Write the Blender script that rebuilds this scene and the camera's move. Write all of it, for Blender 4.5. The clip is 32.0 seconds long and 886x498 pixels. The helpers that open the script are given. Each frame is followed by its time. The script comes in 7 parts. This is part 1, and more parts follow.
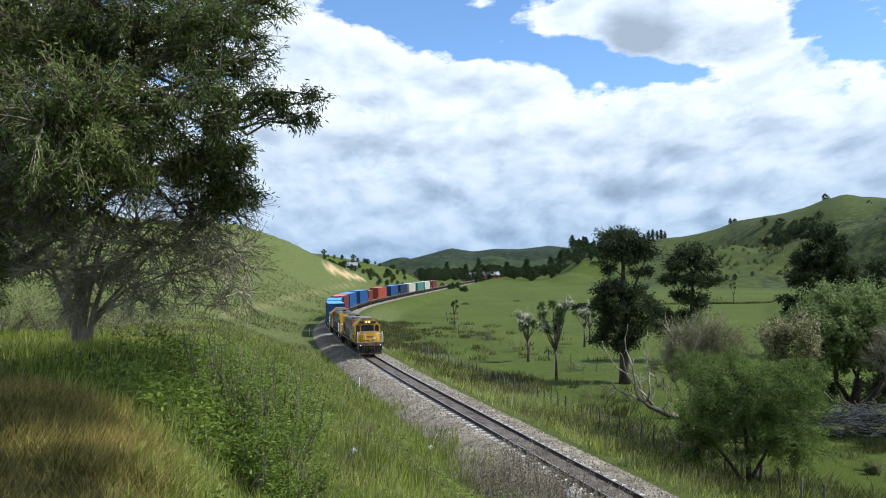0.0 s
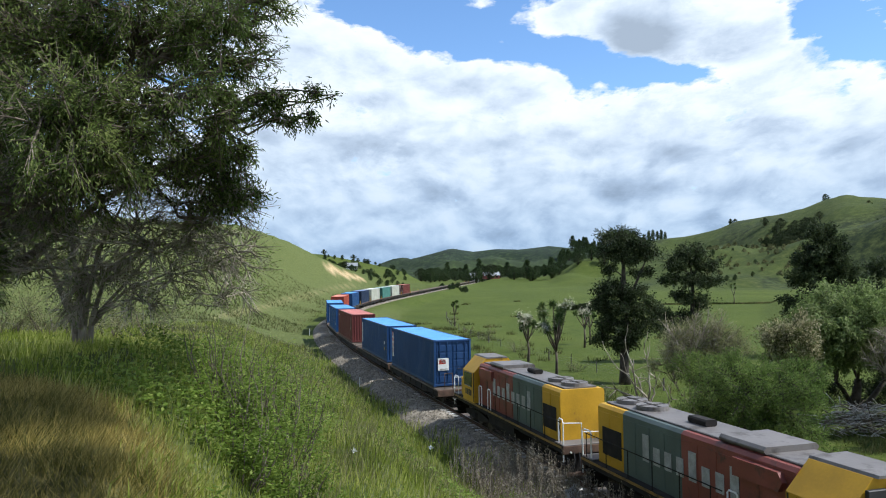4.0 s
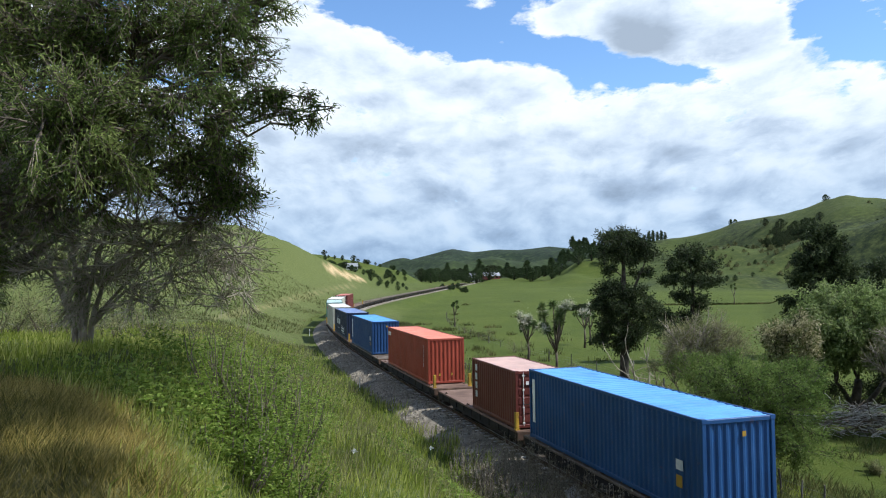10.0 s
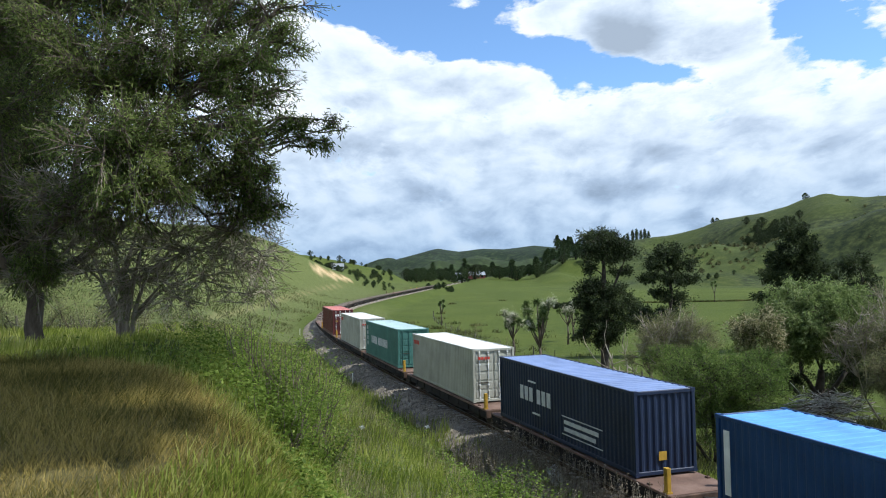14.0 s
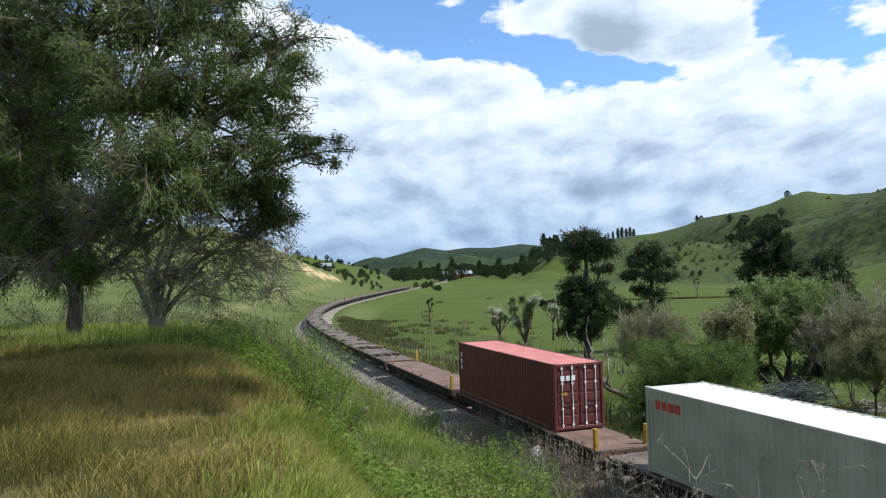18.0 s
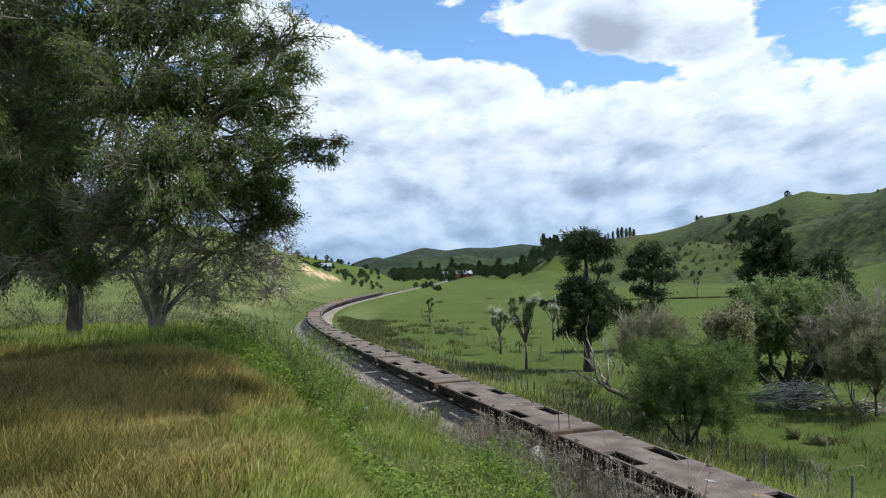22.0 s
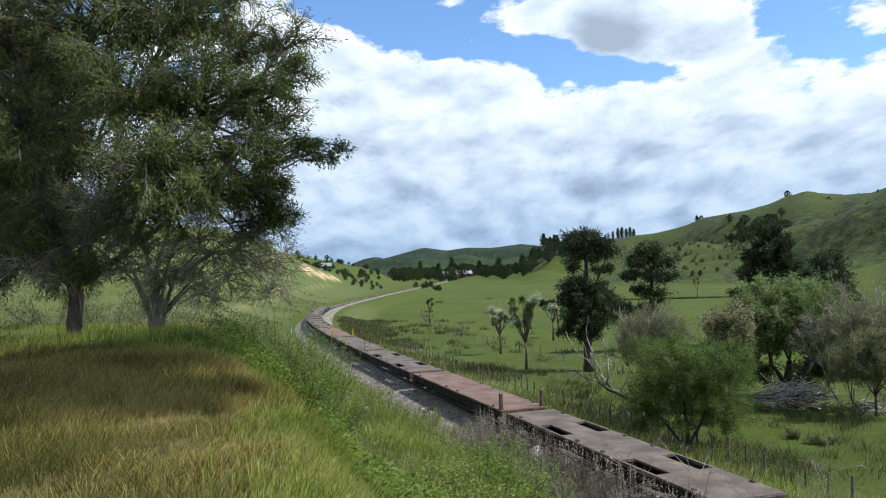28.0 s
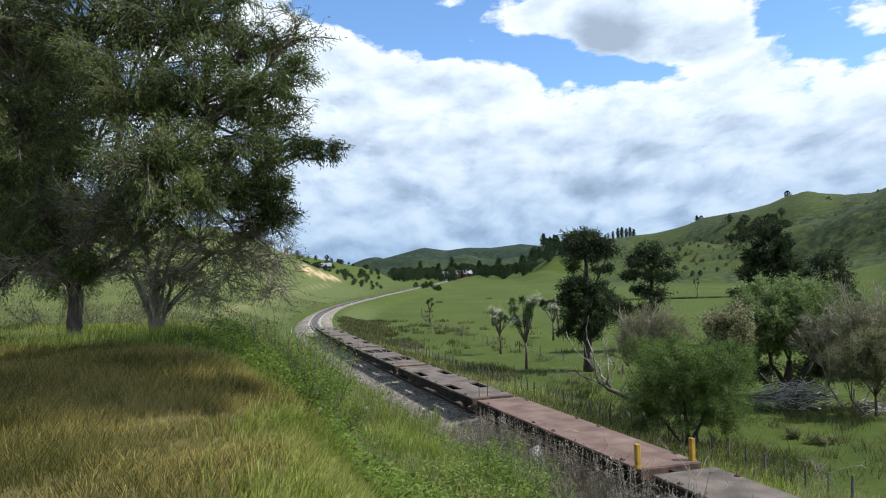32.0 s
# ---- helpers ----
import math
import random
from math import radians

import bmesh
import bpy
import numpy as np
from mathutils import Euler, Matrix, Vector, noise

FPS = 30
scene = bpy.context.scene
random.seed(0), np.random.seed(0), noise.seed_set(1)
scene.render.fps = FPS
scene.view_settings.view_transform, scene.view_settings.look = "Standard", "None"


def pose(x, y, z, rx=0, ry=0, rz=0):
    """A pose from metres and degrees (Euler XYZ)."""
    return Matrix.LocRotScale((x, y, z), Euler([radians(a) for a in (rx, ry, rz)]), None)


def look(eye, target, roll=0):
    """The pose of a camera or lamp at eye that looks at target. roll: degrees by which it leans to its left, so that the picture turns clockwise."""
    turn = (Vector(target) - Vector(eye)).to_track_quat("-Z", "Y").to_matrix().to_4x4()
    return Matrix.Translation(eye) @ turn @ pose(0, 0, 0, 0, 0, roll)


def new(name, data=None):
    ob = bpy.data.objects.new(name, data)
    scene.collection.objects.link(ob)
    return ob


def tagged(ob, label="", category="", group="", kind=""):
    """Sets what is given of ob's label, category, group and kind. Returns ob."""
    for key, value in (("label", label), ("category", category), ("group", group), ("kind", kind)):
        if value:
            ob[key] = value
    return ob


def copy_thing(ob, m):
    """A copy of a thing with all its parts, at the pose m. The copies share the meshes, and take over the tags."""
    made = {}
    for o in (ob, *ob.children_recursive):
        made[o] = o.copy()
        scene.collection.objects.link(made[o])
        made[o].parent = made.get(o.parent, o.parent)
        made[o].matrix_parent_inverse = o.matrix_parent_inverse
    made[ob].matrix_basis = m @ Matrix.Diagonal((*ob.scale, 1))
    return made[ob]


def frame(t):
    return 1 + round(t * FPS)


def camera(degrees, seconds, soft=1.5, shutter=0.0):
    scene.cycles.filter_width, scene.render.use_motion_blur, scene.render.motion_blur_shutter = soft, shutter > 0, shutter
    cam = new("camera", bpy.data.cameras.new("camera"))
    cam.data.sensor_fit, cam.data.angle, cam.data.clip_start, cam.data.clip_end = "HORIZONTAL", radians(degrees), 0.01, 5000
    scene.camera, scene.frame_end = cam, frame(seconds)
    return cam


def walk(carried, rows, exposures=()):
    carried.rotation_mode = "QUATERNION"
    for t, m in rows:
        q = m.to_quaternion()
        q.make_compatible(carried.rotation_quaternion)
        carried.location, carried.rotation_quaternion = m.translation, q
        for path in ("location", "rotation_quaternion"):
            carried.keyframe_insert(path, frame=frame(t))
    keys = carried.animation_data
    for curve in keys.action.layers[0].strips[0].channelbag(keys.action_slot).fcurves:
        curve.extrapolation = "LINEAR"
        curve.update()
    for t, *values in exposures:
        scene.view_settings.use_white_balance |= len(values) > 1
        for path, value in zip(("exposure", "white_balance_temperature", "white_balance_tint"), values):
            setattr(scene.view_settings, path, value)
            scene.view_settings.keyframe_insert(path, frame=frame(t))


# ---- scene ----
# ---- camera ----
cam = camera(60.66, 32.0, soft=1.05)
FRONT = Vector((0.0, 0.76, 8.05))


def aim(eye, yaw, pitch, roll=-0.76):
    a, b = radians(yaw), radians(pitch)
    way = Vector((math.sin(a) * math.cos(b), math.cos(a) * math.cos(b), math.sin(b)))
    return look(eye, Vector(eye) + way * 10, roll)


BACK = Vector((-0.55, -4.88, 8.06))


def pull(k):
    """The pose k of the way from the first stand to the one further back."""
    return aim(FRONT.lerp(BACK, k), 0.1 + 2.0 * k, 1.84 - 0.22 * k, -0.8 - 0.7 * k)


walk(cam, [(0.0, aim(FRONT, 0.0, 1.72, -0.8)), (5.0, aim(FRONT, -0.02, 1.75, -0.8)), (9.5, aim(FRONT, -0.03, 1.77, -0.8)), (12.0, aim(FRONT, 0.06, 1.83, -0.8)), (13.5, pull(0.0)), (14.0, pull(0.50)), (14.5, pull(0.86)), (15.2, pull(0.97)),
           (16.5, pull(1.0)), (32.0, pull(1.0))], [(0.0, 0.35, 6000, 8), (32.0, 0.35, 6000, 8)])

# ---- daylight ----
SUN_AZ, SUN_EL = radians(99), radians(50)   # clockwise from the view down the valley, and up
sun = new("sun", bpy.data.lights.new("sun", "SUN"))
sun.data.energy, sun.data.angle, sun.data.color = 5.0, radians(0.6), (1.0, 0.965, 0.91)
sun.matrix_world = look((0, 0, 200), Vector((0, 0, 200)) - Vector((math.sin(SUN_AZ) * math.cos(SUN_EL), math.cos(SUN_AZ) * math.cos(SUN_EL), math.sin(SUN_EL))))
world = bpy.data.worlds.new("sky")
scene.world = world
world.use_nodes = True


def sky():
    nt = world.node_tree
    N, L = nt.nodes, nt.links
    N.clear()

    def node(kind, **kw):
        n = N.new(kind)
        for k, v in kw.items():
            n.inputs[k.replace("_", " ")].default_value = v
        return n

    def calc(op, a, b=None, clamp=False):
        n = N.new("ShaderNodeMath")
        n.operation, n.use_clamp = op, clamp
        for i, v in enumerate((a, b)):
            if v is None:
                continue
            if isinstance(v, (int, float)):
                n.inputs[i].default_value = v
            else:
                L.new(v, n.inputs[i])
        return n.outputs[0]

    def ramp(fac, stops):
        n = N.new("ShaderNodeValToRGB")
        el = n.color_ramp.elements
        el[0].position, el[0].color = stops[0][0], (*stops[0][1], 1)
        el[1].position, el[1].color = stops[-1][0], (*stops[-1][1], 1)
        for p, c in stops[1:-1]:
            el.new(p).color = (*c, 1)
        L.new(fac, n.inputs[0])
        return n.outputs[0]

    out = N.new("ShaderNodeOutputWorld")
    air = N.new("ShaderNodeTexSky")
    air.sky_type, air.sun_disc = "NISHITA", False
    air.sun_elevation, air.sun_rotation = SUN_EL, SUN_AZ
    air.air_density, air.dust_density, air.ozone_density = 1.0, 0.0, 5.5
    tc = N.new("ShaderNodeTexCoord")
    sep = N.new("ShaderNodeSeparateXYZ")
    L.new(tc.outputs["Generated"], sep.inputs[0])
    x, y, z = sep.outputs
    up = calc("MAXIMUM", calc("ADD", z, 0.45), 0.1)      # clouds grow smaller and flatter towards the horizon
    cmb = N.new("ShaderNodeCombineXYZ")
    L.new(calc("DIVIDE", x, up), cmb.inputs[0])
    L.new(calc("DIVIDE", y, up), cmb.inputs[1])
    L.new(calc("DIVIDE", calc("MULTIPLY", z, 2.1), up), cmb.inputs[2])
    big = node("ShaderNodeTexNoise", Scale=3.0, Detail=10.0, Roughness=0.52, Distortion=0.1)
    small = node("ShaderNodeTexNoise", Scale=34.0, Detail=6.0, Roughness=0.6)
    fray = node("ShaderNodeTexNoise", Scale=11.0, Detail=9.0, Roughness=0.58, Distortion=0.2)
    mp = N.new("ShaderNodeMapping")
    mp.inputs["Location"].default_value = CLOUD_SHIFT
    mp.inputs["Scale"].default_value = (1.0, 1.0, 1.0)
    L.new(cmb.outputs[0], mp.inputs[0])
    L.new(mp.outputs[0], big.inputs["Vector"])
    dome = N.new("ShaderNodeCombineXYZ")                   # the same seen straight on, a little flattened
    mild = calc("MAXIMUM", calc("ADD", z, 0.75), 0.3)
    L.new(calc("DIVIDE", x, mild), dome.inputs[0])
    L.new(calc("MULTIPLY", y, 0.6), dome.inputs[1])
    L.new(calc("MULTIPLY", z, 2.0), dome.inputs[2])
    L.new(dome.outputs[0], small.inputs["Vector"])
    L.new(dome.outputs[0], fray.inputs["Vector"])
    fy = calc("MAXIMUM", y, 0.05)
    bx, bz = calc("DIVIDE", x, fy), calc("DIVIDE", z, fy)

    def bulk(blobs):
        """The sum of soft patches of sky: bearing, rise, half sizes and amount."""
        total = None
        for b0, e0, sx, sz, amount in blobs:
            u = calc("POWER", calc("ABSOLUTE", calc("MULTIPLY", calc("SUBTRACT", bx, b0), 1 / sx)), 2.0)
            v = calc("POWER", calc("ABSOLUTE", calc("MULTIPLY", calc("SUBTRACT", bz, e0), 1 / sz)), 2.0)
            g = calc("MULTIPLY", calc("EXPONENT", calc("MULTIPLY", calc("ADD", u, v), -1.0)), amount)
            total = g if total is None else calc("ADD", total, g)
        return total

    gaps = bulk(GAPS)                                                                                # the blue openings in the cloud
    open_top = calc("MULTIPLY", ramp(z, [(0.42, (0, 0, 0)), (0.75, (1, 1, 1))]), 0.22)         # broken cloud overhead
    low = calc("MULTIPLY", calc("SUBTRACT", 0.26, z, True), 0.42)                # closer cover towards the horizon
    ragged = calc("ADD", calc("MULTIPLY", calc("SUBTRACT", fray.outputs[0], 0.5), 1.75), calc("MULTIPLY", calc("SUBTRACT", small.outputs[0], 0.5), 0.65))
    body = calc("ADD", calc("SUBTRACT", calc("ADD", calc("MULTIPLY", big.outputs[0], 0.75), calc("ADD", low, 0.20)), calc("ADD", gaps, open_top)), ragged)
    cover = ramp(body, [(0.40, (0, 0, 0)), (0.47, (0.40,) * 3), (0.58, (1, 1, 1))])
    puff = node("ShaderNodeTexNoise", Scale=11.0, Detail=9.0, Roughness=0.55, Distortion=0.25)          # heaped tops, lit from above
    above = node("ShaderNodeTexNoise", Scale=11.0, Detail=6.0, Roughness=0.5, Distortion=0.25)
    L.new(dome.outputs[0], puff.inputs["Vector"])
    lift = N.new("ShaderNodeVectorMath")
    lift.operation = "ADD"
    lift.inputs[1].default_value = (0.012, 0.0, 0.040)
    L.new(dome.outputs[0], lift.inputs[0])
    L.new(lift.outputs[0], above.inputs["Vector"])
    relief = calc("MULTIPLY", calc("SUBTRACT", puff.outputs[0], above.outputs[0]), 1.35)
    thick = calc("MULTIPLY", calc("SUBTRACT", fray.outputs[0], 0.5), -0.55)
    bases = bulk(BASES)
    edge = calc("MULTIPLY", calc("SUBTRACT", 0.80, body, True), 0.55)                                   # thin rims are bright
    lit = calc("ADD", calc("ADD", relief, thick), calc("ADD", calc("SUBTRACT", 0.64, bases), edge))
    tone = ramp(lit, [(0.18, (0.42, 0.485, 0.575)), (0.40, (0.575, 0.655, 0.765)), (0.58, (0.77, 0.84, 0.92)), (0.72, (0.92, 0.96, 1.0)), (0.85, (0.985, 1.0, 1.0))])
    haze = ramp(z, [(0.0, (0.50, 0.62, 0.76)), (0.07, (0.70, 0.78, 0.87)), (0.20, (1, 1, 1))])
    cl = N.new("ShaderNodeMix")
    cl.data_type, cl.blend_type = "RGBA", "MULTIPLY"
    cl.inputs[0].default_value = 1.0
    L.new(tone, cl.inputs[6])
    L.new(haze, cl.inputs[7])
    b1 = node("ShaderNodeBackground", Strength=SKY)
    b2 = node("ShaderNodeBackground", Strength=CLOUD)
    L.new(air.outputs[0], b1.inputs[0])
    L.new(cl.outputs[2], b2.inputs[0])
    mix = N.new("ShaderNodeMixShader")
    L.new(cover, mix.inputs[0])
    L.new(b1.outputs[0], mix.inputs[1])
    L.new(b2.outputs[0], mix.inputs[2])
    L.new(mix.outputs[0], out.inputs[0])


SKY, CLOUD, CLOUD_SHIFT = 0.15, 0.84, (3.1, 7.4, 0.0)
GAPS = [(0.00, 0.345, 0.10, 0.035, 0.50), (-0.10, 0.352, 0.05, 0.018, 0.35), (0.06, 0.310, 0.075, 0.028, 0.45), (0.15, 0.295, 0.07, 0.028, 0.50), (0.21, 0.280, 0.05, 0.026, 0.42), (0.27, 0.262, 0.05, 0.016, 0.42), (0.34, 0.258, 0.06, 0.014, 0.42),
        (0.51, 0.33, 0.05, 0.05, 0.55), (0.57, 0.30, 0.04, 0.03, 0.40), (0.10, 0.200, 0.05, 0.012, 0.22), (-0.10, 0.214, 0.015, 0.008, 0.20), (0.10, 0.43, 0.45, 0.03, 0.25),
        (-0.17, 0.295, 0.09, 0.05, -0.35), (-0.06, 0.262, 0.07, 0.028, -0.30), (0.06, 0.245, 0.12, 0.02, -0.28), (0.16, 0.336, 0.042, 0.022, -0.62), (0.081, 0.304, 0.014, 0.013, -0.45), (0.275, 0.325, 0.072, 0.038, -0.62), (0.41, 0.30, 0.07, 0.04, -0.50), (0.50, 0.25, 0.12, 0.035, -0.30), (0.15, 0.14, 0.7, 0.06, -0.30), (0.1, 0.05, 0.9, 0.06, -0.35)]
BASES = [(0.27, 0.312, 0.065, 0.030, 0.62), (-0.13, 0.170, 0.05, 0.020, 0.22), (-0.10, 0.120, 0.05, 0.016, 0.16), (0.31, 0.155, 0.07, 0.014, 0.22), (0.24, 0.105, 0.14, 0.016, 0.20), (-0.02, 0.085, 0.12, 0.014, 0.16), (0.44, 0.19, 0.08, 0.02, 0.16), (0.1, 0.02, 1.5, 0.05, 0.12)]
sky()


# ---- materials ----
def material(name, colors, rough=0.8, metal=0.0, scale=4.0, fine=40.0, bump=0.15, thin=0.0, per_object=0.0, island=0.0, dirt=None, spec=0.4, stretch=(1, 1, 1), glow=0.0):
    """A surface whose colour drifts between the given ones at two scales. thin: how much light passes through (leaves)."""
    m = bpy.data.materials.new(name)
    m.use_nodes = True
    nt = m.node_tree
    N, L = nt.nodes, nt.links
    p = N["Principled BSDF"]
    p.inputs["Roughness"].default_value, p.inputs["Metallic"].default_value = rough, metal
    p.inputs["Specular IOR Level"].default_value = spec
    tc = N.new("ShaderNodeTexCoord")
    mp = N.new("ShaderNodeMapping")
    mp.inputs["Scale"].default_value = stretch
    L.new(tc.outputs["Object"], mp.inputs[0])
    a, b = N.new("ShaderNodeTexNoise"), N.new("ShaderNodeTexNoise")
    a.inputs["Scale"].default_value, a.inputs["Detail"].default_value = scale, 5
    b.inputs["Scale"].default_value, b.inputs["Detail"].default_value = fine, 4
    for n in (a, b):
        L.new(mp.outputs[0], n.inputs["Vector"])
    add = N.new("ShaderNodeMath")
    add.operation = "MULTIPLY_ADD"
    L.new(b.outputs[0], add.inputs[0])
    add.inputs[1].default_value = 0.45
    s = N.new("ShaderNodeMath")
    s.operation = "MULTIPLY_ADD"
    L.new(a.outputs[0], s.inputs[0])
    s.inputs[1].default_value, s.inputs[2].default_value = 1.7, -0.6
    L.new(s.outputs[0], add.inputs[2])
    fac = add.outputs[0]
    for amount, kind, socket in ((per_object, "ShaderNodeObjectInfo", "Random"), (island, "ShaderNodeNewGeometry", "Random Per Island")):
        if amount:
            o = N.new(kind)
            q = N.new("ShaderNodeMath")
            q.operation = "MULTIPLY_ADD"
            L.new(o.outputs[socket], q.inputs[0])
            q.inputs[1].default_value = amount
            q2 = N.new("ShaderNodeMath")
            q2.operation = "SUBTRACT"
            L.new(fac, q2.inputs[0])
            q2.inputs[1].default_value = amount / 2
            L.new(q2.outputs[0], q.inputs[2])
            fac = q.outputs[0]
    r = N.new("ShaderNodeValToRGB")
    el = r.color_ramp.elements
    k = len(colors)
    el[0].position, el[0].color = 0.2, (*colors[0], 1)
    el[1].position, el[1].color = 0.85, (*colors[-1], 1)
    for i in range(1, k - 1):
        el.new(0.2 + 0.65 * i / (k - 1)).color = (*colors[i], 1)
    L.new(fac, r.inputs[0])
    col = r.outputs[0]
    if dirt:
        d = N.new("ShaderNodeTexNoise")
        d.inputs["Scale"].default_value, d.inputs["Detail"].default_value, d.inputs["Roughness"].default_value = dirt[1], 8, 0.7
        L.new(mp.outputs[0], d.inputs["Vector"])
        dr = N.new("ShaderNodeValToRGB")
        dr.color_ramp.elements[0].position, dr.color_ramp.elements[1].position = dirt[2], dirt[2] + 0.14
        L.new(d.outputs[0], dr.inputs[0])
        mx = N.new("ShaderNodeMix")
        mx.data_type = "RGBA"
        L.new(dr.outputs[0], mx.inputs[0])
        L.new(col, mx.inputs[6])
        mx.inputs[7].default_value = (*dirt[0], 1)
        col = mx.outputs[2]
    L.new(col, p.inputs["Base Color"])
    if glow:
        L.new(col, p.inputs["Emission Color"])
        p.inputs["Emission Strength"].default_value = glow
    if bump:
        bp = N.new("ShaderNodeBump")
        bp.inputs["Strength"].default_value, bp.inputs["Distance"].default_value = bump, 0.02
        L.new(b.outputs[0], bp.inputs["Height"])
        L.new(bp.outputs[0], p.inputs["Normal"])
    if thin:
        t = N.new("ShaderNodeBsdfTranslucent")
        L.new(col, t.inputs[0])
        mix = N.new("ShaderNodeMixShader")
        mix.inputs[0].default_value = thin
        L.new(p.outputs[0], mix.inputs[1])
        L.new(t.outputs[0], mix.inputs[2])
        L.new(mix.outputs[0], N["Material Output"].inputs[0])
    return m


# ---- mesh building ----
class Build:
    """Collects vertices and faces for one mesh."""

    def __init__(self):
        self.v, self.f, self.n = [], [], 0

    def add(self, verts, faces):
        self.v.append(np.asarray(verts, float).reshape(-1, 3))
        self.f.extend(tuple(i + self.n for i in q) for q in faces)
        self.n += len(self.v[-1])
        return self

    def box(self, x0, x1, y0, y1, z0, z1, c=0.0):
        """A box with its long edges cut by c."""
        if c <= 0:
            v = [(x, y, z) for x in (x0, x1) for y in (y0, y1) for z in (z0, z1)]
            return self.add(v, [(0, 1, 3, 2), (4, 6, 7, 5), (0, 4, 5, 1), (2, 3, 7, 6), (0, 2, 6, 4), (1, 5, 7, 3)])
        lx, ly, lz = x1 - x0, y1 - y0, z1 - z0
        if lx >= ly and lx >= lz:
            prof, mk = self.cut(y0, y1, z0, z1, c), lambda p, e: (x0 if e == 0 else x1, p[0], p[1])
        elif ly >= lz:
            prof, mk = self.cut(x0, x1, z0, z1, c), lambda p, e: (p[0], y0 if e == 0 else y1, p[1])
        else:
            prof, mk = self.cut(x0, x1, y0, y1, c), lambda p, e: (p[0], p[1], z0 if e == 0 else z1)
        k = len(prof)
        v = [mk(p, 0) for p in prof] + [mk(p, 1) for p in prof]
        return self.add(v, [tuple(range(k))[::-1], tuple(range(k, 2 * k))] + [(i, (i + 1) % k, (i + 1) % k + k, i + k) for i in range(k)])

    @staticmethod
    def cut(a0, a1, b0, b1, c):
        return [(a0 + c, b0), (a1 - c, b0), (a1, b0 + c), (a1, b1 - c), (a1 - c, b1), (a0 + c, b1), (a0, b1 - c), (a0, b0 + c)]

    def tube(self, pts, radii, sides=6):
        """A tapered tube along a line of points."""
        pts = [Vector(p) for p in pts]
        rings = []
        ref = Vector((0.31, 0.17, 0.93)).normalized()
        for i, p in enumerate(pts):
            d = (pts[min(i + 1, len(pts) - 1)] - pts[max(i - 1, 0)]).normalized()
            if abs(d.dot(ref)) > 0.95:
                ref2 = Vector((1, 0, 0))
            else:
                ref2 = ref
            u = d.cross(ref2).normalized()
            w = d.cross(u)
            r = radii[i] if hasattr(radii, "__len__") else radii
            rings += [p + (u * math.cos(a) + w * math.sin(a)) * r for a in (2 * math.pi * j / sides for j in range(sides))]
        k, f = sides, []
        for i in range(len(pts) - 1):
            f += [(i * k + j, i * k + (j + 1) % k, (i + 1) * k + (j + 1) % k, (i + 1) * k + j) for j in range(k)]
        f += [tuple(range(k))[::-1], tuple(range((len(pts) - 1) * k, len(pts) * k))]
        return self.add([tuple(q) for q in rings], f)

    def prism(self, prof, axis, a, b):
        """A closed outline of two coordinates drawn out along axis from a to b."""
        k = len(prof)

        def at(p, e):
            q = list(p)
            q.insert(axis, e)
            return q
        return self.add([at(p, a) for p in prof] + [at(p, b) for p in prof], [tuple(range(k))[::-1], tuple(range(k, 2 * k))] + [(i, (i + 1) % k, (i + 1) % k + k, i + k) for i in range(k)])

    def mesh(self, name, mat, smooth=False):
        me = bpy.data.meshes.new(name)
        v = np.concatenate(self.v) if self.v else np.zeros((0, 3))
        me.from_pydata(v.tolist(), [], self.f)
        me.materials.append(mat)
        if smooth:
            me.polygons.foreach_set("use_smooth", [True] * len(me.polygons))
        me.update()
        return me


def quads(name, verts, mat, per=4):
    """A mesh of loose faces of per corners each, straight from an array."""
    n = len(verts) // per
    me = bpy.data.meshes.new(name)
    me.vertices.add(len(verts))
    me.vertices.foreach_set("co", np.ascontiguousarray(verts, dtype=np.float32).ravel())
    me.loops.add(n * per)
    me.loops.foreach_set("vertex_index", np.arange(n * per, dtype=np.int32))
    me.polygons.add(n)
    me.polygons.foreach_set("loop_start", np.arange(0, n * per, per, dtype=np.int32))
    me.polygons.foreach_set("loop_total", np.full(n, per, dtype=np.int32))
    me.materials.append(mat)
    me.update(calc_edges=True)
    return me


def part(name, geo, mat, parent, label="", smooth=False):
    me = geo.mesh(name, mat, smooth) if isinstance(geo, Build) else geo
    ob = new(name, me)
    ob.parent = parent
    if label:
        tagged(ob, label)
    return ob


def thing(name, label, category, group="", m=None):
    ob = new(name)
    ob.empty_display_size = 0.2
    if m is not None:
        ob.matrix_world = m
    return tagged(ob, label, category, group)


# ---- the line of the track ----
LINE = [(164.4, -520), (27.8, -43), (21.4, -22), (17.9, -10.5), (14.8, 0), (12.02, 9.5), (9.24, 18.96), (7.74, 24), (3.26, 39.1), (-1.62, 55.5), (-7.37, 76), (-12.7, 97), (-17.3, 120),
        (-19.75, 142), (-20.5, 165), (-19.7, 190), (-16.9, 220), (-12.0, 260), (-6.3, 300), (-1.3, 340), (4.7, 385), (10.7, 430), (34.7, 640)]


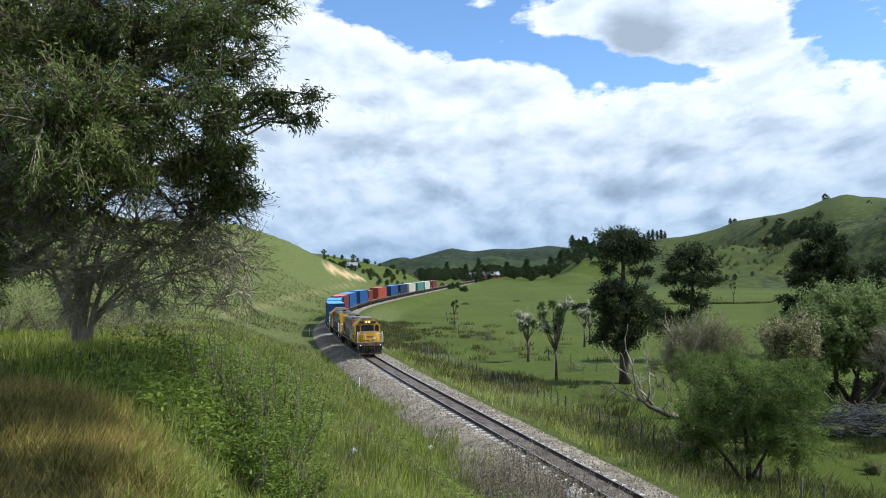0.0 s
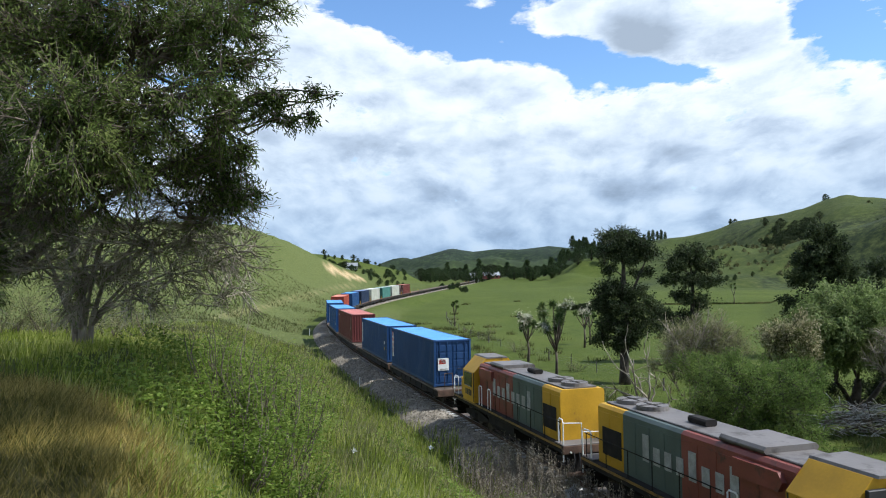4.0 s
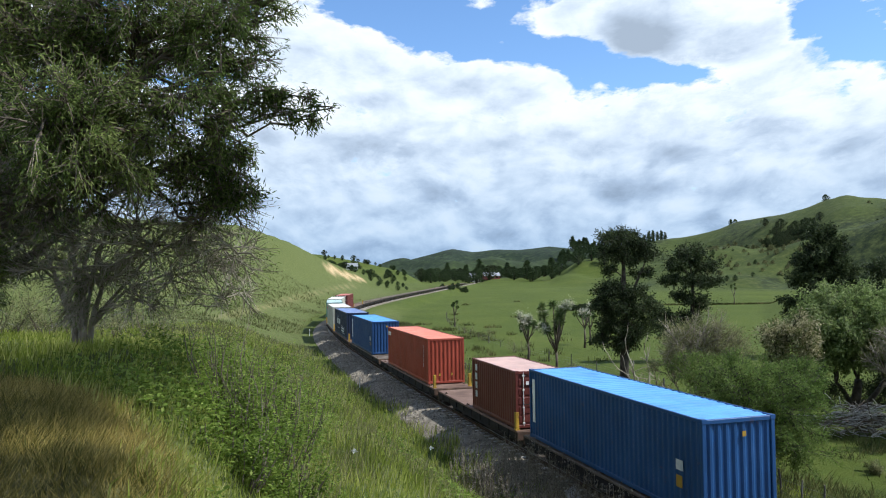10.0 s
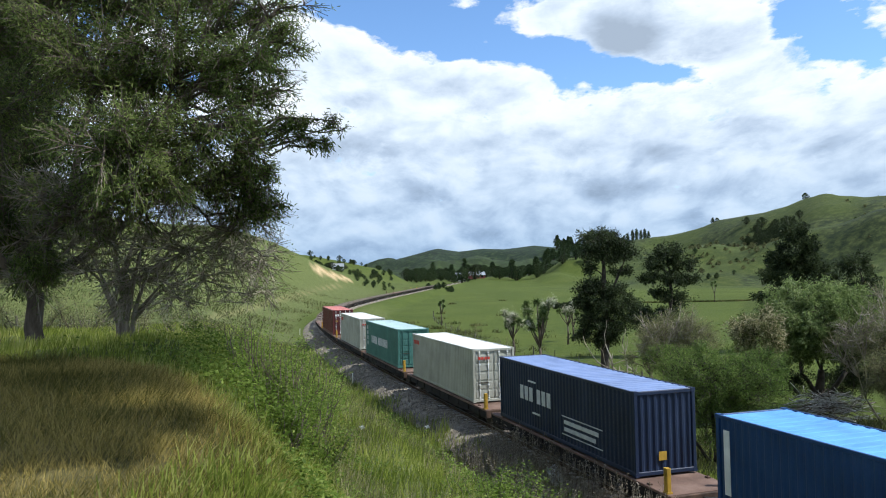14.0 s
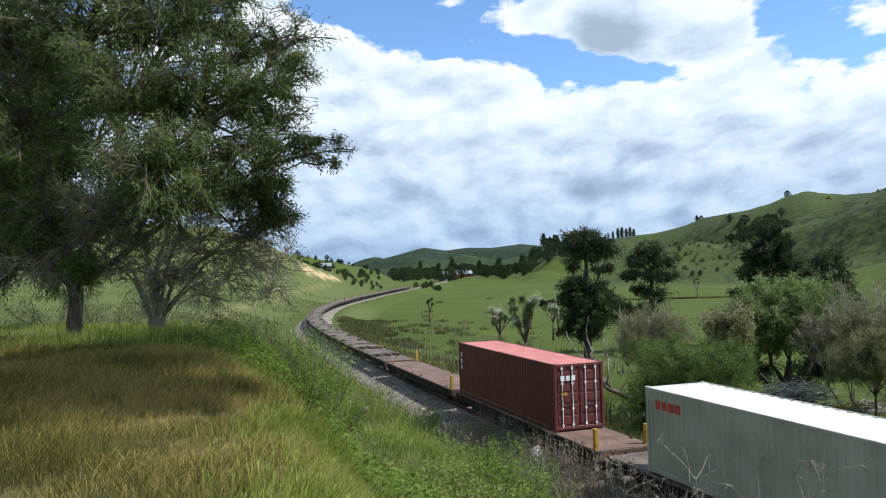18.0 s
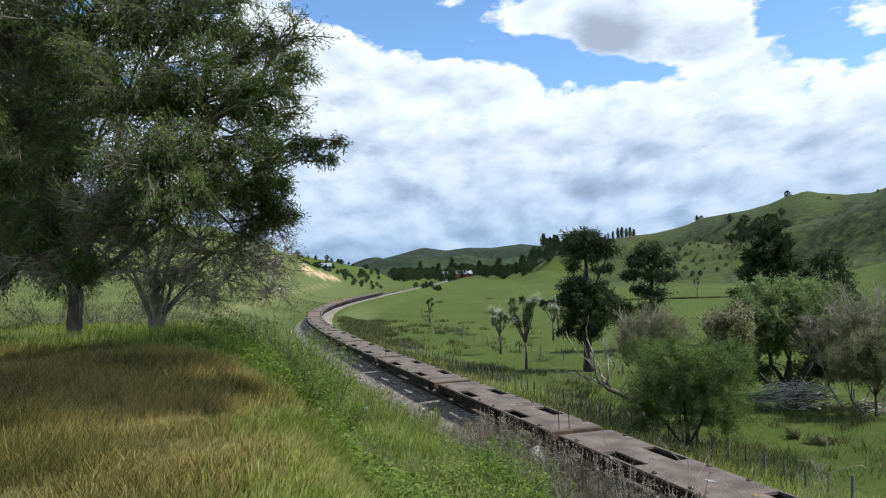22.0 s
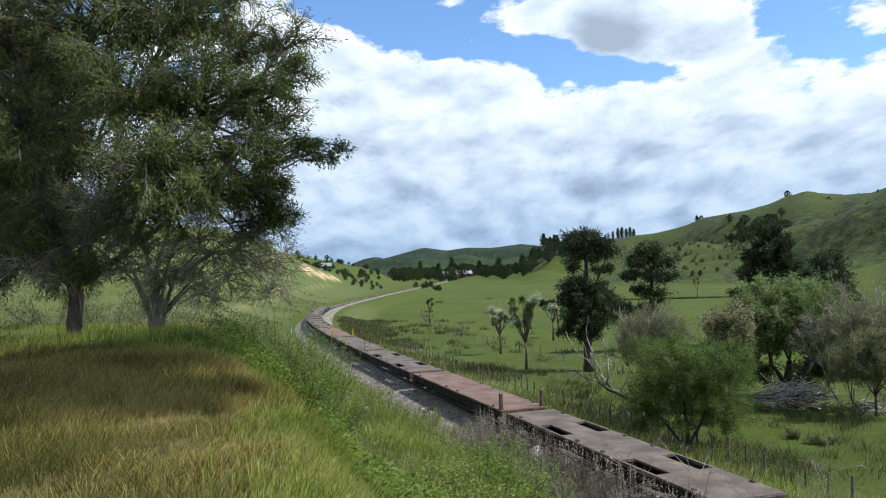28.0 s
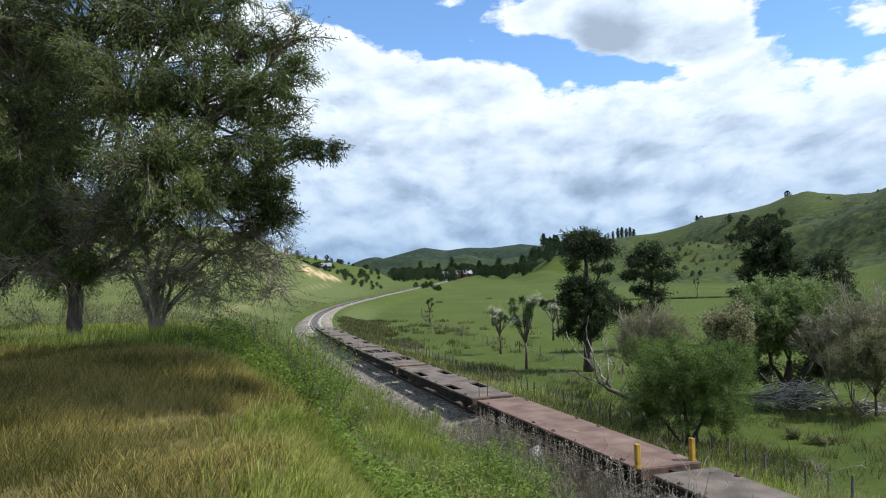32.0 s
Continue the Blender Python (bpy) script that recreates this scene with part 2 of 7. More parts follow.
def spline(points, n=24):
    q = np.array(points, float)
    q = np.vstack([2 * q[0] - q[1], q, 2 * q[-1] - q[-2]])
    out = []
    for i in range(1, len(q) - 2):
        a, b, c, d = q[i - 1], q[i], q[i + 1], q[i + 2]
        la, lb, lc = (max(np.linalg.norm(v), 1e-6) for v in (b - a, c - b, d - c))
        m1 = lb * ((b - a) / la * lb + (c - b) / lb * la) / (la + lb)
        m2 = lb * ((c - b) / lb * lc + (d - c) / lc * lb) / (lb + lc)
        for t in np.linspace(0, 1, n, endpoint=False):
            out.append((2 * t**3 - 3 * t**2 + 1) * b + (t**3 - 2 * t**2 + t) * m1 + (3 * t**2 - 2 * t**3) * c + (t**3 - t**2) * m2)
    return np.array(out + [q[-2]])


RAILWAY = spline(LINE)
ARC = np.r_[0, np.cumsum(np.linalg.norm(np.diff(RAILWAY, axis=0), axis=1))]
ARC -= np.interp(0, RAILWAY[:, 1], ARC)


def grade(y):
    """The height of the rails: a slight dip before the curve, then a climb."""
    return np.interp(y, [-60, 0, 60, 120, 200, 300, 430], [0.0, -0.09, -0.17, -0.24, 0.0, 0.45, 0.82])


def on_track(a):
    """The place on the rails a metres along the line, counted from abreast of the camera."""
    x, y = np.interp(a, ARC, RAILWAY[:, 0]), np.interp(a, ARC, RAILWAY[:, 1])
    return Vector((x, y, float(grade(y))))


def beside(x, y):
    """How far a place lies to the right of the track's centre line."""
    xt = np.interp(y, RAILWAY[:, 1], RAILWAY[:, 0])
    slope = np.interp(y, RAILWAY[:, 1], np.gradient(RAILWAY[:, 0], RAILWAY[:, 1]))
    return (x - xt) / np.sqrt(1 + slope**2)


# ---- the lie of the land ----
def ease(t):
    t = np.clip(t, 0, 1)
    return t * t * (3 - 2 * t)


def wave(x, y, scale, seed=0.0):
    """Cheap smooth unevenness between about -1 and 1."""
    x, y = x / scale + seed, y / scale - seed * 1.7
    return (np.sin(x * 1.3 + 1.1 * np.sin(y * 0.9)) + np.sin(y * 1.7 + 1.3 * np.sin(x * 1.1 + 2)) + 0.6 * np.sin(2.3 * x - 1.9 * y + 1) + 0.4 * np.sin(4.1 * x + 3.3 * y)) / 2.6


# skylines of the hills: bearing (x over y) and rise (z over y), with the distance of the crest and of the foot
HILLS = [
    ([-1.6, -0.56, -0.34, -0.27, -0.237, -0.202, -0.166, -0.131, -0.102, -0.06, 0.0], [0.10, 0.085, 0.071, 0.067, 0.056, 0.044, 0.0275, 0.0145, 0.003, -0.012, -0.03], ([-0.34, -0.1], [215, 320]), ([-0.34, -0.1], [62, 200]), 2.6),
    ([-0.3, -0.2, -0.16, -0.11, -0.06, -0.045, -0.03, 0.0], [0.03, 0.03, 0.026, 0.016, 0.004, -0.003, -0.012, -0.05], ([-1, 1], [480, 480]), ([-1, 1], [360, 360]), 2.5),
    ([-0.2, -0.07, -0.045, -0.03, 0.011, 0.04, 0.07, 0.10, 0.14, 0.17, 0.20, 0.3], [0.0, 0.010, 0.0175, 0.0215, 0.0315, 0.027, 0.0305, 0.029, 0.0335, 0.030, 0.029, 0.03], ([-1, 1], [1250, 1250]), ([-1, 1], [760, 760]), 9),
    ([0.02, 0.12, 0.182, 0.26, 0.317, 0.367, 0.39, 0.452, 0.48, 0.509, 0.53, 0.58, 0.625, 0.67, 0.703, 1.2, 2.5], [-0.03, -0.010, 0.022, 0.0345, 0.04, 0.053, 0.062, 0.0715, 0.079, 0.090, 0.0955, 0.09, 0.0915, 0.107, 0.113, 0.10, 0.08], ([0.2, 0.6], [760, 560]), ([0.2, 0.34, 0.7], [420, 300, 250]), 9.0),
    ([0.30, 0.45, 0.55, 0.60, 0.64, 0.70, 0.78, 1.5, 3.0], [-0.09, -0.04, -0.022, -0.014, -0.006, 0.016, 0.034, 0.05, 0.05], ([0, 1], [215, 215]), ([0, 1], [105, 105]), 2),
]


def ground(x, y):
    """The height of the land at x, y (arrays)."""
    x, y = np.asarray(x, float), np.asarray(y, float)
    d = beside(x, y)
    zt = grade(y)
    field = -2.0 + np.minimum(4.8 * ease((y - 230) / 330), 0.75 * ease((y - 230) / 100) + 10 * ease((y - 400) / 300)) + 0.16 * wave(x, y, 17) * ease((np.abs(d) - 6) / 8)
    toe = zt - 0.8 + 0.52 * ease((y - 120) / 60)          # turf reaches higher up the ballast further on
    right = toe + (field - toe) * ease((d - 3.4) / 6.5)
    u = -d
    crest = np.interp(y, [-50, 22, 45, 75, 110, 140], [6.3, 6.3, 4.6, 3.0, 2.0, 1.6])
    wide = np.interp(y, [22, 60, 120], [11, 11, 16])
    left = toe + (crest - toe) * ease((u - 3.6) / wide) + ease((u - 4) / 5) * (0.14 * wave(x, y, 1.9) + 0.18 * wave(x, y, 5.1, 3))
    left = left - 1.1 * ease((x + 1.7 + 0.15 * y) / 2.0) * ease((11 - y) / 5) * ease((u - 8) / 3)
    left = left - 1.9 * np.exp(-((u - 12.3) / 2.1) ** 2) * ease((y - 3) / 8) * ease((48 - y) / 16)      # a gully below the mound
    z = np.where(d > 0, right, left)
    far = np.clip(y, 1, None)
    b = x / far
    r = np.hypot(x, y)
    front = ease((y - 5) / 40)
    for bear, rise, crest_at, foot_at, rough in HILLS:
        r1, r0 = np.interp(b, *crest_at), np.interp(b, *foot_at)
        top = np.interp(b, bear, rise) * r1 / np.sqrt(1 + b * b) + 8.05
        k = (r - r0) / (r1 - r0)
        h = z + (top - z) * np.where(k < 1, ease(k * 0.5 + 0.0) * 2 * 0.5 + 0.5 * ease(k), 1) + rough * (1.5 * wave(x, y, 62, 1.3) + 0.7 * wave(x, y, 23, 0.4)) * ease(k * 3) * ease((1 - k) * 3) * np.clip((top - 8) / 14, 0, 1)
        h = h - 0.05 * np.clip(r - r1, 0, 500)
        clear = np.where(y < 352, ease((np.abs(d) - 7) / 40), 1.0)
        z = np.where((k > 0) & (h > z), z + (h - z) * front * clear, z)
    return z


def ground_z(x, y):
    return float(ground(np.array([x]), np.array([y]))[0])


# ---- ground sheet ----
def ground_material():
    m = bpy.data.materials.new("pasture")
    m.use_nodes = True
    nt = m.node_tree
    N, L = nt.nodes, nt.links
    p = N["Principled BSDF"]
    p.inputs["Roughness"].default_value, p.inputs["Specular IOR Level"].default_value = 0.95, 0.15
    geo = N.new("ShaderNodeNewGeometry")

    def noise_at(scale, detail=6, rough=0.6):
        n = N.new("ShaderNodeTexNoise")
        n.inputs["Scale"].default_value, n.inputs["Detail"].default_value, n.inputs["Roughness"].default_value = scale, detail, rough
        L.new(geo.outputs["Position"], n.inputs["Vector"])
        return n.outputs[0]

    def ramp(fac, stops):
        n = N.new("ShaderNodeValToRGB")
        el = n.color_ramp.elements
        el[0].position, el[0].color = stops[0][0], (*stops[0][1], 1)
        el[1].position, el[1].color = stops[-1][0], (*stops[-1][1], 1)
        for q, c in stops[1:-1]:
            el.new(q).color = (*c, 1)
        L.new(fac, n.inputs[0])
        return n.outputs[0]

    def blend(fac, a, b):
        n = N.new("ShaderNodeMix")
        n.data_type = "RGBA"
        L.new(fac, n.inputs[0])
        for s, v in ((6, a), (7, b)):
            if isinstance(v, tuple):
                n.inputs[s].default_value = (*v, 1)
            else:
                L.new(v, n.inputs[s])
        return n.outputs[2]

    short = ramp(noise_at(0.05, 8, 0.65), [(0.3, (0.042, 0.061, 0.008)), (0.5, (0.061, 0.083, 0.010)), (0.7, (0.094, 0.110, 0.020))])
    tufts = ramp(noise_at(0.9, 9, 0.75), [(0.36, (0.030, 0.046, 0.007)), (0.5, (0.058, 0.080, 0.010)), (0.68, (0.104, 0.112, 0.028))])
    pasture = blend(ramp(noise_at(0.35, 5), [(0.4, (0.25,) * 3), (0.65, (0.75,) * 3)]), short, tufts)
    rank = ramp(noise_at(1.6, 8, 0.7), [(0.3, (0.048, 0.062, 0.016)), (0.5, (0.090, 0.108, 0.030)), (0.7, (0.150, 0.152, 0.060))])
    straw = ramp(noise_at(2.2, 8, 0.7), [(0.3, (0.06, 0.055, 0.02)), (0.5, (0.13, 0.11, 0.04)), (0.7, (0.22, 0.18, 0.075))])
    clay = ramp(noise_at(0.5, 8, 0.7), [(0.35, (0.30, 0.20, 0.09)), (0.6, (0.55, 0.42, 0.24))])
    # scrub and forest tones, darkened further to hold the hills' cloud shade
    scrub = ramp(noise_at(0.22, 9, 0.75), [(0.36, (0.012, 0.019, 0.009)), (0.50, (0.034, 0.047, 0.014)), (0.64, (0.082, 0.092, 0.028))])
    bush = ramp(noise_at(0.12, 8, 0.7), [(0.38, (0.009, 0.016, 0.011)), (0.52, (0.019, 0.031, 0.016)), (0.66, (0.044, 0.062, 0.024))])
    col = pasture
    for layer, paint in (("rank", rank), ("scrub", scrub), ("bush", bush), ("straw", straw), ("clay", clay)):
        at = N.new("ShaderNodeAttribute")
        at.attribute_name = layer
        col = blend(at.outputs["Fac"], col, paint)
    L.new(col, p.inputs["Base Color"])
    bp = N.new("ShaderNodeBump")
    bp.inputs["Strength"].default_value, bp.inputs["Distance"].default_value = 0.7, 0.25
    L.new(noise_at(2.4, 8, 0.75), bp.inputs["Height"])
    L.new(bp.outputs[0], p.inputs["Normal"])
    return m


def soft_step(v, a, b):
    return ease((v - a) / (b - a))


def mound_edge(y):
    """Where the dry mound before the trees ends, as x for each y."""
    return np.interp(y, [-6, 2, 5, 8.3, 10.5, 12, 13.4, 14.0], [-1.2, -1.5, -1.9, -2.6, -3.6, -4.8, -8.6, -5000])


def land():
    ang = np.radians(np.concatenate([np.arange(-180, -46, 4.0), np.arange(-46, 52, 0.38), np.arange(52, 180, 4.0)]))
    rad = np.concatenate([[0.0], 1.2 * 1.031 ** np.arange(0, 270)])
    A, R = np.meshgrid(ang, rad)
    X, Y = R * np.sin(A), R * np.cos(A)
    Z = ground(X.ravel(), Y.ravel())
    n, k = len(rad), len(ang)
    verts = np.stack([X.ravel(), Y.ravel(), Z], 1)
    i = np.arange(n - 1)[:, None] * k
    j = np.arange(k)[None, :]
    jn = (j + 1) % k
    faces = np.stack([i + j, i + jn, i + k + jn, i + k + j], -1).reshape(-1, 4)
    faces = faces[:, ::-1]
    me = bpy.data.meshes.new("ground")
    me.from_pydata(verts.tolist(), [], faces.tolist())
    me.polygons.foreach_set("use_smooth", [True] * len(me.polygons))
    me.materials.append(ground_material())
    x, y, z = verts.T
    d = beside(x, y)
    u = -d
    b = x / np.clip(y, 1, None)
    r = np.hypot(x, y)
    rough = soft_step(u, 3, 5) * (1 - soft_step(r, 75, 170)) + soft_step(d, 3, 4.5) * (1 - soft_step(d, 9.5, 12 + 2 * wave(x, y, 9))) * (1 - soft_step(y, 150, 230)) + soft_step(u, 3, 9) * (1 - soft_step(u, 30, 60)) * soft_step(y, 60, 90) * (1 - soft_step(r, 240, 330)) + 0.6 * soft_step(u, 6, 14) * soft_step(y, 60, 120) * (1 - soft_step(r, 380, 460)) * (0.75 + 0.35 * wave(x, y, 12))
    straw = 1 - soft_step(x - mound_edge(y) + 0.5 * wave(x, y, 1.6), -0.6, 0.5)
    # hill plants, laid on heavily so that their colour brings in cloud shade
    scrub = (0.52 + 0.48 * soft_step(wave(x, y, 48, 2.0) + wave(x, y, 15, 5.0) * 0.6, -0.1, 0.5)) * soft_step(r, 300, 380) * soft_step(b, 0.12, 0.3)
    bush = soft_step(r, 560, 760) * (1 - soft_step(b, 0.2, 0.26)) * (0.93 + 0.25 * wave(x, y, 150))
    clay = soft_step(1 - ((b + 0.129) / 0.029) ** 2 - ((y - 294 - 600 * (b + 0.130)) / 9) ** 2 + 0.6 * wave(x, y, 6), 0.0, 0.35) * soft_step(y, 100, 150)
    lane = np.interp(b, [-0.30, -0.244, -0.216, -0.18, -0.138, -0.1165], [105, 144, 168, 198, 250, 279])      # a farm lane along the foot of the hill
    clay = clay + 0.26 * np.exp(-((y - lane) / 3.6) ** 2) * soft_step(b, -0.32, -0.28) * (1 - soft_step(b, -0.125, -0.11)) * soft_step(y, 60, 90)
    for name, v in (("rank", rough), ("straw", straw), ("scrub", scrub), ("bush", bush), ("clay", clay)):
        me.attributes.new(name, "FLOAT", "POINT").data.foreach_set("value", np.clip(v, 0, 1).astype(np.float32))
    me.update()
    return tagged(new("ground", me), "green pasture with rough grassy banks and hills", "ground", kind="structure")


land()

# ---- ballast, sleepers and rails ----
GRAVEL = material("gravel", [(0.105, 0.088, 0.066), (0.205, 0.174, 0.130), (0.33, 0.285, 0.218)], rough=0.95, scale=1.2, fine=22, bump=0.9, spec=0.2)
STONE = material("ballast_stone", [(0.11, 0.094, 0.072), (0.215, 0.185, 0.142), (0.35, 0.305, 0.24)], rough=0.9, scale=5, fine=60, island=0.8)
CONCRETE = material("sleeper_concrete", [(0.30, 0.29, 0.27), (0.48, 0.46, 0.43), (0.60, 0.58, 0.55)], rough=0.9, scale=3, fine=50, per_object=0.5)
RAIL = material("rail_steel", [(0.05, 0.03, 0.02), (0.10, 0.06, 0.04)], rough=0.65, metal=0.5, scale=3)
SHINE = material("rail_head", [(0.30, 0.29, 0.28), (0.45, 0.44, 0.43)], rough=0.3, metal=1.0, scale=3)


def along(prof, a0, a1, step):
    """An outline across the track (offset, height), drawn along it."""
    b = Build()
    at = np.arange(a0, a1, step)
    rows = []
    for a in at:
        p, q = on_track(a), on_track(a + 0.5)
        t = (q - p).normalized()
        s = Vector((t.y, -t.x, 0))
        rows += [tuple(p + s * o + Vector((0, 0, h))) for o, h in prof]
    k = len(prof)
    f = [(i * k + j, i * k + j + 1, (i + 1) * k + j + 1, (i + 1) * k + j) for i in range(len(at) - 1) for j in range(k - 1)]
    return b.add(rows, f)


def railway():
    bed = along([(-3.7, -1.1), (-3.2, -0.72), (-2.1, -0.24), (-1.0, -0.19), (-0.72, -0.21), (-0.5, -0.20), (-0.42, -0.145), (0.42, -0.145), (0.5, -0.20), (0.72, -0.21), (1.0, -0.19), (2.1, -0.24), (3.2, -0.8), (3.8, -1.3)], -60, 560, 2.0)
    ob = tagged(new("ballast_bed", bed.mesh("ballast_bed", GRAVEL, True)), "grey crushed stone ballast under the track", "ballast", kind="structure")
    part("trodden_ballast", along([(-0.43, -0.16), (-0.40, -0.139), (0.40, -0.139), (0.43, -0.16)], -60, 560, 2.0), material("oily_gravel", [(0.05, 0.04, 0.032), (0.11, 0.09, 0.075), (0.17, 0.145, 0.125)], rough=0.95, scale=1.5, fine=24, bump=0.9, spec=0.2), ob, "brown oil-stained gravel between the rails")
    for side, o in (("rail_north", 0.57), ("rail_south", -0.57)):
        foot = along([(o - 0.065, -0.16), (o - 0.06, -0.145), (o - 0.01, -0.12), (o - 0.01, -0.04), (o - 0.034, -0.03), (o - 0.034, -0.004), (o + 0.034, -0.004), (o + 0.034, -0.03), (o + 0.01, -0.04), (o + 0.01, -0.12), (o + 0.06, -0.145), (o + 0.065, -0.16)], -60, 560, 2.0)
        rail = tagged(new(side, foot.mesh(side, RAIL)), "rusty steel rail with a bright running head", "rail", "rails", "structure")
        part("running_head", along([(o - 0.032, -0.003), (o - 0.026, 0.0), (o + 0.026, 0.0), (o + 0.032, -0.003)], -60, 560, 2.0), SHINE, rail, "polished rail head")
    return ob


BED = railway()


def ballast_stones():
    rng = np.random.default_rng(5)
    n = 26000
    a = 14 + 95 * rng.random(n) ** 1.5
    o = rng.uniform(-3.4, 2.6, n)
    px, py = np.interp(a, ARC, RAILWAY[:, 0]), np.interp(a, ARC, RAILWAY[:, 1])
    tx = np.interp(a + 0.5, ARC, RAILWAY[:, 0]) - px
    ty = np.interp(a + 0.5, ARC, RAILWAY[:, 1]) - py
    ln = np.hypot(tx, ty)
    tx, ty = tx / ln, ty / ln
    # away from the camera is along +a, so the right-hand side is (ty, -tx)
    x, y = px + ty * o, py - tx * o
    z = grade(y) + np.interp(o, [-3.7, -3.2, -2.1, -1.2, 1.2, 2.1, 3.2, 3.8], [-1.1, -0.72, -0.24, -0.2, -0.2, -0.24, -0.8, -1.3])
    keep = np.abs(np.abs(o) - 0.57) > 0.12
    x, y, z = x[keep], y[keep], z[keep]
    n = len(x)
    r = rng.uniform(0.025, 0.055, n) * (1 + np.hypot(x, y) / 90)
    base = np.array([(1, 0, 0), (-0.5, 0.87, 0), (-0.5, -0.87, 0), (0, 0, 0.9)])
    rot = rng.random(n) * 6.3
    v = base[None] * r[:, None, None] * rng.uniform(0.6, 1.3, (n, 4, 3))
    c, s = np.cos(rot)[:, None], np.sin(rot)[:, None]
    v = np.stack([v[..., 0] * c - v[..., 1] * s, v[..., 0] * s + v[..., 1] * c, v[..., 2]], -1) + np.stack([x, y, z], 1)[:, None, :]
    tri = v[:, [0, 1, 3, 1, 2, 3, 2, 0, 3]].reshape(-1, 3)
    tagged(new("ballast_stones", quads("ballast_stones", tri, STONE, 3)), "loose grey ballast stones beside the rails", "gravel", kind="stuff")


ballast_stones()


# ---- rolling stock ----
def paint(name, c, rust=(0.12, 0.06, 0.035), amount=0.66):
    c = np.array(c)
    return material(name, [tuple(c * 0.8), tuple(c), tuple(np.minimum(c * 1.12 + 0.01, 1))], rough=0.55, scale=0.7, fine=14, bump=0.04, dirt=(rust, 1.6, amount), spec=0.35)


DARK = material("underframe_grime", [(0.006, 0.005, 0.0045), (0.013, 0.010, 0.008), (0.028, 0.021, 0.016)], rough=0.95, scale=2)
WHEEL = material("wheel_steel", [(0.05, 0.04, 0.035), (0.11, 0.09, 0.08)], rough=0.6, metal=0.6)
WOODGREY = material("grey_deck", [(0.070, 0.052, 0.038), (0.118, 0.090, 0.067), (0.175, 0.138, 0.106)], rough=0.85, scale=0.9, fine=18, dirt=((0.10, 0.065, 0.045), 1.1, 0.60))
BROWN = material("brown_deck", [(0.100, 0.058, 0.040), (0.152, 0.092, 0.066), (0.21, 0.138, 0.104)], rough=0.85, scale=0.9, fine=18, dirt=((0.09, 0.06, 0.045), 1.2, 0.62))
RUST = material("rusty_steel", [(0.04, 0.024, 0.016), (0.09, 0.052, 0.034), (0.15, 0.09, 0.058)], rough=0.85, scale=2, fine=30)
WHITE = material("white_paint", [(0.62, 0.62, 0.60), (0.80, 0.80, 0.78)], rough=0.5, scale=2)
YELLOW = material("safety_yellow", [(0.30, 0.18, 0.02), (0.48, 0.29, 0.03)], rough=0.6, scale=2, dirt=((0.10, 0.06, 0.03), 3.0, 0.55))
GLASS = material("dark_window_glass", [(0.01, 0.012, 0.014), (0.02, 0.022, 0.025)], rough=0.06, bump=0, spec=0.8)
BLACK = material("black_paint", [(0.012, 0.012, 0.013), (0.03, 0.03, 0.03)], rough=0.6)
LAMP = material("lit_headlamp", [(1.0, 0.95, 0.8), (1.0, 0.97, 0.88)], rough=0.3, bump=0, glow=1.6)

CHALK = material("worn_white_mark", [(0.16, 0.15, 0.14), (0.42, 0.41, 0.39)], rough=0.9, scale=6, fine=30)
OCHRE = material("worn_yellow_mark", [(0.16, 0.11, 0.05), (0.34, 0.22, 0.06)], rough=0.9, scale=6, fine=30)
DECK = 1.03
SPEED, NOSE = 15.63, 80.1     # metres a second; the place of the leading nose at the start


WHEELS = []     # every wheel with its centre and radius


def bogie(parent, x, axles=(-0.9, 0.9), r=0.42):
    fr = Build()
    for s in (-1, 1):
        lo, hi = axles[0] - 0.35, axles[-1] + 0.35
        fr.prism([(x + lo, 0.50), (x + lo + 0.3, 0.40), (x - 0.45, 0.30), (x + 0.45, 0.30), (x + hi - 0.3, 0.40), (x + hi, 0.50), (x + hi, 0.62), (x + 0.5, 0.78), (x - 0.5, 0.78), (x + lo, 0.62)], 1, s * 0.80 - 0.06, s * 0.80 + 0.06)
        for k in (-0.16, 0, 0.16):
            fr.tube([(x + k, s * 0.82, 0.34), (x + k, s * 0.82, 0.68)], 0.065, 8)
    fr.box(x - 0.2, x + 0.2, -0.8, 0.8, 0.5, 0.82, 0.03)
    b = part("bogie", fr, DARK, parent)
    for ax in axles:
        part("axle", Build().tube([(x + ax, -0.66, r), (x + ax, 0.66, r)], 0.07, 8), WHEEL, b)
        for s in (-1, 1):
            w = Build()
            w.tube([(x + ax, s * 0.50, r), (x + ax, s * 0.53, r), (x + ax, s * 0.531, r), (x + ax, s * 0.63, r)], [r + 0.027, r + 0.027, r, r - 0.005], 20)
            w.tube([(x + ax, s * 0.63, r), (x + ax, s * 0.70, r)], [0.11, 0.09], 10)
            WHEELS.append((part("wheel", w, WHEEL, b), Vector((x + ax, 0, r)), r))
    return b


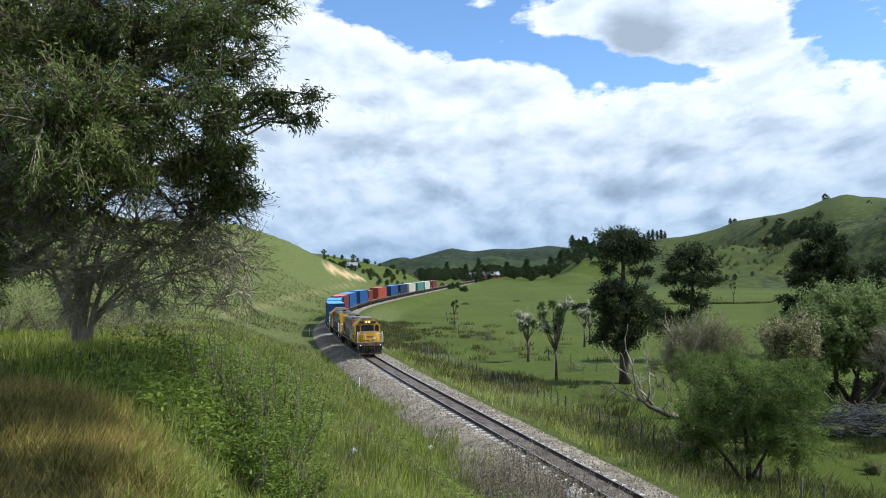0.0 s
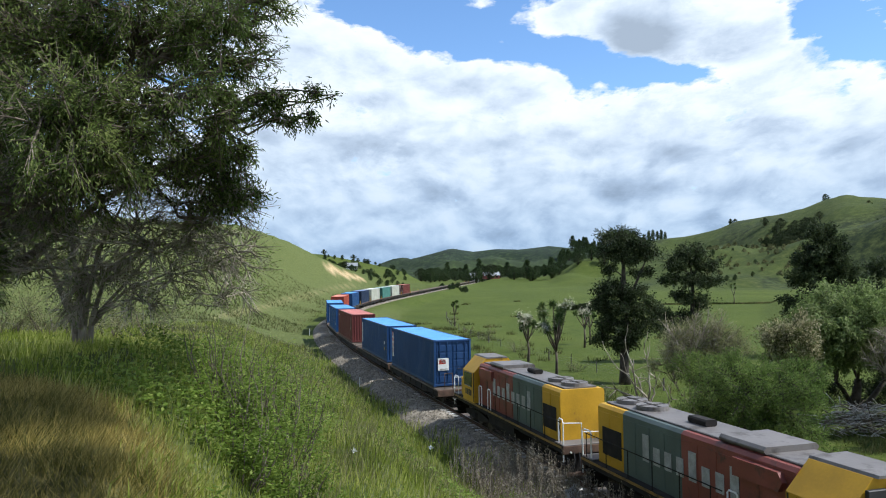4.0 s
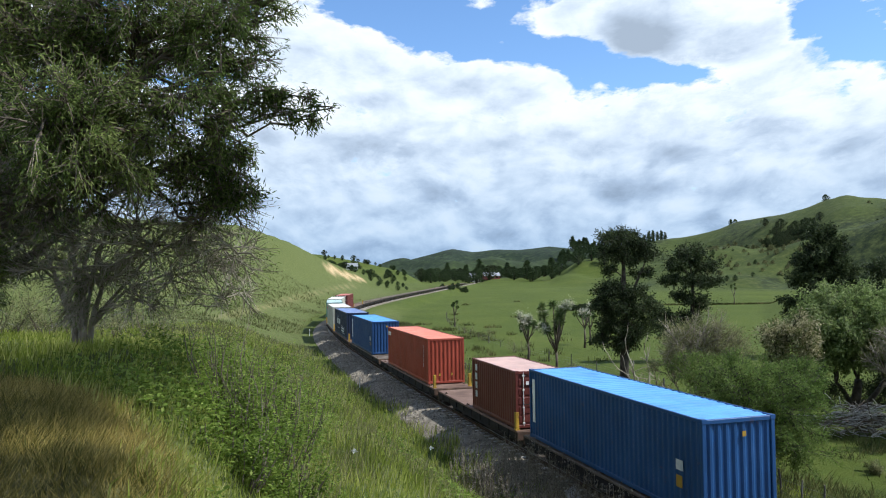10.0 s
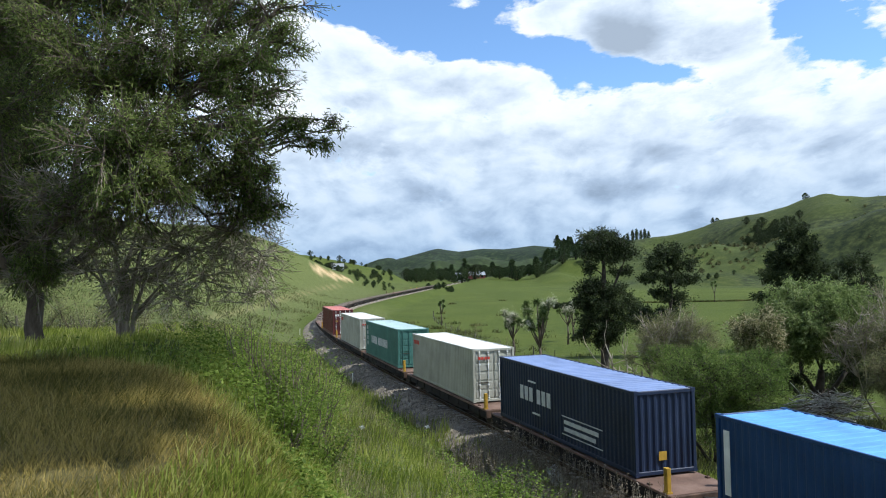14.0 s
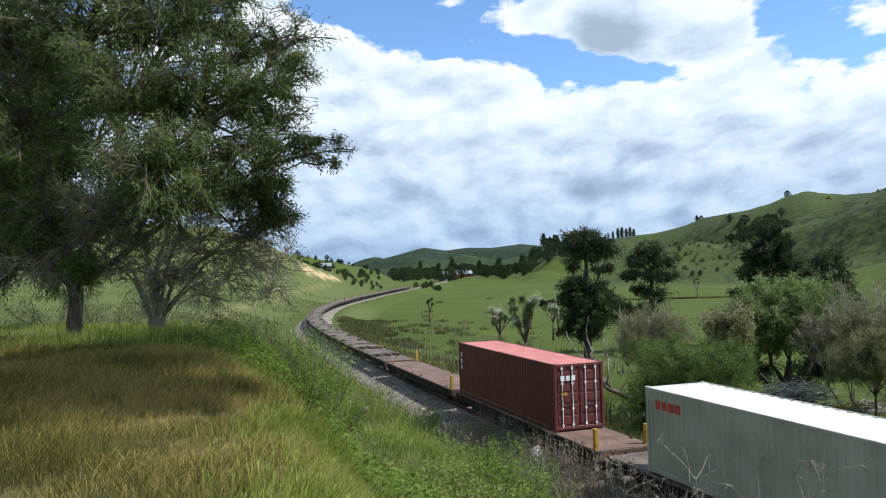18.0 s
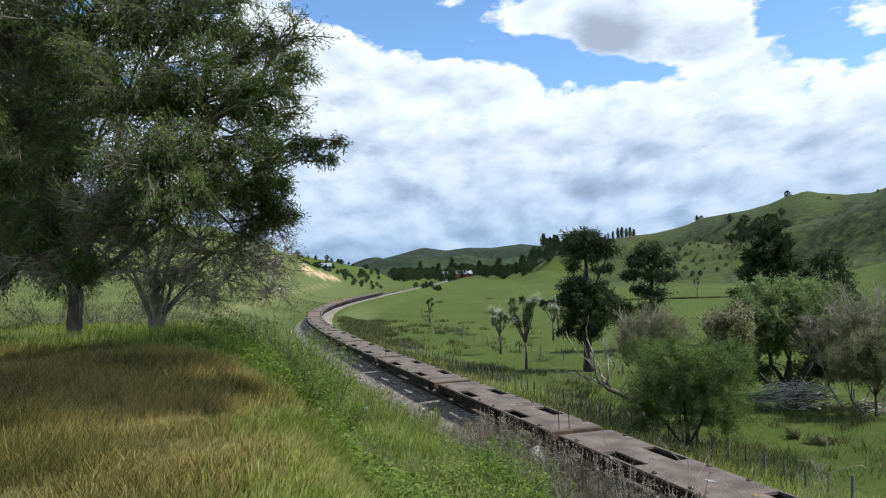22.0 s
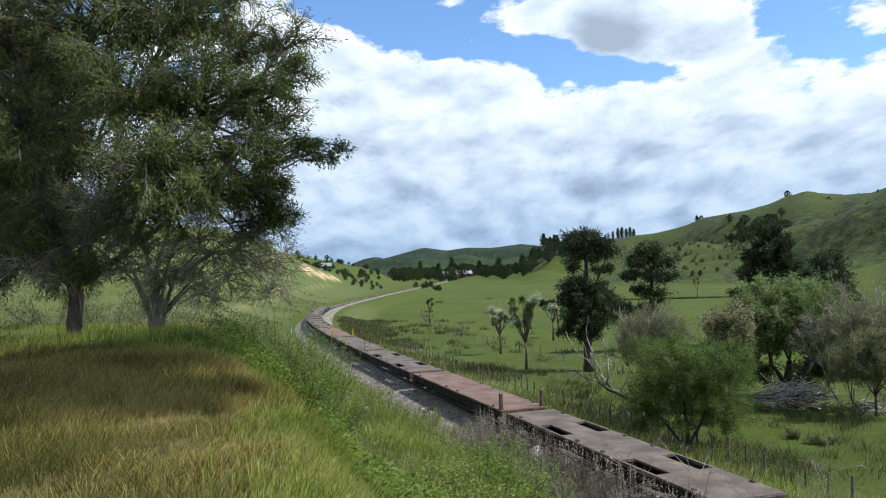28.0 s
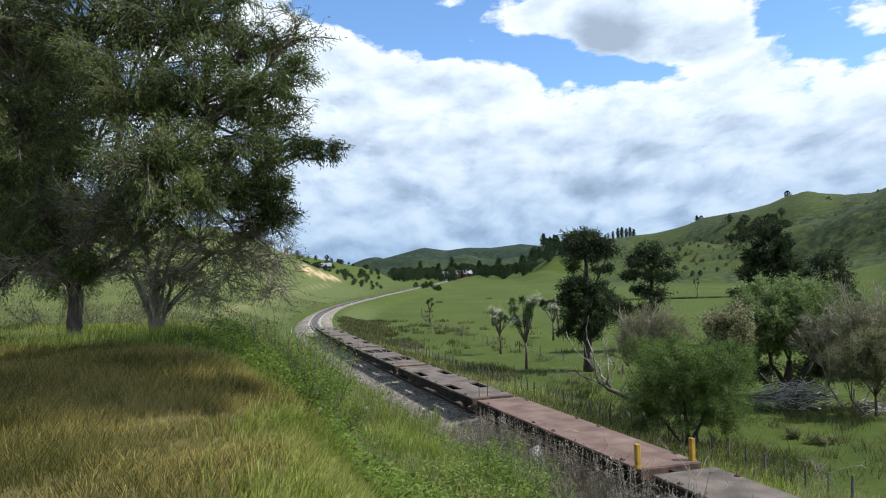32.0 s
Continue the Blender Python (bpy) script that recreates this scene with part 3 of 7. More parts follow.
def wagon(length, style):
    """A bogie flat wagon, its length along x, the leading end at +x. style: solid or open deck, its colour."""
    deck_mat = {"brown": BROWN, "grey": WOODGREY, "open": WOODGREY, "frame": WOODGREY}[style]
    what = {"brown": "empty brown-decked", "grey": "empty grey plank-decked", "open": "grey steel skeletal", "frame": "grey open-framed"}[style]
    w = thing("flat_wagon", what + " container flat wagon on two bogies", "wagon", "wagons of the train")
    h, half = length / 2, 1.27
    d = Build()
    t0, t1 = DECK - 0.10, DECK
    if style in ("brown", "grey"):
        d.box(-h, h, -half, half, t0, t1, 0.02)
        part("deck", d, deck_mat, w)
    else:
        holes = [(h - 3.3, h - 5.5), (-h + 5.6, -h + 3.4)] if style == "open" else [(h - 3.4, h - 5.9), (h - 10.1, h - 12.8)]
        edges = [h] + [e for p in holes for e in p] + [-h]
        for i in range(0, len(edges), 2):
            part("deck_plate", Build().box(edges[i + 1], edges[i], -half, half, t0, t1, 0.02), deck_mat, w)
        for a, b in holes:
            if style == "open":
                part("deck_web", Build().box(b, a, -0.60, 0.60, t0, t1 - 0.004, 0.02), deck_mat, w)
            for s in (-1, 1):
                part("rim", Build().box(b, a, s * (half - 0.05) - 0.05, s * (half - 0.05) + 0.05, t0 - 0.03, t1 - 0.004), deck_mat, w)
                if style == "frame":
                    part("girder", Build().box(b, a, s * 0.42 - 0.07, s * 0.42 + 0.07, t0 - 0.12, t1 - 0.006), deck_mat, w)
                    part("brace", Build().tube([(a, s * 0.5, t0), (b, s * 1.16, t0)], 0.05, 4), deck_mat, w)
    for s in (-1, 1):
        sill = Build().prism([(-h, DECK - 0.38), (-h + 2.2, DECK - 0.40), (-h + 3.4, DECK - 0.52), (h - 3.4, DECK - 0.52), (h - 2.2, DECK - 0.40), (h, DECK - 0.38), (h, DECK - 0.10), (-h, DECK - 0.10)], 1, s * 1.20 - 0.05, s * 1.20 + 0.05)
        for i in range(9):
            x = -h + 1 + i * (length - 2) / 8
            sill.box(x - 0.04, x + 0.04, s * 1.25 - 0.04, s * 1.25 + 0.04, DECK - 0.40, DECK - 0.08)
        part("side_sill", sill, DARK, w)
    part("centre_sill", Build().box(-h, h, -0.25, 0.25, DECK - 0.55, DECK - 0.11, 0.02), DARK, w)
    for s in (-1, 1):
        part("end_beam", Build().box(s * h - 0.09, s * h + 0.09, -1.25, 1.25, DECK - 0.42, DECK - 0.02, 0.02), RUST, w)
        c = Build().box(s * (h + 0.20) - 0.22, s * (h + 0.20) + 0.22, -0.09, 0.09, 0.72, 0.90, 0.02)
        c.box(s * (h + 0.38) - 0.10, s * (h + 0.38) + 0.10, -0.16, 0.16, 0.68, 0.94, 0.03)
        part("coupler", c, DARK, w)
        bogie(w, s * (h - 2.1))
    for x in (-h + 1.3, -1.0, 1.0, h - 1.3):
        for s in (-1, 1):
            part("twistlock", Build().box(x - 0.09, x + 0.09, s * 1.13 - 0.06, s * 1.13 + 0.06, DECK, DECK + 0.05, 0.01).tube([(x, s * 1.13, DECK + 0.05), (x, s * 1.13, DECK + 0.09)], [0.04, 0.02], 6), RUST, w)
    for k in range(random.randint(1, 3)):
        x, y = random.uniform(-0.38, 0.38) * length, random.uniform(-0.5, 0.3)
        if style not in ("open", "frame") or all(not (b - 0.6 < x < a + 0.1) for a, b in holes) or abs(y) < 0.2:
            y = y if style in ("brown", "grey") else max(-0.3, min(0.2, y))
            part("deck_mark", Build().add([(x, y, DECK + 0.008), (x + 0.34, y + 0.03, DECK + 0.008), (x + 0.42, y + 0.15, DECK + 0.008), (x + 0.2, y + 0.2, DECK + 0.008), (x + 0.02, y + 0.13, DECK + 0.008)], [(0, 1, 2, 3, 4)]), CHALK if k % 2 else OCHRE, w, "worn paint mark")
    part("brake_tank", Build().tube([(-0.7, 0.55, 0.62), (-0.65, 0.55, 0.62), (0.55, 0.55, 0.62), (0.6, 0.55, 0.62)], [0.1, 0.19, 0.19, 0.1], 12), DARK, w)
    return w


def rail_hoop(w, h, s=1):
    """A handbrake hoop at the leading end."""
    b = Build()
    for y in (-0.75, -0.25):
        b.tube([(h - 0.15, y, DECK), (h - 0.15, y, DECK + 0.95)], 0.022, 6)
    b.tube([(h - 0.15, -0.75, DECK + 0.95), (h - 0.15, -0.25, DECK + 0.95)], 0.022, 6)
    part("handbrake_hoop", b, RUST, w)


def bollards(w, x, mat):
    for s in (-1, 1):
        b = Build().box(x - 0.10, x + 0.10, s * 1.15 - 0.08, s * 1.15 + 0.08, DECK, DECK + 0.80, 0.02)
        b.box(x - 0.12, x + 0.12, s * 1.15 - 0.10, s * 1.15 + 0.10, DECK, DECK + 0.06)
        part("end_post", b, mat, w, "upright steel end post")


def corrugated(x0, x1, z0, z1, y, out, pitch=0.28, depth=0.036):
    """A pressed steel panel in the plane y, its folds upright. Returned as a Build."""
    n = max(3, int((x1 - x0) / pitch))
    p = (x1 - x0) / n
    xs, ys = [], []
    for i in range(n):
        for k, e in ((0.0, 0), (0.26, 0), (0.50, 1), (0.76, 1)):
            xs.append(x0 + (i + k) * p)
            ys.append(y - out * depth * (1 - e))
    xs.append(x1)
    ys.append(y - out * depth)
    k = len(xs)
    v = [(a, b, z0) for a, b in zip(xs, ys)] + [(a, b, z1) for a, b in zip(xs, ys)]
    return Build().add(v, [(i, i + 1, k + i + 1, k + i) for i in range(k - 1)])


def container(name_label, length, height, paint_mat, doors_lead, marks=(), roof_mat=None):
    """A shipping container, its base at z 0 and its length along x; the leading end is +x."""
    c = thing("shipping_container", name_label, "container", "containers on the train")
    h, half, H = length / 2, 1.219, height
    for s in (-1, 1):
        part("side_panel", corrugated(-h + 0.12, h - 0.12, 0.16, H - 0.10, s * (half - 0.012), s), paint_mat, c)
        part("top_rail", Build().box(-h + 0.1, h - 0.1, s * (half - 0.035) - 0.035, s * (half - 0.035) + 0.035, H - 0.11, H - 0.012, 0.012), paint_mat, c)
        part("bottom_rail", Build().box(-h + 0.1, h - 0.1, s * (half - 0.04) - 0.04, s * (half - 0.04) + 0.04, 0.02, 0.17, 0.012), paint_mat, c)
    rf = Build()
    n = int(length / 0.42)
    v, w = [], length / n
    for i in range(n):
        for k, z in ((0, -0.05), (0.3, -0.05), (0.42, -0.03), (0.88, -0.03)):
            v.append((-h + (i + k) * w, z))
    v.append((h, -0.05))
    rf.add([(x, y, H + z) for y in (-half + 0.05, half - 0.05) for x, z in v], [(i, i + 1, len(v) + i + 1, len(v) + i) for i in range(len(v) - 1)])
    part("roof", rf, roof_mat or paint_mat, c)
    part("floor", Build().box(-h + 0.1, h - 0.1, -half + 0.05, half - 0.05, 0.10, 0.16), DARK, c)
    for e in (-1, 1):
        door = (e == 1) == doors_lead
        for s in (-1, 1):
            x = e * (h - 0.07)
            part("corner_post", Build().box(x - 0.07, x + 0.07, s * (half - 0.07) - 0.07, s * (half - 0.07) + 0.07, 0.12, H - 0.12, 0.02), paint_mat, c)
            for z in (0.0, H - 0.118):
                part("corner_casting", Build().box(x - 0.085, x + 0.085, s * (half - 0.08) - 0.082, s * (half - 0.08) + 0.082, z, z + 0.118, 0.01), paint_mat, c)
        x = e * (h - 0.05)
        part("end_rail", Build().box(x - 0.05, x + 0.05, -half + 0.1, half - 0.1, H - 0.15, H - 0.02, 0.015), paint_mat, c)
        part("end_sill", Build().box(x - 0.05, x + 0.05, -half + 0.1, half - 0.1, 0.02, 0.16, 0.015), paint_mat, c)
        if not door:
            g = corrugated(-half + 0.13, half - 0.13, 0.15, H - 0.14, 0, 1, 0.26, 0.045)
            v = np.concatenate(g.v)
            g.v = [np.stack([e * (h - 0.03 + v[:, 1]), v[:, 0], v[:, 2]], 1)]
            part("end_panel", g, paint_mat, c)
        else:
            for s in (-1, 1):
                leaf = Build().box(*sorted((e * (h - 0.11), e * (h - 0.06))), *sorted((s * 0.01, s * (half - 0.14))), 0.17, H - 0.16, 0.01)
                for k in range(5):
                    z = 0.25 + k * (H - 0.5) / 5
                    leaf.box(*sorted((e * (h - 0.06), e * (h - 0.035))), *sorted((s * 0.08, s * (half - 0.20))), z, z + (H - 0.5) / 5 - 0.12, 0.008)
                dr = part("door", leaf, paint_mat, c)
                for q in (0.32, 0.82):
                    bar = Build().tube([(e * (h - 0.012), s * q, 0.10), (e * (h - 0.012), s * q, H - 0.08)], 0.02, 6)
                    for z in (0.2, 0.9, H - 0.9, H - 0.25):
                        bar.box(*sorted((e * (h - 0.05), e * (h + 0.012))), s * q - 0.05, s * q + 0.05, z, z + 0.07)
                    part("locking_bar", bar, WHITE if "cream" in name_label or "red" in name_label else paint_mat, dr)
                    part("handle", Build().box(*sorted((e * (h - 0.01), e * (h + 0.015))), *sorted((s * q, s * (q - 0.32 * (1 if q > 0.5 else -1)))), 1.05, 1.09), WHEEL, dr)
    for side, x0, x1, z0, z1, mt in marks:     # flat lettering shapes on a side (1 or -1) or on the leading end (0)
        b = Build()
        if side:
            y = side * (half + 0.004)
            b.box(x0, x1, *sorted((y, y - side * 0.01)), z0, z1)
        else:
            b.box(h + 0.002, h + 0.012, x0, x1, z0, z1)
        part("lettering", b, mt, c, "painted mark")
    return c


def lettering(side, x, z, tall, step, n, mt, upright=False, gap=0.28):
    """A row of plain bars in place of a company's name."""
    out = []
    for i in range(n):
        if upright:
            out.append((side, x, x + tall, z - i * step, z - i * step + step * (1 - gap), mt))
        else:
            out.append((side, x + i * step, x + i * step + step * (1 - gap), z, z + tall, mt))
    return out


LOCO_YELLOW = paint("loco_yellow", (0.48, 0.265, 0.012), (0.13, 0.07, 0.03), 0.60)
GRIMY = paint("grimy_yellow", (0.22, 0.125, 0.02), (0.04, 0.03, 0.02), 0.50)
FADED = material("faded_white_letters", [(0.24, 0.24, 0.23), (0.40, 0.40, 0.38)], rough=0.8, scale=3, fine=24)
LOCO_RED = paint("loco_red", (0.19, 0.050, 0.036), (0.06, 0.035, 0.028), 0.55)
LOCO_GREY = paint("loco_grey", (0.070, 0.095, 0.086), (0.10, 0.08, 0.06), 0.62)
NOSETOP = paint("nose_top_brown", (0.16, 0.105, 0.085), (0.10, 0.07, 0.05), 0.6)
LOCO_ROOF = paint("loco_roof", (0.145, 0.13, 0.12), (0.06, 0.05, 0.04), 0.52)


def locomotive(lit):
    """A hood diesel with its cab at the +x end."""
    m = thing("locomotive", "weathered yellow, red and grey diesel freight locomotive", "locomotive", "locomotives of the train")
    h = 7.05
    part("frame", Build().box(-h, h, -1.30, 1.30, 1.10, 1.34, 0.03).box(-h + 0.3, h - 0.3, -0.9, 0.9, 0.85, 1.10), DARK, m)
    for s in (-1, 1):
        part("sill_stripe", Build().box(-h + 0.02, h - 0.02, s * 1.303 - 0.006, s * 1.303 + 0.006, 1.25, 1.34), GRIMY, m, "grimy yellow walkway edge")
    # long hood: grey and red panels with yellow at the far end
    hw, z0, z1 = 0.98, 1.34, 3.30

    def hood(x0, x1, mt, lab):
        b = Build().prism([(-hw, z0), (hw, z0), (hw, z1), (hw - 0.10, z1 + 0.10), (-hw + 0.10, z1 + 0.10), (-hw, z1)], 0, x0, x1)
        ob = part("hood_section", b, mt, m, lab)
        n = max(1, int((x1 - x0) / 0.8))
        for i in range(n):
            for s in (-1, 1):
                a = x0 + (i + 0.06) * (x1 - x0) / n
                e = x0 + (i + 0.94) * (x1 - x0) / n
                part("hood_door", Build().box(a, e, s * hw - 0.015, s * hw + 0.022, z0 + 0.12, z1 - 0.16, 0.01), mt, ob)
        return ob
    rear = hood(-h + 0.75, -h + 2.5, LOCO_YELLOW, "yellow hood end")
    for s in (-1, 1):
        part("radiator_grille", Build().box(-h + 1.1, -h + 2.4, s * (hw + 0.02), s * (hw + 0.035), 1.7, 2.65), DARK, rear, "dark radiator grille")
    hood(-h + 2.5, -1.2, LOCO_GREY, "grey-green hood panels")
    hood(-1.2, 2.2, LOCO_RED, "dull red hood panels")
    hood(2.2, 3.45, LOCO_RED, "dull red hood panels behind the cab")
    for s in (-1, 1):
        part("air_intake", Build().prism([(1.3, 2.75), (3.0, 2.75), (3.15, 3.0), (3.0, 3.22), (1.3, 3.22)], 1, *sorted((s * hw, s * (hw + 0.16)))), LOCO_RED, m, "red intake box")
    # painted name in place of lettering
    for i in range(8):
        x = -3.3 + i * 0.62
        tall = 0.85 if i in (0, 4, 7) else 0.55
        for s in (-1, 1):
            part("lettering", Build().box(x, x + 0.36, s * (hw + 0.022), s * (hw + 0.034), 2.05, 2.05 + tall), FADED, m, "faded painted letter shape")
    roof = Build().box(-h + 0.9, 3.45, -0.72, 0.72, 3.40, 3.46, 0.02)
    part("hood_roof", roof, LOCO_ROOF, m, "grimy grey roof walkway")
    for x in (-5.6, -4.3):
        f = Build().tube([(x, 0, 3.46), (x, 0, 3.60)], [0.56, 0.54], 20)
        fan = part("radiator_fan", f, LOCO_ROOF, m)
        part("fan_blade", Build().box(x - 0.48, x + 0.48, -0.05, 0.05, 3.595, 3.61).box(x - 0.05, x + 0.05, -0.48, 0.48, 3.595, 3.61), DARK, fan)
    part("exhaust_cowl", Build().box(-2.0, -1.1, -0.2, 0.2, 3.46, 3.66, 0.05), DARK, m)
    part("dynamic_brake_hatch", Build().box(0.4, 2.2, -0.85, 0.85, 3.42, 3.62, 0.08), LOCO_ROOF, m)
    # cab with a roof that slopes on both sides
    cx0, cx1, cw = 3.45, 5.30, 1.30
    prof = [(-cw, 1.34), (cw, 1.34), (cw, 2.92), (0.62, 3.62), (-0.62, 3.62), (-cw, 2.92)]
    cab = part("cab", Build().prism(prof, 0, cx0, cx1), LOCO_YELLOW, m, "yellow driver's cab")
    part("cab_roof", Build().prism([(-0.60, 3.625), (0.60, 3.625), (0.55, 3.69), (-0.55, 3.69)], 0, cx0 - 0.03, cx1 + 0.12), LOCO_ROOF, cab, "grey cab roof")
    for y0, y1, low in ((-1.16, -0.76, 2.02), (-0.66, 0.66, 2.38), (0.76, 1.16, 2.02)):
        seal = part("window_seal", Build().prism([(y0, low), (y1, low), (y1, 2.86), (y1 - 0.10, 2.98), (y0 + 0.10, 2.98), (y0, 2.86)], 0, cx1, cx1 + 0.02), BLACK, cab, "black rubber window seal")
        part("windscreen", Build().prism([(y0 + 0.05, low + 0.05), (y1 - 0.05, low + 0.05), (y1 - 0.05, 2.83), (y1 - 0.13, 2.93), (y0 + 0.13, 2.93), (y0 + 0.05, 2.83)], 0, cx1 + 0.018, cx1 + 0.034), GLASS, seal)
    for y in (-0.35, 0.3):
        part("wiper", Build().tube([(cx1 + 0.05, y, 2.42), (cx1 + 0.05, y + 0.18, 2.80)], 0.012, 5), BLACK, cab)
    for s in (-1, 1):
        part("side_window", Build().box(cx0 + 0.35, cx1 - 0.25, s * cw - 0.015, s * cw + 0.02, 2.12, 2.86, 0.03), GLASS, cab)
        for i in range(4):
            part("side_number", Build().box(cx0 + 0.45 + i * 0.27, cx0 + 0.63 + i * 0.27, *sorted((s * cw, s * (cw + 0.012))), 1.66, 1.96), BLACK, cab, "black painted figure shape")
        part("cab_door_frame", Build().box(cx0 + 0.04, cx0 + 0.09, s * cw - 0.01, s * cw + 0.025, 1.40, 2.90), BLACK, cab)
        part("number_board", Build().box(cx1 + 0.02, cx1 + 0.13, s * 0.62 - 0.24, s * 0.62 + 0.24, 3.12, 3.40, 0.02), BLACK, cab, "black number board")
    lamp_box = part("headlamp_box", Build().box(cx1 + 0.02, cx1 + 0.15, -0.32, 0.32, 3.14, 3.44, 0.03), LOCO_YELLOW, cab, "yellow lamp housing")
    for y in (-0.14, 0.14):
        part("headlamp", Build().tube([(cx1 + 0.15, y, 3.29), (cx1 + 0.19, y, 3.29)], [0.065, 0.058], 14), LAMP if lit else WHITE, lamp_box)
    # short nose
    part("nose", Build().prism([(cx1, -1.0), (cx1 + 1.19, -1.0), (cx1 + 1.48, -0.66), (cx1 + 1.48, 0.66), (cx1 + 1.19, 1.0), (cx1, 1.0)], 2, 1.34, 2.28), LOCO_YELLOW, m, "yellow short nose")
    part("nose_rim", Build().prism([(cx1, -1.02), (cx1 + 1.2, -1.02), (cx1 + 1.5, -0.67), (cx1 + 1.5, 0.67), (cx1 + 1.2, 1.02), (cx1, 1.02)], 2, 2.22, 2.32), LOCO_YELLOW, m, "yellow rim of the nose")
    part("nose_top", Build().prism([(cx1 + 0.02, -0.92), (cx1 + 1.14, -0.92), (cx1 + 1.38, -0.62), (cx1 + 1.38, 0.62), (cx1 + 1.14, 0.92), (cx1 + 0.02, 0.92)], 2, 2.32, 2.345), NOSETOP, m, "brown anti-slip nose top")
    part("nose_plate", Build().box(cx1 + 1.475, cx1 + 1.502, -0.36, 0.36, 1.86, 2.0), LOCO_RED, m, "red painted bar")
    part("nose_lamp", Build().box(cx1 + 1.47, cx1 + 1.57, 0.30, 0.60, 1.66, 1.80, 0.02), WHITE, m)
    part("nose_mark", Build().box(cx1 + 1.475, cx1 + 1.502, -0.62, -0.1, 1.50, 1.60), BLACK, m, "black number shape")
    # pilots, steps, couplers and rails at both ends
    for e in (-1, 1):
        part("buffer_beam", Build().box(*sorted((e * (h - 0.05), e * (h + 0.08))), -1.28, 1.28, 1.04, 1.36, 0.02), RUST, m, "rust-stained buffer beam")
        part("pilot", Build().prism([(-1.2, 1.04), (1.2, 1.04), (1.05, 0.20), (-1.05, 0.20)], 0, *sorted((e * (h - 0.12), e * (h - 0.02)))), DARK, m, "black pilot plate")
        for y in (-0.85, -0.62, -0.38, 0.38, 0.62, 0.85):
            x = e * (h + 0.10)
            part("air_hose", Build().tube([(x, y, 1.10), (x + e * 0.08, y, 0.85), (x + e * 0.06, y + 0.04, 0.55), (x, y + 0.08, 0.42)], 0.028, 6), BLACK if abs(y) > 0.5 else RUST, m)
        part("foot_guard", Build().box(*sorted((e * (h - 0.02), e * (h + 0.12))), -1.15, 1.15, 0.20, 0.34, 0.03), RUST, m)
        part("coupler", Build().box(*sorted((e * h, e * (h + 0.50))), -0.12, 0.12, 0.70, 0.92, 0.03).box(*sorted((e * (h + 0.30), e * (h + 0.52))), -0.2, 0.2, 0.66, 0.96, 0.04), DARK, m)
        part("platform_floor", Build().box(*sorted((e * (h - 0.75), e * (h + 0.06))), -1.26, 1.26, 1.36, 1.40, 0.01), LOCO_ROOF, m)
        for s in (-1, 1):
            x = e * (h + 0.0)
            part("handrail", Build().tube([(x, s * 1.24, 0.75), (x, s * 1.24, 2.28), (x - e * 0.10, s * 1.22, 2.36), (x - e * 0.45, s * 1.18, 2.36), (x - e * 0.55, s * 1.18, 2.28), (x - e * 0.55, s * 1.18, 1.40)], 0.028, 6), WHITE, m, "white tubular handrail")
            part("end_rail", Build().tube([(x, s * 0.45, 1.40), (x, s * 0.45, 2.20), (x, s * 1.2, 2.24)], 0.022, 6), WHITE, m)
            for z in (0.35, 0.62, 0.90):
                part("step", Build().box(*sorted((x - e * 0.36, x)), *sorted((s * 0.98, s * 1.30)), z, z + 0.03), DARK, m)
            part("ditch_light", Build().tube([(e * (h + 0.08), s * 0.98, 1.12), (e * (h + 0.16), s * 0.98, 1.12)], 0.035, 12), LAMP if (lit and e == 1) else WHITE, m)
    for s in (-1, 1):
        for x in (1.2, 2.5):
            part("grab_rail", Build().tube([(x, s * 1.22, 1.36), (x, s * 1.22, 2.28), (x + 0.06, s * 1.22, 2.34), (x + 0.34, s * 1.22, 2.34), (x + 0.40, s * 1.22, 2.28), (x + 0.40, s * 1.22, 1.36)], 0.026, 6), WHITE, m)
        rl = Build().tube([(-h + 0.2, s * 1.24, 2.25), (1.0, s * 1.24, 2.25)], 0.018, 6)
        for i in range(6):
            rl.tube([(-h + 0.3 + i * 1.45, s * 1.24, 1.34), (-h + 0.3 + i * 1.45, s * 1.24, 2.25)], 0.018, 6)
        part("walkway_rail", rl, DARK, m)
    part("fuel_tank", Build().prism([(-0.95, 0.42), (0.95, 0.42), (1.15, 0.7), (1.15, 1.1), (-1.15, 1.1), (-1.15, 0.7)], 0, -1.7, 1.7), DARK, m)
    for x in (-4.4, 4.4):
        bogie(m, x, (-1.5, 0.0, 1.5), 0.47)
    return m


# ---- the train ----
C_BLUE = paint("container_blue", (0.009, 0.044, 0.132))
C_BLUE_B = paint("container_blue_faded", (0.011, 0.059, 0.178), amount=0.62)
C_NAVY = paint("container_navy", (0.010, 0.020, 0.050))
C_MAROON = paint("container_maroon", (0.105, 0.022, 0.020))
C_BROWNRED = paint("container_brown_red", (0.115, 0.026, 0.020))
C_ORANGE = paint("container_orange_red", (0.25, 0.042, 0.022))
C_CREAM = paint("container_cream", (0.36, 0.36, 0.30), (0.22, 0.16, 0.10), 0.68)
C_GREEN = paint("container_sea_green", (0.055, 0.155, 0.13))
# roof colours, far paler than the shaded sides: sunlight is painted into them
R_BLUE = paint("sunlit_blue_roof_sheet", (0.10, 0.29, 0.62), (0.16, 0.34, 0.62), 0.62)
R_RED = paint("sunlit_pink_roof_sheet", (0.46, 0.16, 0.13), (0.40, 0.20, 0.17), 0.60)
R_ORANGE = paint("sunlit_salmon_roof_sheet", (0.62, 0.20, 0.13), (0.52, 0.24, 0.18), 0.62)
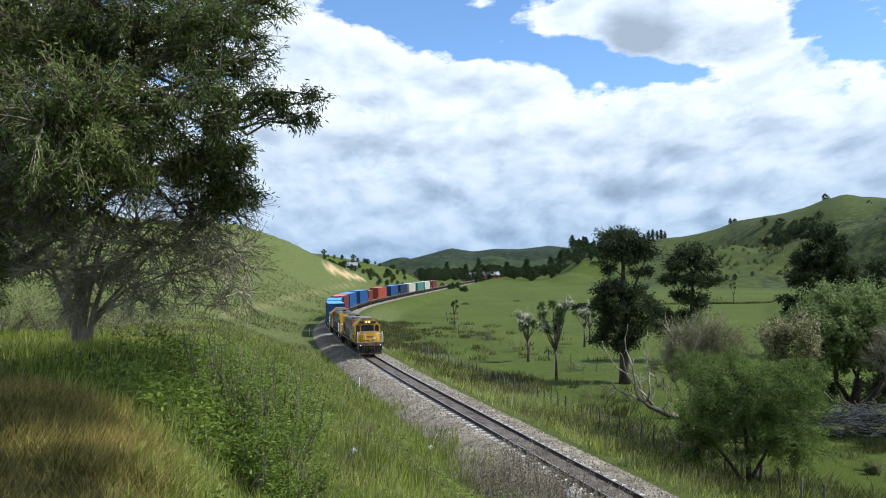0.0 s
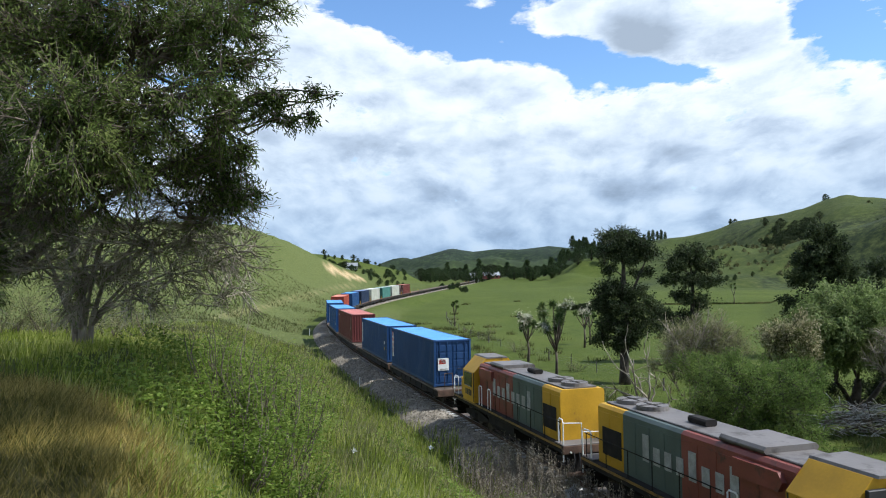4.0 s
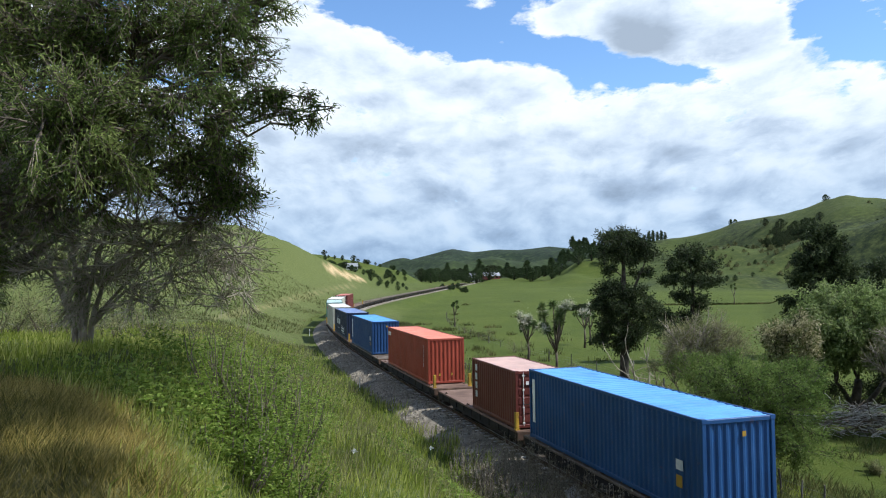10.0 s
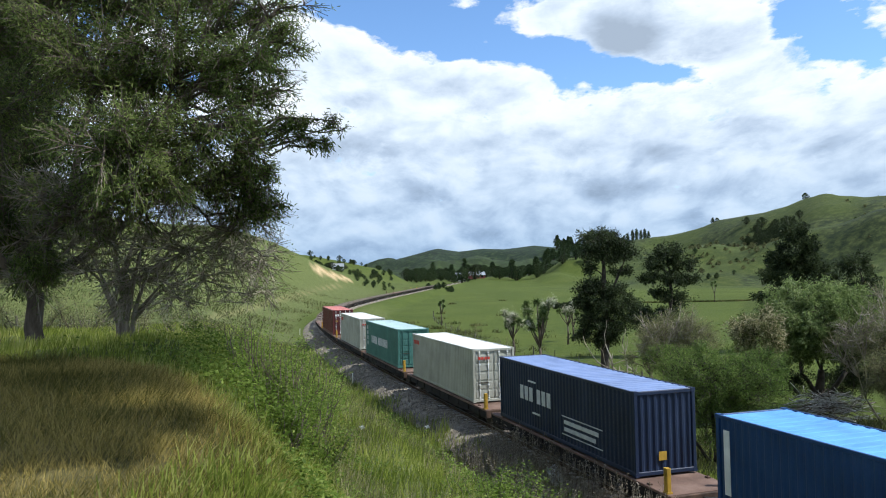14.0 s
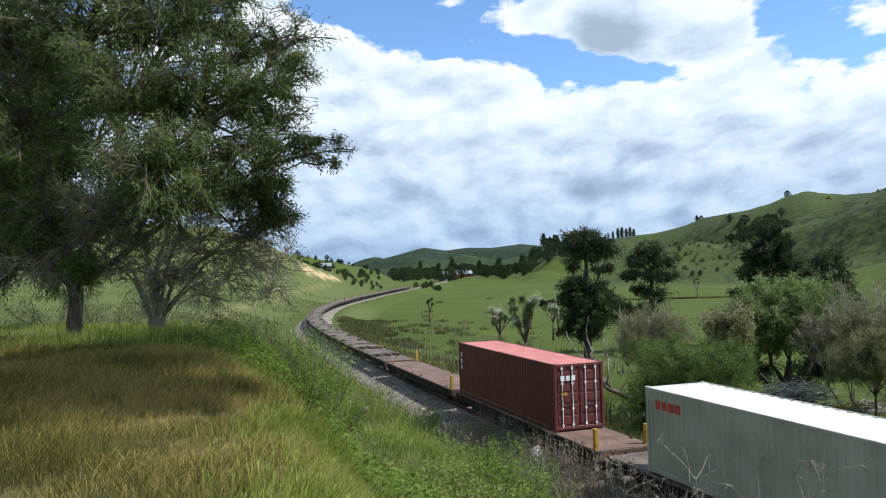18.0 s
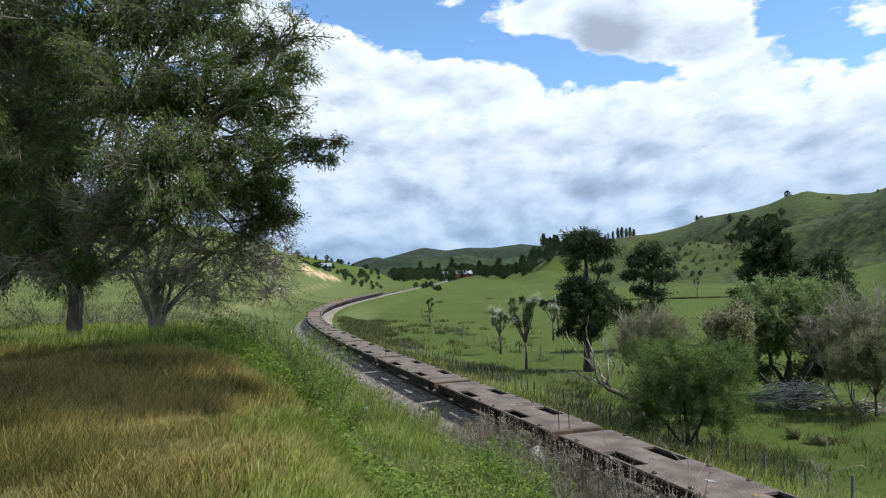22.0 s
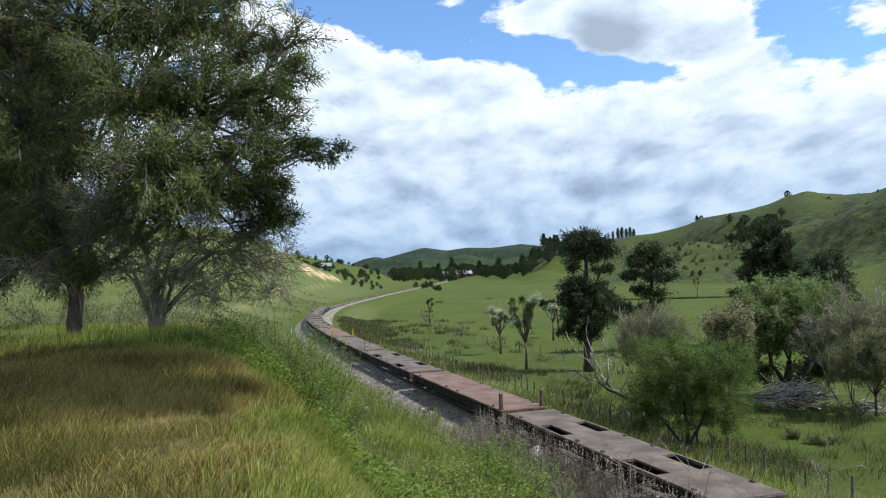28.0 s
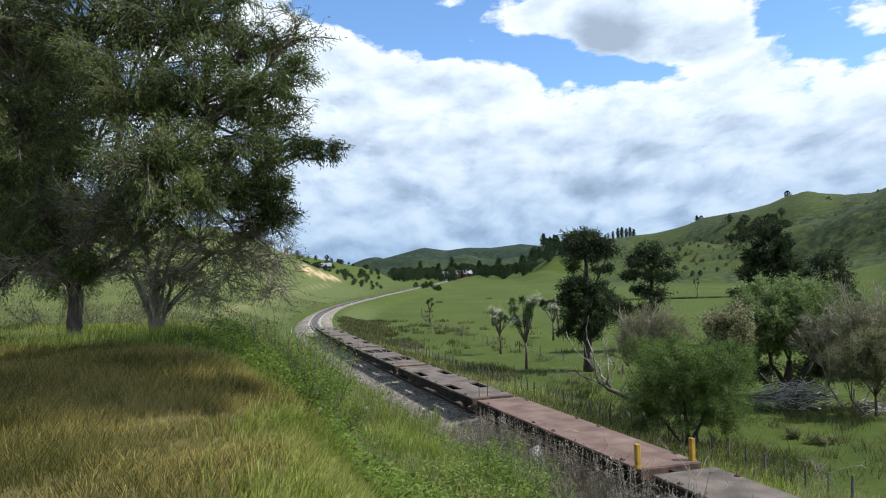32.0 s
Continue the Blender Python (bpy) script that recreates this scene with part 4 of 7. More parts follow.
R_PINK = paint("pale_pink_roof_sheet", (0.50, 0.33, 0.28), (0.42, 0.24, 0.20), 0.60)
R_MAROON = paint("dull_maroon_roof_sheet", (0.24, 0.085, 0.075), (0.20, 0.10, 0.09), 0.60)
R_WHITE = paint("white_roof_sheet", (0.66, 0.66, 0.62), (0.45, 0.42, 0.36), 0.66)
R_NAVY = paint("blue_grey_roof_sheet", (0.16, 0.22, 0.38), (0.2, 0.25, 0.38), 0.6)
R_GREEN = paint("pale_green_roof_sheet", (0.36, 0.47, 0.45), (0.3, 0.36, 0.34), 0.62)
RED_INK = material("red_ink", [(0.40, 0.03, 0.02), (0.5, 0.05, 0.03)], rough=0.6)
PALE_INK = material("pale_ink", [(0.42, 0.45, 0.47), (0.6, 0.62, 0.62)], rough=0.6)
S = -1   # the side that faces the bank
LONG = 12.19
LOADS = [
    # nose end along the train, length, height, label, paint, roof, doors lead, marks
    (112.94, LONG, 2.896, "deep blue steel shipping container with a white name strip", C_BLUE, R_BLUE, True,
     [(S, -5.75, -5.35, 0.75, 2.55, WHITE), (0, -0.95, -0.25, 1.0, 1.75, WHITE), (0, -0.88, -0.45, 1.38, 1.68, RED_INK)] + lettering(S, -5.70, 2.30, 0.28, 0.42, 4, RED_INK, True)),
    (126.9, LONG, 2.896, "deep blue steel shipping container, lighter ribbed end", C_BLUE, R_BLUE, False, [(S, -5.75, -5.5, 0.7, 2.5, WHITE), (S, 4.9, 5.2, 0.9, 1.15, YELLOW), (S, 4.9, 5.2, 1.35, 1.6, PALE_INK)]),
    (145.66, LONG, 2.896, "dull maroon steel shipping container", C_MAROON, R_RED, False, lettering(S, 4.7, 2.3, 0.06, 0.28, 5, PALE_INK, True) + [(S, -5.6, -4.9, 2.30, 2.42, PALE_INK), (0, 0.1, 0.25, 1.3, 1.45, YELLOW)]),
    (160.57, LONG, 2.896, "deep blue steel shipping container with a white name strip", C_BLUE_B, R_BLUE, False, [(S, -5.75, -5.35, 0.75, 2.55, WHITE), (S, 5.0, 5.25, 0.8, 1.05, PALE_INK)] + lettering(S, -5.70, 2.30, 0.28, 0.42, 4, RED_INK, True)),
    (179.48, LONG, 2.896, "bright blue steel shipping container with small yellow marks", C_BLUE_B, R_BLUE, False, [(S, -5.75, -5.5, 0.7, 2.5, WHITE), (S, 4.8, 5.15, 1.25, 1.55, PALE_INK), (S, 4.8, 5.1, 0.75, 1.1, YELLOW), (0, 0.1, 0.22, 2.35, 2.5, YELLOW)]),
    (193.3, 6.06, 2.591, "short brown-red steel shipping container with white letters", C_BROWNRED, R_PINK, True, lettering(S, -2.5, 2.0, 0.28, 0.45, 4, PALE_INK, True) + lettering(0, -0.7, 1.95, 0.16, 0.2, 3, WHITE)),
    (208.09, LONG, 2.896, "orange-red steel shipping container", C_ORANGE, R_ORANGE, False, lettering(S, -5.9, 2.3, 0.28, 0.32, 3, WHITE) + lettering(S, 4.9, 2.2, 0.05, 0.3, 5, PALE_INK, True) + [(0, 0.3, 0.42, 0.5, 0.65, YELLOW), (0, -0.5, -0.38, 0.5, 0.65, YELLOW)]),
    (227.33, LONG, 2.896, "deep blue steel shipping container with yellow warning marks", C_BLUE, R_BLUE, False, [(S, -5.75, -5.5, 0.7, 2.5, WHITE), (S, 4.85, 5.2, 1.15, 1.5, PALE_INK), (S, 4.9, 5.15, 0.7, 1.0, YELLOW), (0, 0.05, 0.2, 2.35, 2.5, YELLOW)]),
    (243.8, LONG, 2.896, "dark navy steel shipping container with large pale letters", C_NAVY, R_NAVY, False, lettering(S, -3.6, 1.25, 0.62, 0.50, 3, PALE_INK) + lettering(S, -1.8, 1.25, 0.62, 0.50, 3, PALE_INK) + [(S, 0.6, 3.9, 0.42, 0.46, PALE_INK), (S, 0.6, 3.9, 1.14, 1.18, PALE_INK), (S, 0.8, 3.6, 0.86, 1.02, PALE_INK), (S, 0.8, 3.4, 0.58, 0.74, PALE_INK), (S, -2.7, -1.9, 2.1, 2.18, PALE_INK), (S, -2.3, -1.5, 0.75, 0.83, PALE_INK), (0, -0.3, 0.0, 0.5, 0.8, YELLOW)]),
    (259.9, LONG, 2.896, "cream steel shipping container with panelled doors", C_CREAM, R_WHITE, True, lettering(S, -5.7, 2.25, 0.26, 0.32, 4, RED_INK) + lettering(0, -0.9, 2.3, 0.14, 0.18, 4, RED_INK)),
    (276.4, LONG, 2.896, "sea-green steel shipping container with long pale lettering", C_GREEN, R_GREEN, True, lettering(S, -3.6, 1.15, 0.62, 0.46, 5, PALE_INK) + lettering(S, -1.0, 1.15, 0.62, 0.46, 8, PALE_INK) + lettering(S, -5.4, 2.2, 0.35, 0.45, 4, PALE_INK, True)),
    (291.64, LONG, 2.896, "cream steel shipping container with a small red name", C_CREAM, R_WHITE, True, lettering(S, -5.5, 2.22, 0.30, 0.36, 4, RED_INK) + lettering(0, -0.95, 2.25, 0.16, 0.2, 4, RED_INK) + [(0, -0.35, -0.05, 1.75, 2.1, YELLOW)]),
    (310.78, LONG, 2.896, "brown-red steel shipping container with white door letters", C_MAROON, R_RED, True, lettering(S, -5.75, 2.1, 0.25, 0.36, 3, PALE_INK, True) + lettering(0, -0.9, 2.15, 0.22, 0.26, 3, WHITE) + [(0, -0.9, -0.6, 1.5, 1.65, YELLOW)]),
]
ENDS = [111.6, 126.1, 142.0, 159.54, 176.12, 192.69, 206.15, 223.63, 241.39, 257.55, 274.11, 290.57, 306.8, 323.9, 340.3, 356.9, 373.3, 389.8, 406.3, 422.9, 439.4, 456.0, 472.6, 489.2, 506.4, 522.7, 539.3, 555.7, 572.0, 587.6, 602.9]
STYLES = ["grey"] * 5 + ["brown", "brown", "grey", "brown", "brown", "brown", "grey", "brown", "brown"] + ["frame", "open", "open", "open", "open", "open", "open", "open", "brown", "open", "grey", "brown", "open", "frame", "open", "open"]
DRIVERS = []   # the leading locomotive's wheels
TRAIN = []     # every vehicle or load: object, place of its middle along the train, bogie base, offset within its carrier


def marshal():
    a = locomotive(True)
    TRAIN.append((a, NOSE + 5.75, 4.4, None, False))
    DRIVERS.extend(WHEELS)
    b = locomotive(False)
    TRAIN.append((b, NOSE + 21.5, 4.4, None, True))
    made = {}
    spans = []
    for i, style in enumerate(STYLES):
        length = ENDS[i + 1] - ENDS[i] - 0.85
        mid = (ENDS[i] + ENDS[i + 1]) / 2
        w = wagon(length, style)
        if style == "brown":
            bollards(w, length / 2 - 0.25, YELLOW if i < 14 or i == 25 else RUST)
            if STYLES[i + 1] == "frame":
                part("end_post", Build().box(-length / 2 + 0.1, -length / 2 + 0.32, -S * 1.14 - 0.1, -S * 1.14 + 0.1, DECK, DECK + 0.85, 0.02), YELLOW, w, "upright yellow steel end post")
        elif i % 2 == 0:
            rail_hoop(w, length / 2)
        if style == "frame":
            part("edge_stripe", Build().box(length / 2 - 0.09, length / 2 - 0.01, -1.2, 1.2, DECK + 0.003, DECK + 0.012), YELLOW, w, "worn yellow end stripe")
        TRAIN.append((w, mid, length / 2 - 2.1, None, False))
        spans.append((ENDS[i], ENDS[i + 1], mid, length / 2 - 2.1))
    for lead, length, height, label, mt, roof, doors, marks in LOADS:
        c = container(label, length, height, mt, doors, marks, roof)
        mid = lead + length / 2
        s = next(q for q in spans if q[0] <= mid < q[1])
        TRAIN.append((c, s[2], s[3], s[2] - mid, False))


marshal()


def rolling(mid, base, offset, turned, t):
    a = mid - SPEED * t
    p, q = on_track(a - base), on_track(a + base)
    d = p - q
    m = Matrix.Translation((p + q) / 2) @ d.to_track_quat("X", "Z").to_matrix().to_4x4()
    if turned:
        m = m @ pose(0, 0, 0, 0, 0, 180)
    if offset is not None:
        m = m @ pose(offset, 0, DECK + 0.055)
    return m


# ---- plants ----
def spot(b, e, d):
    """A place by its bearing (x over y), rise over eye height (z over y) and distance."""
    return Vector((b * d, d, 8.05 + e * d))


BARK = material("grey_bark", [(0.048, 0.037, 0.027), (0.118, 0.094, 0.070), (0.21, 0.176, 0.138)], rough=0.95, scale=3, fine=30, bump=0.6, stretch=(1, 1, 0.3))
PALEBARK = material("pale_bark", [(0.15, 0.122, 0.092), (0.285, 0.243, 0.192), (0.44, 0.39, 0.32)], rough=0.95, scale=3, fine=30, bump=0.5, stretch=(1, 1, 0.3))
DARKBARK = material("dark_bark", [(0.02, 0.016, 0.012), (0.05, 0.04, 0.03), (0.08, 0.065, 0.05)], rough=0.95, scale=3, fine=30, bump=0.5)
DRIFT = material("bleached_dead_wood", [(0.22, 0.20, 0.18), (0.40, 0.38, 0.35), (0.56, 0.54, 0.51)], rough=0.9, scale=4, fine=40, bump=0.4, island=0.5)


def foliage(name, a, b, c, thin=0.35):
    return material(name, [a, b, c], rough=0.6, scale=0.35, fine=3, bump=0, thin=thin, island=0.75, spec=0.14)


L_ACACIA = foliage("acacia_leaves", (0.055, 0.082, 0.020), (0.128, 0.176, 0.043), (0.24, 0.28, 0.09), 0.57)
L_MANUKA = foliage("feathery_leaves", (0.060, 0.098, 0.021), (0.122, 0.182, 0.040), (0.205, 0.262, 0.076), 0.55)
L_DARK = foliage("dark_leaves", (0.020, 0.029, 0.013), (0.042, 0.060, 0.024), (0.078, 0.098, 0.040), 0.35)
# the acacia leaves again, darker: the crown's own shade is in the colour
L_EDGE = foliage("shaded_edge_leaves", (0.022, 0.033, 0.012), (0.052, 0.072, 0.023), (0.105, 0.128, 0.046), 0.4)
L_WILLOW = foliage("willow_leaves", (0.090, 0.130, 0.036), (0.170, 0.225, 0.070), (0.26, 0.31, 0.13), 0.55)
L_BLOSSOM = foliage("blossom_leaves", (0.08, 0.10, 0.03), (0.19, 0.185, 0.08), (0.50, 0.45, 0.28))
L_SCRUB = foliage("scrub_leaves", (0.095, 0.106, 0.040), (0.19, 0.195, 0.085), (0.31, 0.30, 0.155), 0.5)
L_WEED = foliage("weed_leaves", (0.085, 0.132, 0.018), (0.160, 0.232, 0.036), (0.26, 0.32, 0.074), 0.55)
L_RUSH = foliage("rush_blades", (0.05, 0.062, 0.018), (0.10, 0.108, 0.034), (0.17, 0.160, 0.062), 0.3)
L_CABBAGE = foliage("cabbage_leaves", (0.045, 0.075, 0.020), (0.105, 0.150, 0.045), (0.19, 0.23, 0.085), 0.25)
L_CREAM = foliage("cream_flowers", (0.45, 0.42, 0.30), (0.62, 0.59, 0.46), (0.72, 0.70, 0.58), 0.3)


def unit(v):
    return v / np.maximum(np.linalg.norm(v, axis=-1, keepdims=True), 1e-9)


def leaf_quads(rng, p, d, length, width, flat=False):
    """Lance-shaped leaves at p along d; flat: held out level to the light."""
    n = len(p)
    if flat:
        d = unit(d * np.array([1, 1, 0.35]))
    side = unit(np.cross(d, np.array([0.15, 0, 1.0]) + 0.4 * rng.normal(size=(n, 3)) if flat else rng.normal(size=(n, 3))))
    ln = length * rng.uniform(0.6, 1.3, (n, 1))
    w = width * rng.uniform(0.7, 1.3, (n, 1)) / 2
    q = np.empty((n, 4, 3))
    q[:, 0] = p
    q[:, 1] = p + d * ln * 0.45 + side * w
    q[:, 2] = p + d * ln
    q[:, 3] = p + d * ln * 0.45 - side * w
    return q.reshape(-1, 3)


def twig_prisms(p, q, r):
    """Three-sided twigs from p to q."""
    d = unit(q - p)
    a = unit(np.cross(d, np.array([0.3, 0.5, 0.81])))
    b = np.cross(d, a)
    ring = [a, -0.5 * a + 0.87 * b, -0.5 * a - 0.87 * b]
    out = []
    for i in range(3):
        u, v = ring[i], ring[(i + 1) % 3]
        out.append(np.stack([p + u * r, p + v * r, q + v * r * 0.4, q + u * r * 0.4], 1))
    return np.concatenate(out).reshape(-1, 3)


def bend(a, b, rng, sag=0.12, n=6):
    """A wandering line from a to b."""
    a, b = np.array(a), np.array(b)
    ln = np.linalg.norm(b - a)
    t = np.linspace(0, 1, n)[:, None]
    mid = (a + b) / 2 + rng.normal(size=3) * ln * 0.08 + np.array([0, 0, ln * sag])
    p = (1 - t) ** 2 * a + 2 * t * (1 - t) * mid + t * t * b
    p[1:-1] += rng.normal(size=(n - 2, 3)) * ln * 0.025
    return p


def tree(name, label, category, foot, stems, lumps, leaf, wood, greens, seed, twigs=7, per=9, reach=0.8, droop=0.25, limb_r=0.06, group="", sink=0.15, open_wood=1.0, twig_r=0.005):
    """foot: bearing and distance. stems: lines of (dx, dy, height, radius) from the foot. lumps: the masses of the crown, by spot()."""
    rng = np.random.default_rng(seed)
    fx, fy = foot[0] * foot[1], foot[1]
    fz = ground_z(fx, fy) - sink
    root, per0 = np.array([fx, fy, fz]), per
    t = thing(name, label, category, group, Matrix.Translation(root))
    nodes = []
    for s in stems:
        pts = [np.array(q[:3]) for q in s]
        rad = [q[3] for q in s]
        b = Build()
        pts2, rad2 = [pts[0]], [rad[0] * 1.35]
        for i in range(1, len(pts)):
            for k in (0.33, 0.66, 1.0):
                pts2.append(pts[i - 1] * (1 - k) + pts[i] * k + (rng.normal(size=3) * 0.25 * rad[i] if k < 1 else 0))
                rad2.append(rad[i - 1] * (1 - k) + rad[i] * k)
        b.tube(pts2, rad2, 9)
        part("trunk", b, wood, t, smooth=True)
        nodes += [(p, r) for p, r in zip(pts2[len(pts2) // 2:], rad2[len(pts2) // 2:])]
    crowns = []
    for lb, le, ld, rx, ry, rz, n, *lush in lumps:
        c = np.array(spot(lb, le, ld)) - root
        size = np.array([rx, ry, rz])
        start, sr = min(nodes, key=lambda q: np.linalg.norm(q[0] - c) + 0.5 * max(0, q[0][2] - c[2]) * 2)
        line = bend(start, c, rng, 0.10)
        w = Build()
        r0 = min(sr * 0.8, limb_r * (0.6 + 0.4 * np.linalg.norm(c - start) / 4))
        w.tube(line, np.linspace(r0, r0 * 0.35, len(line)), 7)
        dirs = unit(rng.normal(size=(n, 3)))
        cl = c + dirs * size * rng.random((n, 1)) ** 0.42
        boughs = np.empty((n, 5, 3))
        for i, k in enumerate(cl):          # boughs out to the clumps
            a = line[rng.integers(2, len(line))]
            q = boughs[i] = bend(a, k, rng, 0.05, 5)
            w.tube(q, np.linspace(max(r0 * 0.42, 0.016), 0.008, 5) * open_wood, 5)
        out = unit(cl - c)
        m = n * twigs
        oo = np.repeat(out, twigs, 0)
        which = np.repeat(np.arange(n), twigs)
        g = (0.30 + 0.70 * rng.random(m) ** 0.7) * 3.999     # twigs leave the bough all along its outer part
        i0 = g.astype(int)
        run = boughs[which, i0 + 1] - boughs[which, i0]
        cc = boughs[which, i0] + run * (g - i0)[:, None]
        run = unit(run)
        rr = reach * (0.4 + 0.6 * rng.random((m, 1))) * (size.mean() / 1.6) ** 0.5
        td = unit(oo * 0.25 + run * 0.6 + rng.normal(size=(m, 3)) * 0.55 + np.array([0, 0, -droop * 0.4]))
        tip = cc + td * rr
        bough = [tagged(part("limb", w.mesh("limb", wood, True), wood, t), kind="stuff")]
        bough.append(tagged(part("twig_spray", quads("twig_spray", twig_prisms(cc, tip, twig_r * (1 + ld / 40)), wood), wood, t), kind="stuff"))
        per = max(2, round(per0 * (lush[0] if lush else 1)))
        k = m * per
        f = rng.random((k, 1)) ** 0.6
        p = np.repeat(cc, per, 0) * (1 - f) + np.repeat(tip, per, 0) * f + rng.normal(size=(k, 3)) * 0.045 * (1 + ld / 30)
        d = unit(np.repeat(td, per, 0) * 0.6 + rng.normal(size=(k, 3)) * 0.6 + np.array([0, 0, -droop]))
        bough.append(tagged(part("crown", quads("crown", leaf_quads(rng, p, d, *leaf), greens), greens, t, "mass of leaves"), kind="stuff"))
        crowns.append((bough, start, float(np.linalg.norm(c - start)), float(size.mean())))
    return t, crowns


# crown masses: bearing, rise, distance, half sizes in metres, number of clumps
ACACIA = [
    (-0.514, 0.309, 17, 2.66, 2.39, 1.45, 40),
    (-0.379, 0.314, 17, 2.05, 1.85, 1.33, 38),
    (-0.280, 0.313, 16.5, 1.06, 0.95, 1.06, 13),
    (-0.234, 0.319, 17, 0.66, 0.60, 0.85, 7, 0.42),
    (-0.465, 0.187, 15, 2.13, 1.92, 1.17, 42),
    (-0.330, 0.214, 16, 1.71, 1.53, 1.02, 26, 0.7),
    (-0.255, 0.220, 16.5, 0.82, 0.74, 0.70, 9, 0.42),
    (-0.188, 0.230, 16, 0.20, 0.18, 0.16, 3, 0.42),
    (-0.159, 0.226, 16, 0.18, 0.16, 0.11, 2, 0.42),
    (-0.141, 0.218, 16, 0.14, 0.12, 0.09, 1, 0.42),
    (-0.170, 0.201, 16, 0.18, 0.16, 0.14, 2, 0.42),
    (-0.202, 0.201, 16, 0.25, 0.23, 0.20, 3, 0.42),
    (-0.209, 0.234, 16, 0.16, 0.14, 0.16, 2, 0.42),
    (-0.536, 0.103, 16, 1.93, 1.74, 0.80, 12, 0.4),
    (-0.379, 0.136, 17, 1.81, 1.63, 0.72, 10, 0.5),
    (-0.287, 0.135, 17, 0.97, 0.87, 0.72, 9, 0.5),
    (-0.255, 0.085, 17.5, 0.56, 0.50, 0.62, 4, 0.4),
    (-0.671, 0.261, 18, 2.81, 2.53, 2.43, 46),
    (-0.721, 0.098, 21, 2.98, 2.69, 1.79, 30),
    (-0.415, 0.435, 18, 2.94, 2.65, 1.41, 42),
    (-0.287, 0.405, 18, 1.53, 1.38, 1.15, 16),
    (-0.586, 0.437, 18, 2.94, 2.65, 1.53, 40),
    (-0.234, 0.269, 16.5, 0.47, 0.42, 0.59, 6, 0.42),
    (-0.792, 0.312, 19, 2.43, 2.19, 2.16, 34),
    (-0.699, 0.425, 18, 2.56, 2.30, 1.53, 30),
    (-0.50, 0.56, 18, 2.8, 2.4, 1.1, 40),
    (-0.36, 0.53, 18, 2.2, 2.2, 1.0, 30),
    (-0.64, 0.58, 18, 2.8, 2.4, 1.2, 36),
    (-0.226, 0.405, 17.5, 0.9, 0.9, 0.9, 10, 0.42),
    (-0.443, 0.123, 16.5, 1.52, 1.37, 0.70, 9, 0.4),
    (-0.600, 0.040, 18, 1.53, 1.38, 0.90, 9),
    (-0.713, 0.169, 20, 2.42, 2.17, 1.71, 26),
    (-0.308, 0.064, 17, 0.72, 0.65, 0.60, 3, 0.4),
    (-0.268, 0.178, 16.8, 0.60, 0.55, 0.62, 8, 0.45),
    (-0.272, 0.128, 17, 0.62, 0.55, 0.62, 8, 0.45),
    (-0.258, 0.092, 17, 0.50, 0.45, 0.52, 7, 0.6),
    (-0.645, 0.11, 17.5, 1.5, 1.2, 0.9, 20, 0.8),
    (-0.235, 0.345, 17, 0.60, 0.55, 0.7, 8, 0.6),
]
GREYSHRUB_TREE = [
    (-0.472, 0.052, 18.5, 1.45, 1.30, 1.05, 16),
    (-0.394, 0.065, 18, 1.28, 1.15, 0.90, 16),
    (-0.323, 0.043, 18.2, 1.16, 1.05, 0.91, 14),
    (-0.273, 0.021, 18.4, 0.92, 0.82, 0.78, 9),
    (-0.514, 0.010, 18.8, 1.20, 1.08, 0.67, 9),
    (-0.344, -0.006, 18, 1.15, 1.04, 0.64, 10),
    (-0.259, -0.022, 18.5, 0.66, 0.59, 0.59, 6),
    (-0.429, -0.005, 17.6, 1.13, 1.01, 0.63, 9),
    (-0.284, -0.039, 18, 0.77, 0.69, 0.38, 4),
    (-0.493, 0.095, 18, 1.41, 1.27, 0.90, 16),
    (-0.408, 0.115, 18.5, 1.45, 1.30, 0.79, 16),
    (-0.323, 0.100, 18, 1.15, 1.04, 0.77, 12),
    (-0.458, -0.033, 18, 0.77, 0.69, 0.45, 5),
    (-0.536, 0.053, 18.5, 1.18, 1.06, 0.92, 12),
    (-0.259, 0.028, 17.5, 0.62, 0.56, 0.75, 9),
    (-0.379, 0.037, 17.5, 1.49, 1.34, 0.99, 22),
    (-0.465, 0.010, 18, 1.41, 1.27, 0.90, 18),
    (-0.315, 0.064, 18, 1.15, 1.04, 0.90, 16),
    (-0.514, 0.117, 18.5, 1.45, 1.30, 0.79, 14),
    (-0.379, -0.034, 17.8, 1.01, 0.91, 0.38, 8),
    (-0.35, 0.135, 17.6, 1.3, 1.0, 0.6, 14),
    (-0.45, 0.145, 17.4, 1.4, 1.1, 0.6, 14),
    (-0.57, 0.13, 17.6, 1.4, 1.1, 0.7, 14),
    (-0.27, 0.08, 17.4, 0.7, 0.6, 0.6, 10),
    (-0.60, 0.06, 18.0, 1.3, 1.0, 0.8, 14),
    (-0.60, 0.00, 18.4, 1.2, 1.0, 0.7, 12),
    (-0.68, 0.03, 18.6, 1.2, 1.0, 0.8, 12),
]
